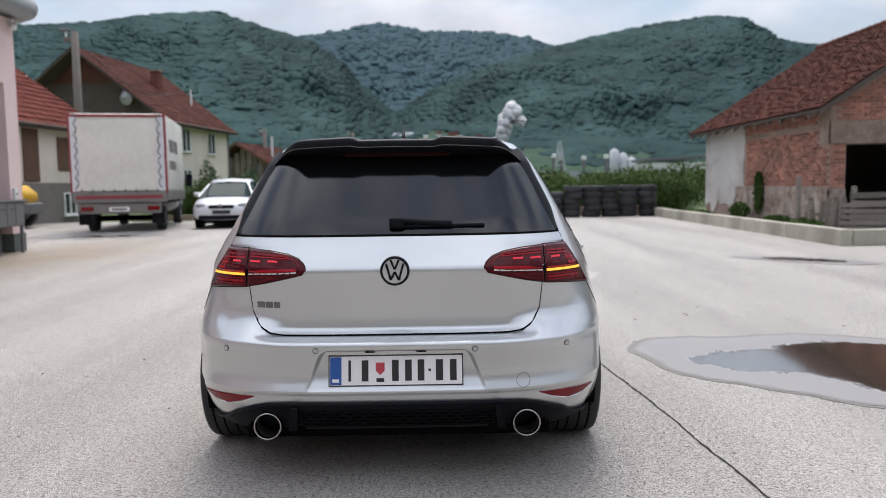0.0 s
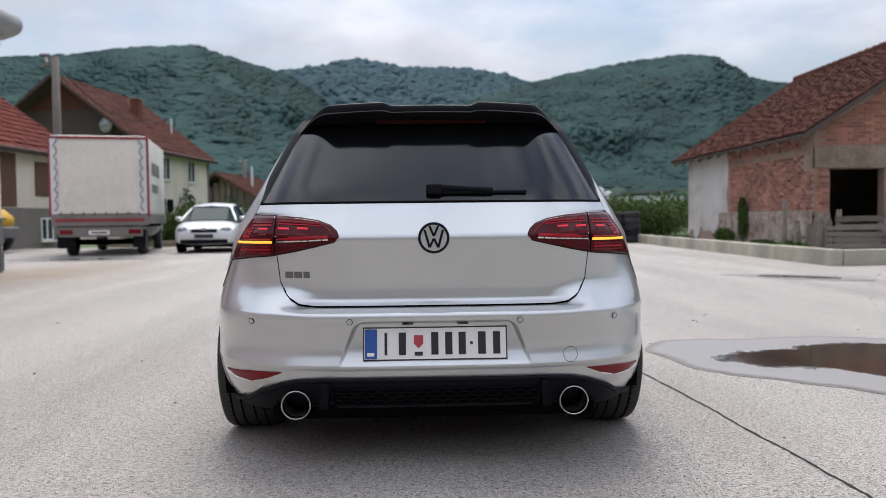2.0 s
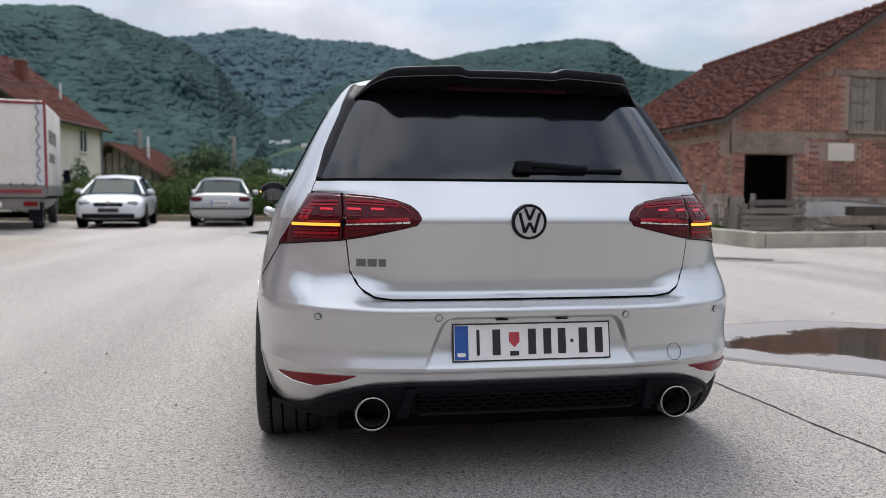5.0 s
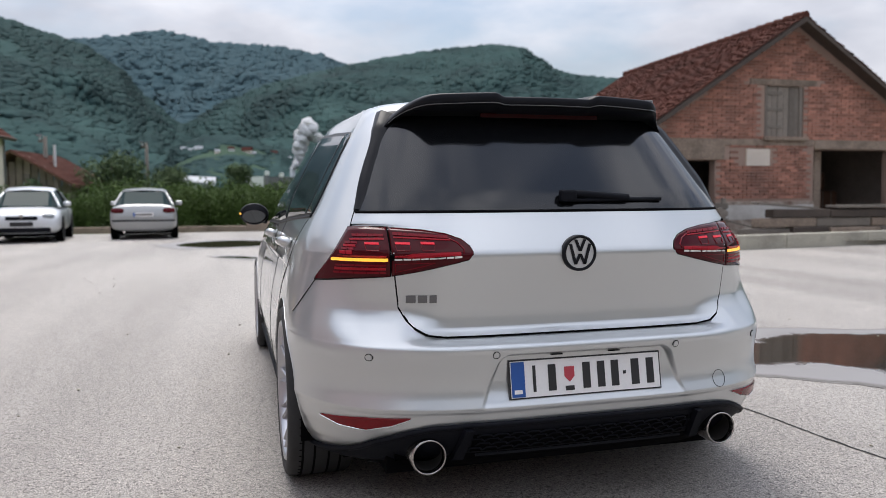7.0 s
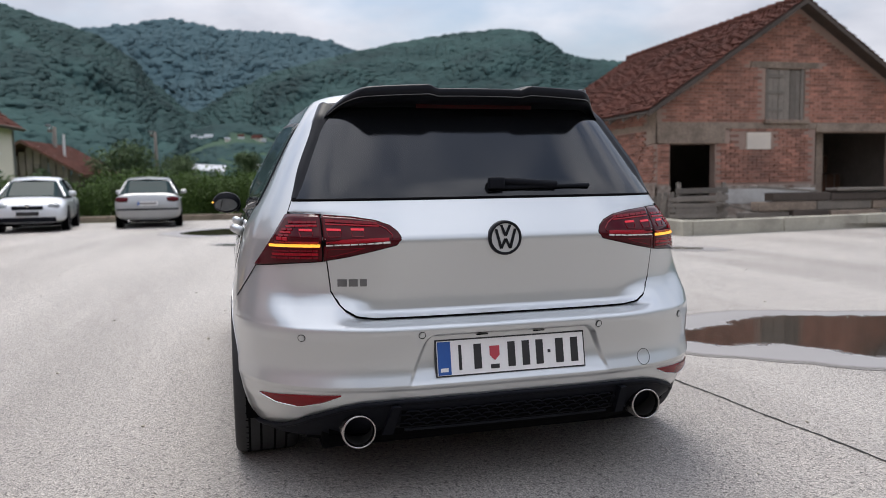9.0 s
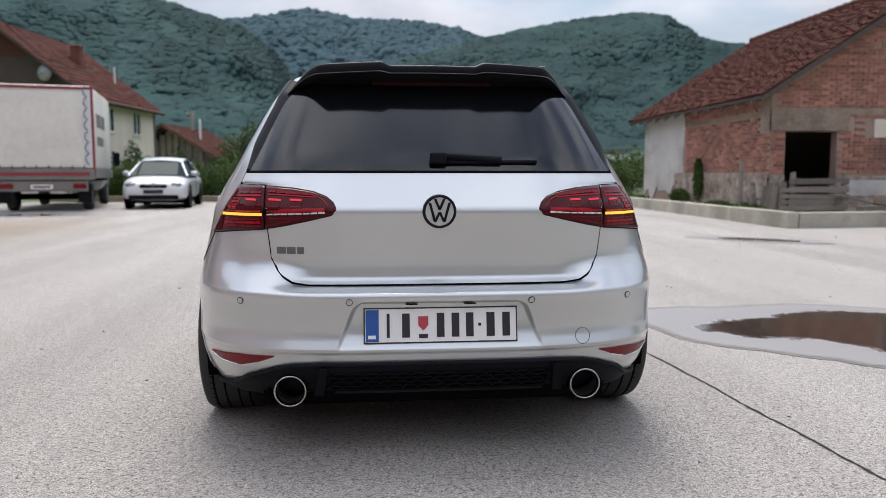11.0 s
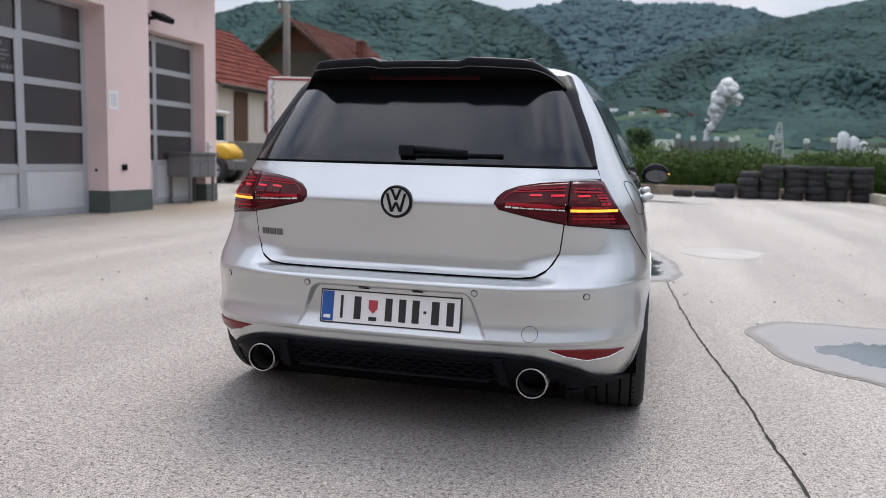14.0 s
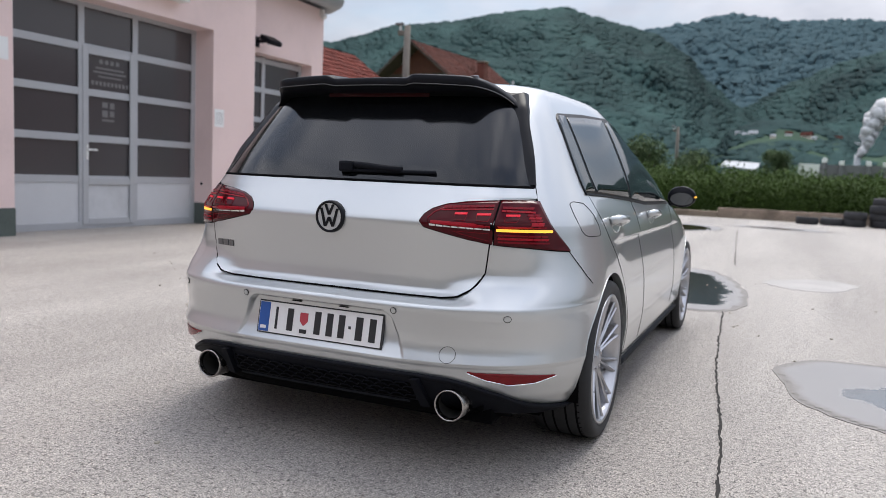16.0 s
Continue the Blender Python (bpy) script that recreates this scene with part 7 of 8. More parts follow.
        part("headlight" if not back_view else "tail_light", loft([(lamp_y - 0.24, 0.10, z0 + 0.02, z1 + 0.03), (lamp_y - 0.06, 0.155, z0, z1), (lamp_y, 0.12, z0 + 0.02, z1 - 0.03)] if not back_view else [(lamp_y - 0.015, 0.15, z0, z1), (lamp_y + 0.03, 0.17, z0 - 0.01, z1), (lamp_y + 0.22, 0.12, z0, z1)], 20, 3.0), HEADLAMP if not back_view else OLD_LAMP, car, "clear headlight" if not back_view else "red tail light", True).location = (s * (0.60 if not back_view else 0.655), 0, 0)
    e = L / 2 if not back_view else -L / 2
    if not back_view:
        part("grille", boxes((-0.36, 0.36, e - 0.10, e + 0.014, 0.585, 0.685), bevel=0.02), BLACK_PLASTIC, car, "black ribbed grille")
        part("grille_emblem", rod((0, e - 0.02, 0.69), (0, e + 0.02, 0.69), 0.045), CHROME, car)
        part("lower_grille", boxes((-0.66, 0.66, e - 0.12, e + 0.008, 0.27, 0.40), bevel=0.02), BLACK_PLASTIC, car)
        for s in (-1, 1):
            part("fog_lamp", boxes((s * 0.60 - 0.07, s * 0.60 + 0.07, e - 0.16, e - 0.02, 0.36, 0.45), bevel=0.02), RIM, car)
        part("number_plate", boxes((-0.26, 0.26, e + 0.004, e + 0.02, 0.43, 0.54), bevel=0.004), PLATE_BLACK, car, "dark blank number plate")
    else:
        part("number_plate", boxes((-0.26, 0.26, e - 0.012, e + 0.02, 0.63, 0.74), bevel=0.004), PLATE_WHITE, car, "white number plate")
        part("plate_bar", boxes((-0.20, 0.22, e - 0.015, e - 0.005, 0.66, 0.71)), TRUCK_GREY, car)
        part("plate_band", boxes((-0.26, -0.215, e - 0.016, e - 0.005, 0.63, 0.74)), PLATE_BLUE, car)
        part("bumper_line", boxes((-0.80, 0.80, e - 0.015, e + 0.10, 0.50, 0.545), bevel=0.015), BLACK_PLASTIC, car)
        part("boot_seam", tube([(-0.62, e + 0.03, 0.60), (0.62, e + 0.03, 0.60)], 0.006, 5), DARK_VOID, car)
        part("exhaust", rod((-0.5, e - 0.02, 0.22), (-0.5, e + 0.2, 0.22), 0.035), CHROME, car)
    part("underside", boxes((-0.74, 0.74, -2.0, 2.0, 0.16, 0.24)), DARK_VOID, car)
    w = plain_wheel(0.315, 0.21)
    w.parent = car
    for k, (y, s) in enumerate(((-1.32, 1), (-1.32, -1), (1.33, 1), (1.33, -1))):
        bm = lathe([(0.36, -0.14), (0.36, 0.03), (0.0, 0.03)], 32, Matrix.Translation((s * (W - 0.02), y, 0.32)) @ Matrix.Diagonal((s, 1, 1, 1)))
        part("wheel_arch", bm, DARK_VOID, car)
        mm = Matrix.Translation((s * (W - 0.09), y, 0.315)) @ pose(0, 0, 0, 13 * k, 0, 0 if s > 0 else 180)
        if k:
            copy_thing(w, mm).parent = car
        else:
            w.matrix_local = mm
    car.matrix_world = m
    return car


parked_car("liftback", "silver-white liftback parked facing the camera", PAINT_WHITE, pose(-6.80, 21.4, 0, 0, 0, 187), False)
parked_car("saloon", "old silver saloon parked with its back to the yard", PAINT_OLD, pose(-3.92, 22.3, 0, 0, 0, 5), True)


def truck():
    t = thing("covered_truck", "small box truck with off-white tarpaulin and red edge strips", "truck")
    y0, y1, w, zb, zt = 0.0, 4.4, 1.22, 1.02, 3.26
    part("tarpaulin", boxes((-w, w, y0, y1, zb + 0.1, zt), bevel=0.05), TARP, t, "slack off-white tarpaulin", True)
    bm = bmesh.new()
    bmesh.ops.create_grid(bm, x_segments=40, y_segments=34, size=0.5)
    for v in bm.verts:
        x, z = v.co.x * 2 * (w - 0.16), (v.co.y + 0.5)
        sag = 0.022 * noise.noise(Vector((x * 1.3, z * 2.2, 3))) + 0.012 * noise.noise(Vector((x * 4, z * 6, 1)))
        v.co = Vector((x, y0 - 0.03 + sag, zb + 0.14 + z * (zt - zb - 0.30)))
    part("rear_curtain", bm, TARP, t, "creased off-white rear curtain", True)
    for s in (-1, 1):
        part("corner_strip", boxes((s * w - 0.035, s * w + 0.035, y0 - 0.02, y0 + 0.10, zb + 0.05, zt), bevel=0.008), TARP_RED, t, "red corner strip")
        lace = [(s * (w - 0.10 - 0.09 * abs(math.sin(k * math.pi / 8))), y0 - 0.05, zb + 0.2 + k * 0.0365) for k in range(57)]
        part("edge_band", boxes((s * (w - 0.12) - 0.10, s * (w - 0.12) + 0.10, y0 - 0.035, y0 + 0.01, zb + 0.12, zt - 0.10), bevel=0.004), PAINT_WHITE, t, "pale laced edge band")
        part("lacing", tube(lace, 0.013, 6), STEEL_GREY, t, "zigzag grey lacing cord")
        part("side_rail", boxes((s * w - 0.03, s * w + 0.03, y0 + 0.1, y1, zb - 0.16, zb + 0.10), bevel=0.01), TRUCK_GREY, t)
        part("side_strip", boxes((s * (w + 0.004) - 0.004, s * (w + 0.004) + 0.004, y0 + 0.22, y0 + 0.30, zb + 0.12, zt - 0.1)), TARP_RED, t)
        place = lambda u, v, d: (s * (w + 0.004 + d), u, v)
        bars(t, "side_lettering", [(y0 + 0.9, y0 + 1.9, 2.25, 2.62), (y0 + 2.05, y0 + 2.9, 2.25, 2.62), (y0 + 0.9, y0 + 2.4, 1.75, 2.0)], place, TRUCK_GREY)
        part("tail_light", boxes((s * 0.86 - 0.16, s * 0.86 + 0.16, y0 - 0.03, y0 + 0.05, 0.60, 0.72), bevel=0.015), REFLECTOR_RED, t, "red tail light")
        part("mudguard", boxes((s * 0.95 - 0.16, s * 0.95 + 0.16, y0 + 0.12, y0 + 0.15, 0.22, 0.62)), BLACK_PLASTIC, t)
    part("top_strip", boxes((-w, w, y0 - 0.03, y0 + 0.05, zt - 0.10, zt - 0.03), bevel=0.008), TARP_RED, t, "red top strip")
    part("drop_side", boxes((-w, w, y0 - 0.04, y0 + 0.02, zb - 0.20, zb + 0.10), bevel=0.012), TRUCK_GREY, t, "grey tailboard")
    part("tailboard_strip", boxes((-w + 0.1, w - 0.1, y0 - 0.055, y0 - 0.03, zb - 0.09, zb + 0.0), bevel=0.004), TARP_RED, t, "red and white warning strip")
    for k in range(8):
        x = -w + 0.25 + k * 0.28
        part("tie_hook", boxes((x - 0.02, x + 0.02, y0 - 0.065, y0 - 0.03, zb + 0.10, zb + 0.17), bevel=0.006), STEEL_GREY, t)
    part("rear_panel", boxes((-1.06, 1.06, y0 + 0.0, y0 + 0.06, 0.52, 0.80), bevel=0.012), TRUCK_GREY, t)
    part("number_plate", boxes((-0.30, 0.22, y0 - 0.02, y0 + 0.0, 0.58, 0.70)), PLATE_WHITE, t)
    part("plate_bar", boxes((-0.24, 0.16, y0 - 0.024, y0 - 0.018, 0.61, 0.67)), TRUCK_GREY, t)
    part("chassis", boxes((-0.45, -0.35, y0 + 0.06, 6.2, 0.55, 0.75), (0.35, 0.45, y0 + 0.06, 6.2, 0.55, 0.75), (-1.1, 1.1, y0 + 0.1, y1, 0.78, zb - 0.1)), DARK_VOID, t)
    part("axle", rod((-0.9, 1.1, 0.36), (0.9, 1.1, 0.36), 0.08), DARK_VOID, t)
    cab = loft([(4.45, 1.00, 0.45, 2.2), (4.6, 1.02, 0.42, 2.3), (5.4, 1.02, 0.42, 2.28), (5.9, 1.00, 0.42, 1.75), (6.4, 0.95, 0.42, 1.35), (6.6, 0.85, 0.5, 1.1)], 28, 5)
    part("cab", cab, PAINT_WHITE, t, "white cab", True)
    for s in (-1, 1):
        part("cab_window", boxes((s * 1.015 - 0.01, s * 1.015 + 0.01, 4.75, 5.5, 1.40, 2.02), bevel=0.006), CAR_GLASS, t)
        part("cab_mirror", boxes((s * 1.28 - 0.1, s * 1.28 + 0.1, 5.55, 5.65, 1.25, 1.68), bevel=0.03), BLACK_PLASTIC, t)
        part("mirror_arm", rod((s * 1.02, 5.6, 1.5), (s * 1.2, 5.6, 1.5), 0.02), BLACK_PLASTIC, t)
    w_ = plain_wheel(0.35, 0.24)
    w_.parent = t
    for k, (x, y, s) in enumerate(((0.92, 1.1, 1), (-0.92, 1.1, -1), (0.88, 5.3, 1), (-0.88, 5.3, -1))):
        mm = Matrix.Translation((x, y, 0.35)) @ pose(0, 0, 0, 20 * k, 0, 0 if s > 0 else 180)
        if k:
            copy_thing(w_, mm).parent = t
        else:
            w_.matrix_local = mm
    t.matrix_world = pose(-8.95, 18.0, 0, 0, 0, 13.5)


truck()


def yellow_loader():
    t = thing("wheel_loader", "small yellow machine with a white cab", "machine")
    part("bonnet", loft([(-0.6, 0.45, 0.85, 1.28), (0.0, 0.52, 0.75, 1.38), (0.9, 0.62, 0.75, 1.36), (1.15, 0.52, 0.80, 1.14)], 24, 4), YELLOW, t, "rounded yellow bonnet", True)
    part("chassis", boxes((-0.55, 0.55, -2.2, 1.3, 0.45, 0.80), bevel=0.05), STEEL_GREY, t)
    for x in (-0.55, 0.55):
        for y in (-1.0, 0.50):
            part("cab_post", boxes((x - 0.05, x + 0.05, y - 0.05, y + 0.05, 0.8, 2.35)), WHITE_FRAME, t)
    part("cab_roof", boxes((-0.66, 0.66, -1.12, 0.62, 2.35, 2.47), bevel=0.03), WHITE_FRAME, t)
    part("cab_door", boxes((-0.60, 0.60, -1.05, 0.54, 0.8, 1.45), bevel=0.03), WHITE_FRAME, t)
    part("cab_glass", boxes((-0.575, 0.575, -0.96, 0.46, 1.45, 2.3)), CAR_GLASS, t)
    w_ = plain_wheel(0.46, 0.32)
    w_.parent = t
    for k, (x, y, s) in enumerate(((0.66, 0.6, 1), (-0.66, 0.6, -1), (0.66, -1.3, 1), (-0.66, -1.3, -1))):
        mm = Matrix.Translation((x, y, 0.46)) @ pose(0, 0, 0, 0, 0, 0 if s > 0 else 180)
        if k:
            copy_thing(w_, mm).parent = t
        else:
            w_.matrix_local = mm
    t.matrix_world = pose(-14.22, 20.8, 0, 0, 0, -82)


yellow_loader()


# ---------------------------------------------------------------- stacked tyres
def tyre_stacks():
    one = bmesh.new()
    lathe([(0.19, -0.10), (0.23, -0.115), (0.29, -0.115), (0.315, -0.085), (0.322, 0.0), (0.315, 0.085), (0.29, 0.115), (0.23, 0.115), (0.19, 0.10), (0.205, 0.0), (0.19, -0.10)], 28, Matrix.Rotation(math.pi / 2, 4, "Y"), one)
    me = bpy.data.meshes.new("old_tyre")
    one.to_mesh(me)
    one.free()
    me.materials.append(RUBBER_OLD)
    me.polygons.foreach_set("use_smooth", [True] * len(me.polygons))
    rng = random.Random(9)
    heights = [1, 1, 2, 4, 5, 5, 5, 5, 5]
    for k, n in enumerate(heights):
        x, y = 7.05 - 0.665 * (len(heights) - 1 - k), 23.95 - 0.05 * (len(heights) - 1 - k)
        for j in range(n):
            o = new("old_tyre", me)
            o.matrix_world = pose(x + rng.uniform(-0.06, 0.06), y + rng.uniform(-0.07, 0.07), 0.112 + 0.215 * j, rng.uniform(-2.5, 2.5), rng.uniform(-2.5, 2.5), rng.uniform(0, 360))
            tagged(o, "worn black car tyre lying in a stack", "tyre", "tyre stacks by the hedge")


tyre_stacks()


# ---------------------------------------------------------------- hedge, bushes and trees
def leaves(name, spots, per, size, material, seed, label, category, parent=None):
    """Leaf clumps: spots of (x, y, z, rx, ry, rz) filled with small turned leaf blades."""
    rng, vs = np.random.default_rng(seed), []
    for x, y, z, rx, ry, rz in spots:
        p = rng.normal(size=(per, 3))
        p /= np.linalg.norm(p, axis=1)[:, None]
        p = p * (rng.random((per, 1)) ** 0.35) * (rx, ry, rz) + (x, y, z)
        u = rng.normal(size=(per, 3))
        u /= np.linalg.norm(u, axis=1)[:, None]
        v = np.cross(u, rng.normal(size=(per, 3)))
        v /= np.linalg.norm(v, axis=1)[:, None]
        s = size * rng.uniform(0.6, 1.3, (per, 1))
        vs.append(np.stack([p - u * s, p + v * s * 0.45, p + u * s, p - v * s * 0.45], 1).reshape(-1, 3))
    vs = np.concatenate(vs)
    me = bpy.data.meshes.new(name)
    me.from_pydata(vs.tolist(), [], np.arange(len(vs)).reshape(-1, 4).tolist())
    me.materials.append(material)
    ob = new(name, me)
    if parent:
        ob.parent = parent
        return ob
    return tagged(ob, label, category, kind="stuff")


def hedges():
    rng = random.Random(4)
    spots = []
    for k in range(190):
        x = -11.5 + 21.0 * k / 190 + rng.uniform(-0.1, 0.1)
        y = 26.6 - 0.04 * x + rng.uniform(-0.2, 1.4)
        h = 0.62 + 0.18 * noise.noise(Vector((x * 0.5, 0, 2))) + 0.14 * rng.random()
        spots.append((x, y, h, 0.55, 0.6, h + 0.12))
    leaves("hedge", spots, 620, 0.052, LEAF, 1, "thick green hedge along the far side of the yard", "hedge")
    spots = []
    for k in range(150):
        x = -7.5 + 40 * k / 150 + rng.uniform(-0.4, 0.4)
        y = 33 + rng.uniform(0, 9)
        h = 0.8 + 0.3 * noise.noise(Vector((x * 0.2, y * 0.2, 5))) + 0.3 * rng.random()
        spots.append((x, y, h, 1.3, 1.2, h))
    leaves("bushes", spots, 420, 0.095, LEAF, 2, "overgrown bushes behind the hedge", "bushes")
    spots = []
    for k in range(90):
        x = -20 + 90 * k / 90 + rng.uniform(-1, 1)
        y = 75 + rng.uniform(0, 60)
        r = rng.uniform(0.9, 1.7)
        spots.append((x, y, r * 0.8, r * 1.3, r * 1.2, r))
    leaves("far_bushes", spots, 220, 0.30, LEAF_DARK, 3, "dark bushes and low trees in the valley", "bushes")
    leaves("garden_shrub", [(-11.6, 41.5, 1.1, 0.9, 0.6, 1.1), (-11.9, 42.3, 1.5, 0.6, 0.5, 0.9), (-8.4, 26.3, 0.6, 0.9, 0.6, 0.6), (-13.8, 40.6, 1.6, 0.5, 0.5, 1.3)], 420, 0.11, LEAF_DARK, 4, "dark shrubs in front of the cream house", "shrub")
    leaves("weeds", [(8.92, 18.9, 0.75, 0.10, 0.28, 0.55), (8.95, 19.0, 1.15, 0.08, 0.2, 0.3), (8.6, 19.4, 0.32, 0.3, 0.4, 0.24), (8.2, 14.4, 0.2, 0.3, 0.6, 0.12), (8.5, 16.6, 0.18, 0.3, 0.6, 0.12), (8.0, 21.5, 0.18, 0.3, 1.2, 0.12), (-9.6, 27.2, 0.35, 1.3, 0.6, 0.25), (12.0, 13.2, 0.25, 1.0, 0.3, 0.15)], 480, 0.06, LEAF, 5, "weeds growing along the barn wall", "weeds")


hedges()


def tree(x, y, high, spread, seed, label):
    t = thing("tree", label, "tree", pose(x, y, 0))
    rng = random.Random(seed)
    part("trunk", tube([(0, 0, -0.1), (0.05, 0.02, high * 0.3), (-0.04, 0.05, high * 0.55), (0.02, 0, high * 0.85)], 0.05 * high * 0.4, 8), POLE_WOOD, t, "", True)
    spots = []
    for k in range(26):
        a, f = rng.uniform(0, math.tau), rng.random()
        z = high * (0.32 + 0.66 * f)
        r = spread * (1 - 0.55 * f) * rng.uniform(0.2, 0.9)
        spots.append((r * math.cos(a), r * math.sin(a), z, spread * 0.36, spread * 0.36, spread * 0.30))
        if k < 8:
            part("limb", tube([(0, 0, z * 0.6), (r * 0.5 * math.cos(a), r * 0.5 * math.sin(a), z * 0.82), (r * math.cos(a), r * math.sin(a), z)], 0.03 + 0.012 * high * 0.2, 6), POLE_WOOD, t)
    leaves("crown", spots, 190, 0.030 * high, TREE_LEAF, seed, "", "", t)
    return t


for k, (x, y, h, s) in enumerate(((-10.4, 58, 4.5, 3.0), (-6.8, 64, 3.5, 2.4), (-1.6, 100, 5.4, 2.6), (44.0, 90, 4.5, 2.8))):
    tree(x, y, h, s, 50 + k, "leafy green tree rising behind the hedge")


# ---------------------------------------------------------------- clutter round the barn
def picket_panel(m, n, wide, high, rails, label):
    t = thing("plank_fence", label, "fence", m)
    for k in range(n):
        z = 0.08 + (high - 0.1) * k / n
        part("board", boxes((0, wide, -0.012, 0.012, z, z + (high - 0.1) / n * 0.72), bevel=0.004), OLD_WOOD, t).rotation_euler = (0, radians(random.uniform(-1.0, 1.0)), 0)
    for x in rails:
        part("post", boxes((x - 0.05, x + 0.05, 0.012, 0.09, 0, high + 0.08), bevel=0.008), OLD_WOOD, t)
    return t


picket_panel(pose(8.75, 14.0, 0.10, 0, 0, -12), 4, 1.35, 0.62, (0.1, 1.25), "gappy grey plank fence in front of the barn door")
picket_panel(pose(9.3, 14.6, 0.10, 0, 0, -5), 4, 1.4, 0.85, (0.1, 1.3), "gappy grey plank fence at the barn opening")
g = thing("picket_fence", "leaning grey picket boards beside the barn", "fence")
for k in range(6):
    part("picket", boxes((-0.05, 0.05, -0.012, 0.012, 0, 0.62 + 0.08 * (k % 2)), bevel=0.004), OLD_WOOD, g).matrix_local = pose(8.25 + 0.10 * k, 14.35 - 0.05 * k, 0.10, random.uniform(-6, 6), random.uniform(-8, 8), -20)
part("rail", rod((8.2, 14.42, 0.42), (8.8, 14.12, 0.42), 0.03), OLD_WOOD, g)
p = thing("fence_post", "tall weathered fence post by the kerb wall", "post")
part("shaft", boxes((8.05, 8.14, 14.5, 14.59, 0.08, 1.28), bevel=0.01), OLD_WOOD, p)


def log_wall():
    rng = random.Random(8)
    t = thing("timber_stack", "stack of weathered grey beams and boards behind the kerb wall", "timber")
    for row, (z, h) in enumerate(((0.10, 0.24), (0.34, 0.22), (0.56, 0.20))):
        x = 10.1 + 0.35 * row
        while x < 15.2 - 0.5 * row:
            w = rng.uniform(0.9, 2.3)
            y = rng.uniform(-0.06, 0.06)
            part("beam", boxes((x, x + w - 0.03, 12.9 + y, 13.22 + y, z, z + h * rng.uniform(0.85, 1.0)), bevel=0.02), (OLD_WOOD, VERGE, OLD_WOOD, RAW_CONCRETE)[rng.randrange(4)], t)
            x += w
    part("board", boxes((12.5, 15.3, 12.86, 13.24, 0.78, 0.85), bevel=0.012), OLD_WOOD, t)
    part("board", boxes((-0.9, 0.9, -0.12, 0.12, 0, 0.05), bevel=0.01), OLD_WOOD, t).matrix_local = pose(11.2, 13.05, 0.82, 2, 4, 5)
    r = thing("rubble_heap", "heap of broken bricks and pale sacks", "rubble")
    for k in range(26):
        b = part("rubble", boxes((-0.14, 0.14, -0.09, 0.09, -0.06, 0.06), bevel=0.02), (BRICK, MORTAR, PLASTER)[k % 3], r)
        b.matrix_local = pose(rng.uniform(15.0, 17.4), rng.uniform(13.4, 14.4), 0.16 + rng.uniform(0, 0.45), *[rng.uniform(0, 90) for _ in range(3)])
    s = thing("sack", "crumpled pale plastic sack on the wall", "sack")
    part("bag", loft([(-0.3, 0.08, 0.10, 0.3), (-0.1, 0.26, 0.08, 0.55), (0.15, 0.28, 0.08, 0.62), (0.35, 0.1, 0.1, 0.35)], 14, 2.2), TARP, s, smooth=True)
    s.matrix_world = pose(15.1, 12.6, 0.02)
    for x, y, a in ((15.9, 13.0, 20), (16.5, 13.2, -35), (10.6, 13.7, 10)):
        part("plank", boxes((-0.8, 0.8, -0.09, 0.09, 0, 0.04), bevel=0.008), OLD_WOOD, r).matrix_local = pose(x, y, 0.35, 10, 12, a)
    h = thing("black_hose", "black hose hanging over the kerb wall", "hose")
    part("pipe", tube([(14.15, 13.0, 0.98), (14.3, 12.6, 0.90), (14.45, 12.2, 0.55), (14.55, 11.62, 0.42), (14.6, 11.50, 0.25), (14.6, 11.42, 0.05)], 0.045, 8), CABLE, h, smooth=True)


log_wall()


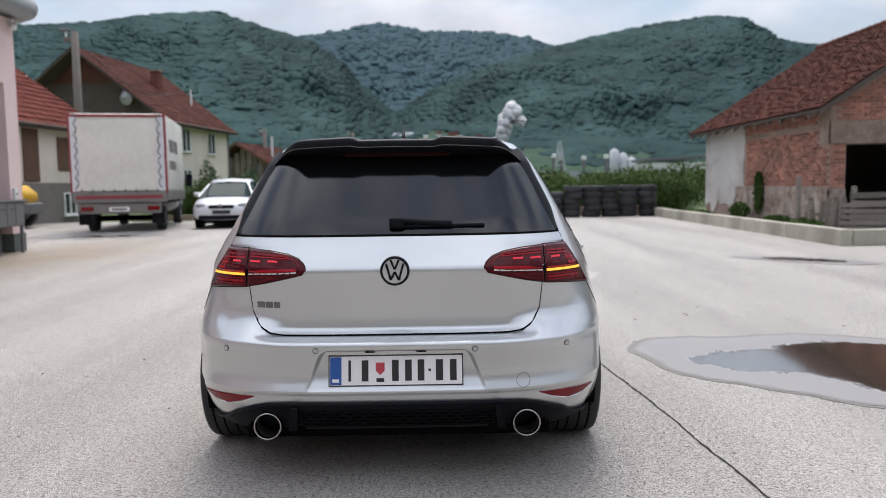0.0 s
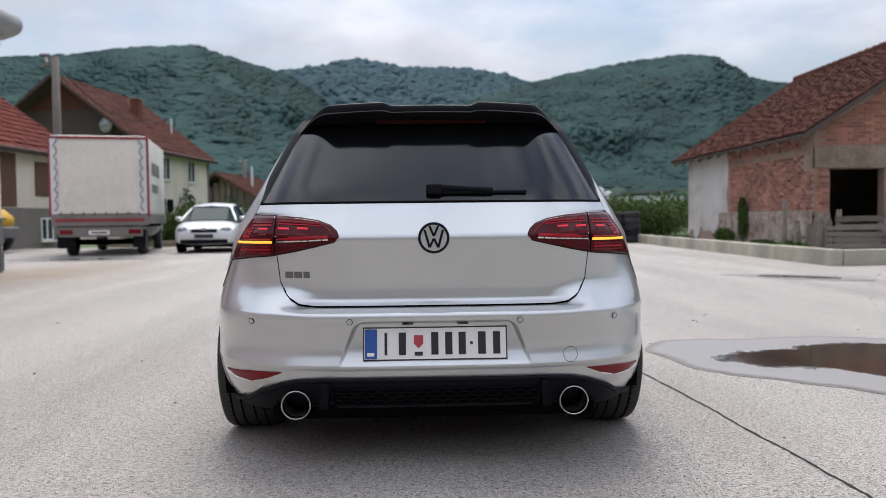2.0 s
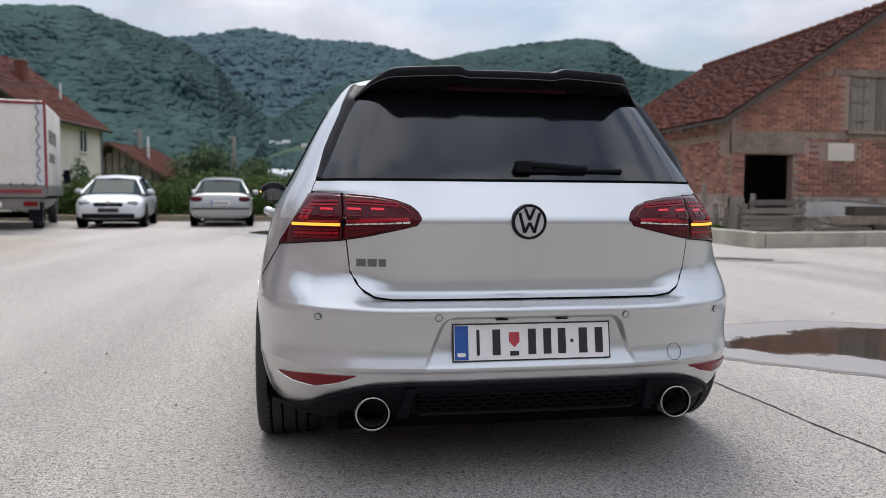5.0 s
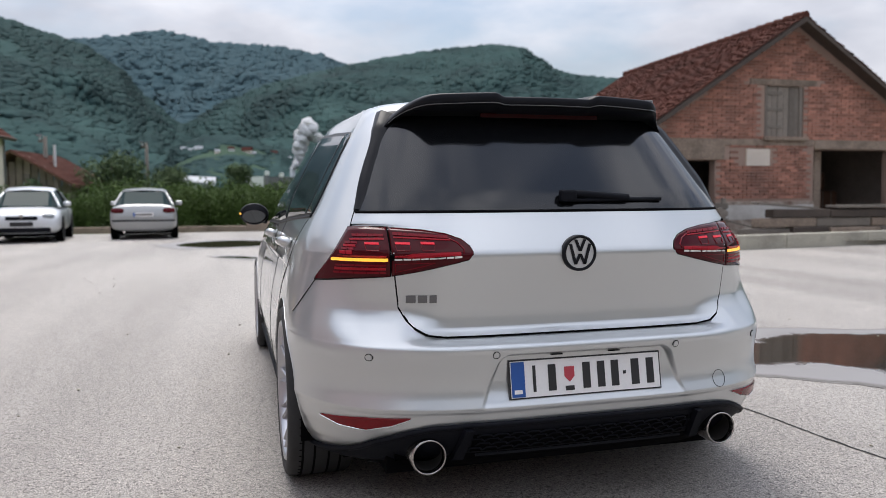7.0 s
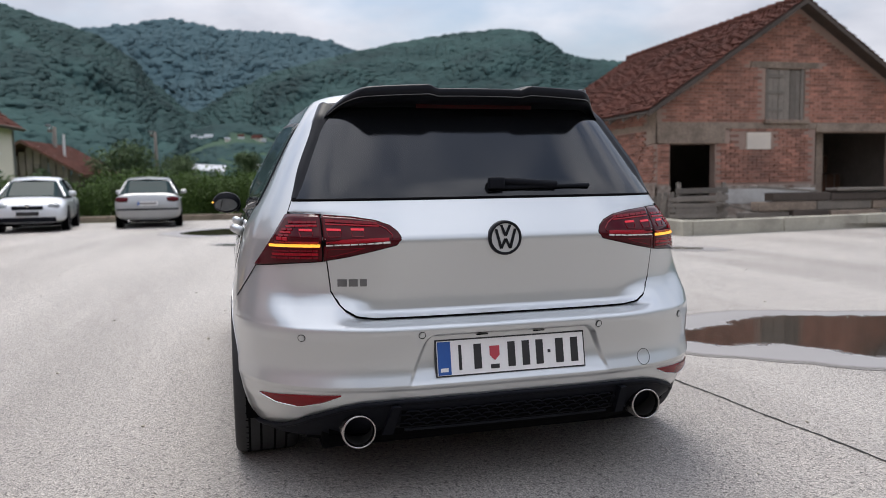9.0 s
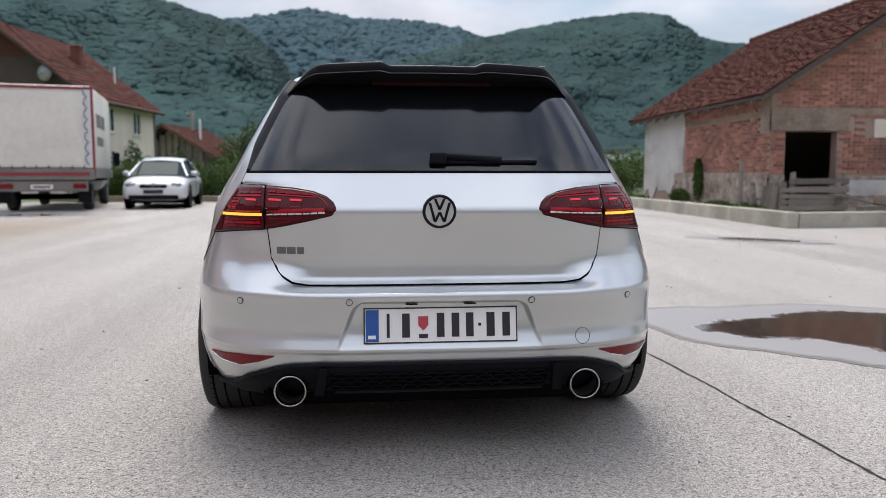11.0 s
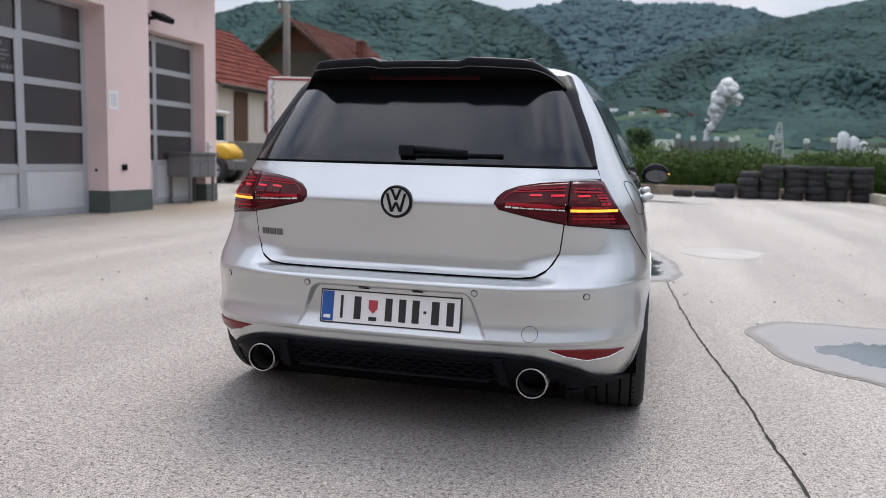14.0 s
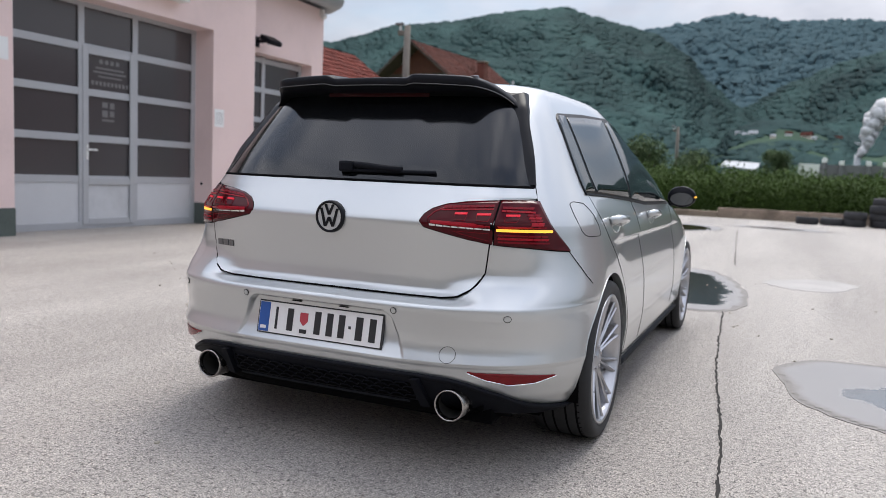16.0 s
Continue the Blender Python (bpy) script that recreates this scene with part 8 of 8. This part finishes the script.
# ---------------------------------------------------------------- factory, steam and village far off
def factory():
    t = thing("factory", "pale factory halls with roof vents far across the valley", "factory")
    part("hall", boxes((6.2, 26, 306, 330, 0, 10.6)), STEEL_GREY, t)
    part("hall", boxes((24, 60, 310, 340, 0, 6.0)), FACTORY, t)
    part("long_roof", boxes((-0.5, 6.2, 296, 300, 0, 10.4)), WHITE_FRAME, t)
    for x, z in ((7.8, 11), (13.3, 10.2), (21.8, 10.2), (27, 10), (29, 10.5), (41, 11), (44, 10.5), (53, 10), (62, 10.5)):
        v = part("roof_vent", rod((x, 305, 5), (x, 305, z + 0.3), 0.8), STEEL_GREY, t)
        part("vent_hood", boxes((x - 0.85, x + 0.85, 304.2, 305.8, z + 0.2, z + 1.8), bevel=0.2), WHITE_FRAME, v)
    tw = thing("lattice_tower", "pale pointed tower on the factory", "tower")
    for s in (-1, 1):
        part("leg", rod((42.7 + 1.9 * s, 300, 6), (42.7 + 0.3 * s, 300, 17.6), 0.35), FACTORY, tw)
    for k in range(5):
        part("brace", rod((42.7 - 1.6 + 0.3 * k, 300, 8 + 2 * k), (42.7 + 1.6 - 0.3 * k, 300, 8.4 + 2 * k), 0.25), FACTORY, tw)
    part("cabin", boxes((41.5, 43.9, 299, 301, 11, 13.4), bevel=0.2), FACTORY, tw)
    for k, x in enumerate((53.6, 56.4, 59.2)):
        s = thing("silo", "pale round storage silo", "silo", group="factory silos")
        part("shell", rod((x, 250, 0), (x, 250, 11.4 - 1.4 * k), 1.5), FACTORY, s, smooth=True)
        part("dome", rod((x, 250, 11.4 - 1.4 * k), (x, 250, 12.3 - 1.4 * k), 1.5, 0.4), FACTORY, s)
    wh = thing("white_hall", "long low white building beyond the hedge", "building")
    part("wall", boxes((31.4, 41.0, 120, 128, 0, 4.2)), WHITE_FRAME, wh)
    part("roof", slab((31.0, 119.6, 4.9), (41.6, 119.6, 5.3), (41.6, 129, 5.3), (31.0, 129, 4.9), 0.4), STEEL_GREY, wh)
    for k in range(6):
        part("window", boxes((32.3 + 1.45 * k, 33.2 + 1.45 * k, 119.94, 120.02, 1.6, 3.2)), PANE, wh)
    lh = thing("white_hall", "low pale hall roof between the trees", "building")
    part("wall", boxes((-12.6, -7.0, 150, 160, 0, 4.2)), FACTORY, lh)
    part("roof", slab((-12.8, 149, 5.0), (-6.4, 149, 4.4), (-6.4, 158, 5.9), (-12.8, 158, 6.2), 0.3), FACTORY, lh)


factory()


def steam_plume():
    rng = random.Random(6)
    ico = bmesh.new()
    bmesh.ops.create_icosphere(ico, subdivisions=2, radius=1.0)
    ico.verts.index_update()
    bv, bf = [v.co.copy() for v in ico.verts], [tuple(v.index for v in f.verts) for f in ico.faces]
    ico.free()
    vs, fs = [], []
    for k in range(150):
        f = rng.random()
        side = k % 5 == 0
        r = (1.1 + 1.6 * f) * rng.uniform(0.6, 1.15) * (0.45 if side else 1.0)
        bend = 7.0 * f + 1.2 * math.sin(7 * f)
        x = 20.5 + (bend if not side else 7 + 6.0 * f) + rng.gauss(0, 0.42) * (0.5 + 3.0 * f)
        z = 15.8 + (19.0 * f if not side else 12.5 + 2.5 * f) + rng.gauss(0, 0.42) * (0.5 + 2.6 * f)
        y, o, i = 350 + rng.uniform(-3, 3), rng.uniform(0, 90), len(vs)
        for v in bv:
            q = 1 + 0.32 * noise.noise(v * 1.6 + Vector((o, 0, o))) + 0.15 * noise.noise(v * 4 + Vector((0, o, 0)))
            vs.append((x + v.x * r * q, y + v.y * r * q, z + v.z * r * q))
        fs += [tuple(i + n for n in g) for g in bf]
    me = bpy.data.meshes.new("steam_plume")
    me.from_pydata(vs, [], fs)
    me.materials.append(STEAM)
    me.polygons.foreach_set("use_smooth", [True] * len(me.polygons))
    return tagged(new("steam_plume", me), "white steam rising from the factory chimney", "steam", kind="stuff")


steam_plume()
ch = thing("factory_chimney", "short pale factory chimney under the steam", "chimney")
part("stack", rod((20.5, 350, 0), (20.5, 350, 15.5), 1.4, 1.1), FACTORY, ch, smooth=True)


def village():
    rng = random.Random(3)
    def stand(az, el, table, near, far, seed):
        """The place on a slope that shows at an elevation."""
        s, c = math.sin(radians(az)), math.cos(radians(az))
        top = far * math.tan(radians(along_table(table, az))) + 1.1
        for k in range(5, 100):
            d = near + (far - near) * k / 100
            z = slope_height(s, c, d, k / 100, top, 0.0, seed)
            if z > 1 + d * math.tan(radians(el)):
                break
        return s * d, c * d, z
    for k, (az, el, size) in enumerate(((-4.15, 3.62, 0.60), (-3.75, 3.58, 0.45), (-3.23, 3.64, 0.66), (-1.95, 3.52, 0.40), (-0.98, 3.70, 0.50), (0.15, 3.50, 0.80), (0.60, 3.42, 0.42), (2.07, 3.42, 0.55), (3.1, 3.05, 0.5), (-27.6, 7.6, 0.5), (-26.9, 7.3, 0.5), (-29.2, 7.0, 0.5))):
        p = stand(az, el, MEADOW_LINE, 330, 470, 21.0) if az > -10 else stand(az, el, LEFT_LINE, 330, 850, 7.0)
        h = thing("village_house", "small white village house with a red roof on the slope" if k in (4, 5, 7, 10) else "small white village house with a grey roof on the slope", "house", pose(*p, 0, 0, rng.uniform(-25, 25)) @ Matrix.Scale(0.62 * size, 4), "village houses")
        part("wall", boxes((-5.4, 5.4, -2.6, 2.6, -6.0, 2.6)), CREAM if k % 2 else WHITE_FRAME, h)
        red = CLAY_BROWN if k in (4, 5, 7, 10) else FACTORY
        for q in (-1, 1):
            part("roof", slab((-6.0, q * 3.2, 2.3), (6.0, q * 3.2, 2.3), (6.0, 0, 6.2), (-6.0, 0, 6.2), 0.25), red, h)
        for x in (-1.8, 1.8):
            part("window", boxes((x - 0.5, x + 0.5, -2.64, -2.6, 0.8, 2.2)), PANE, h)


village()
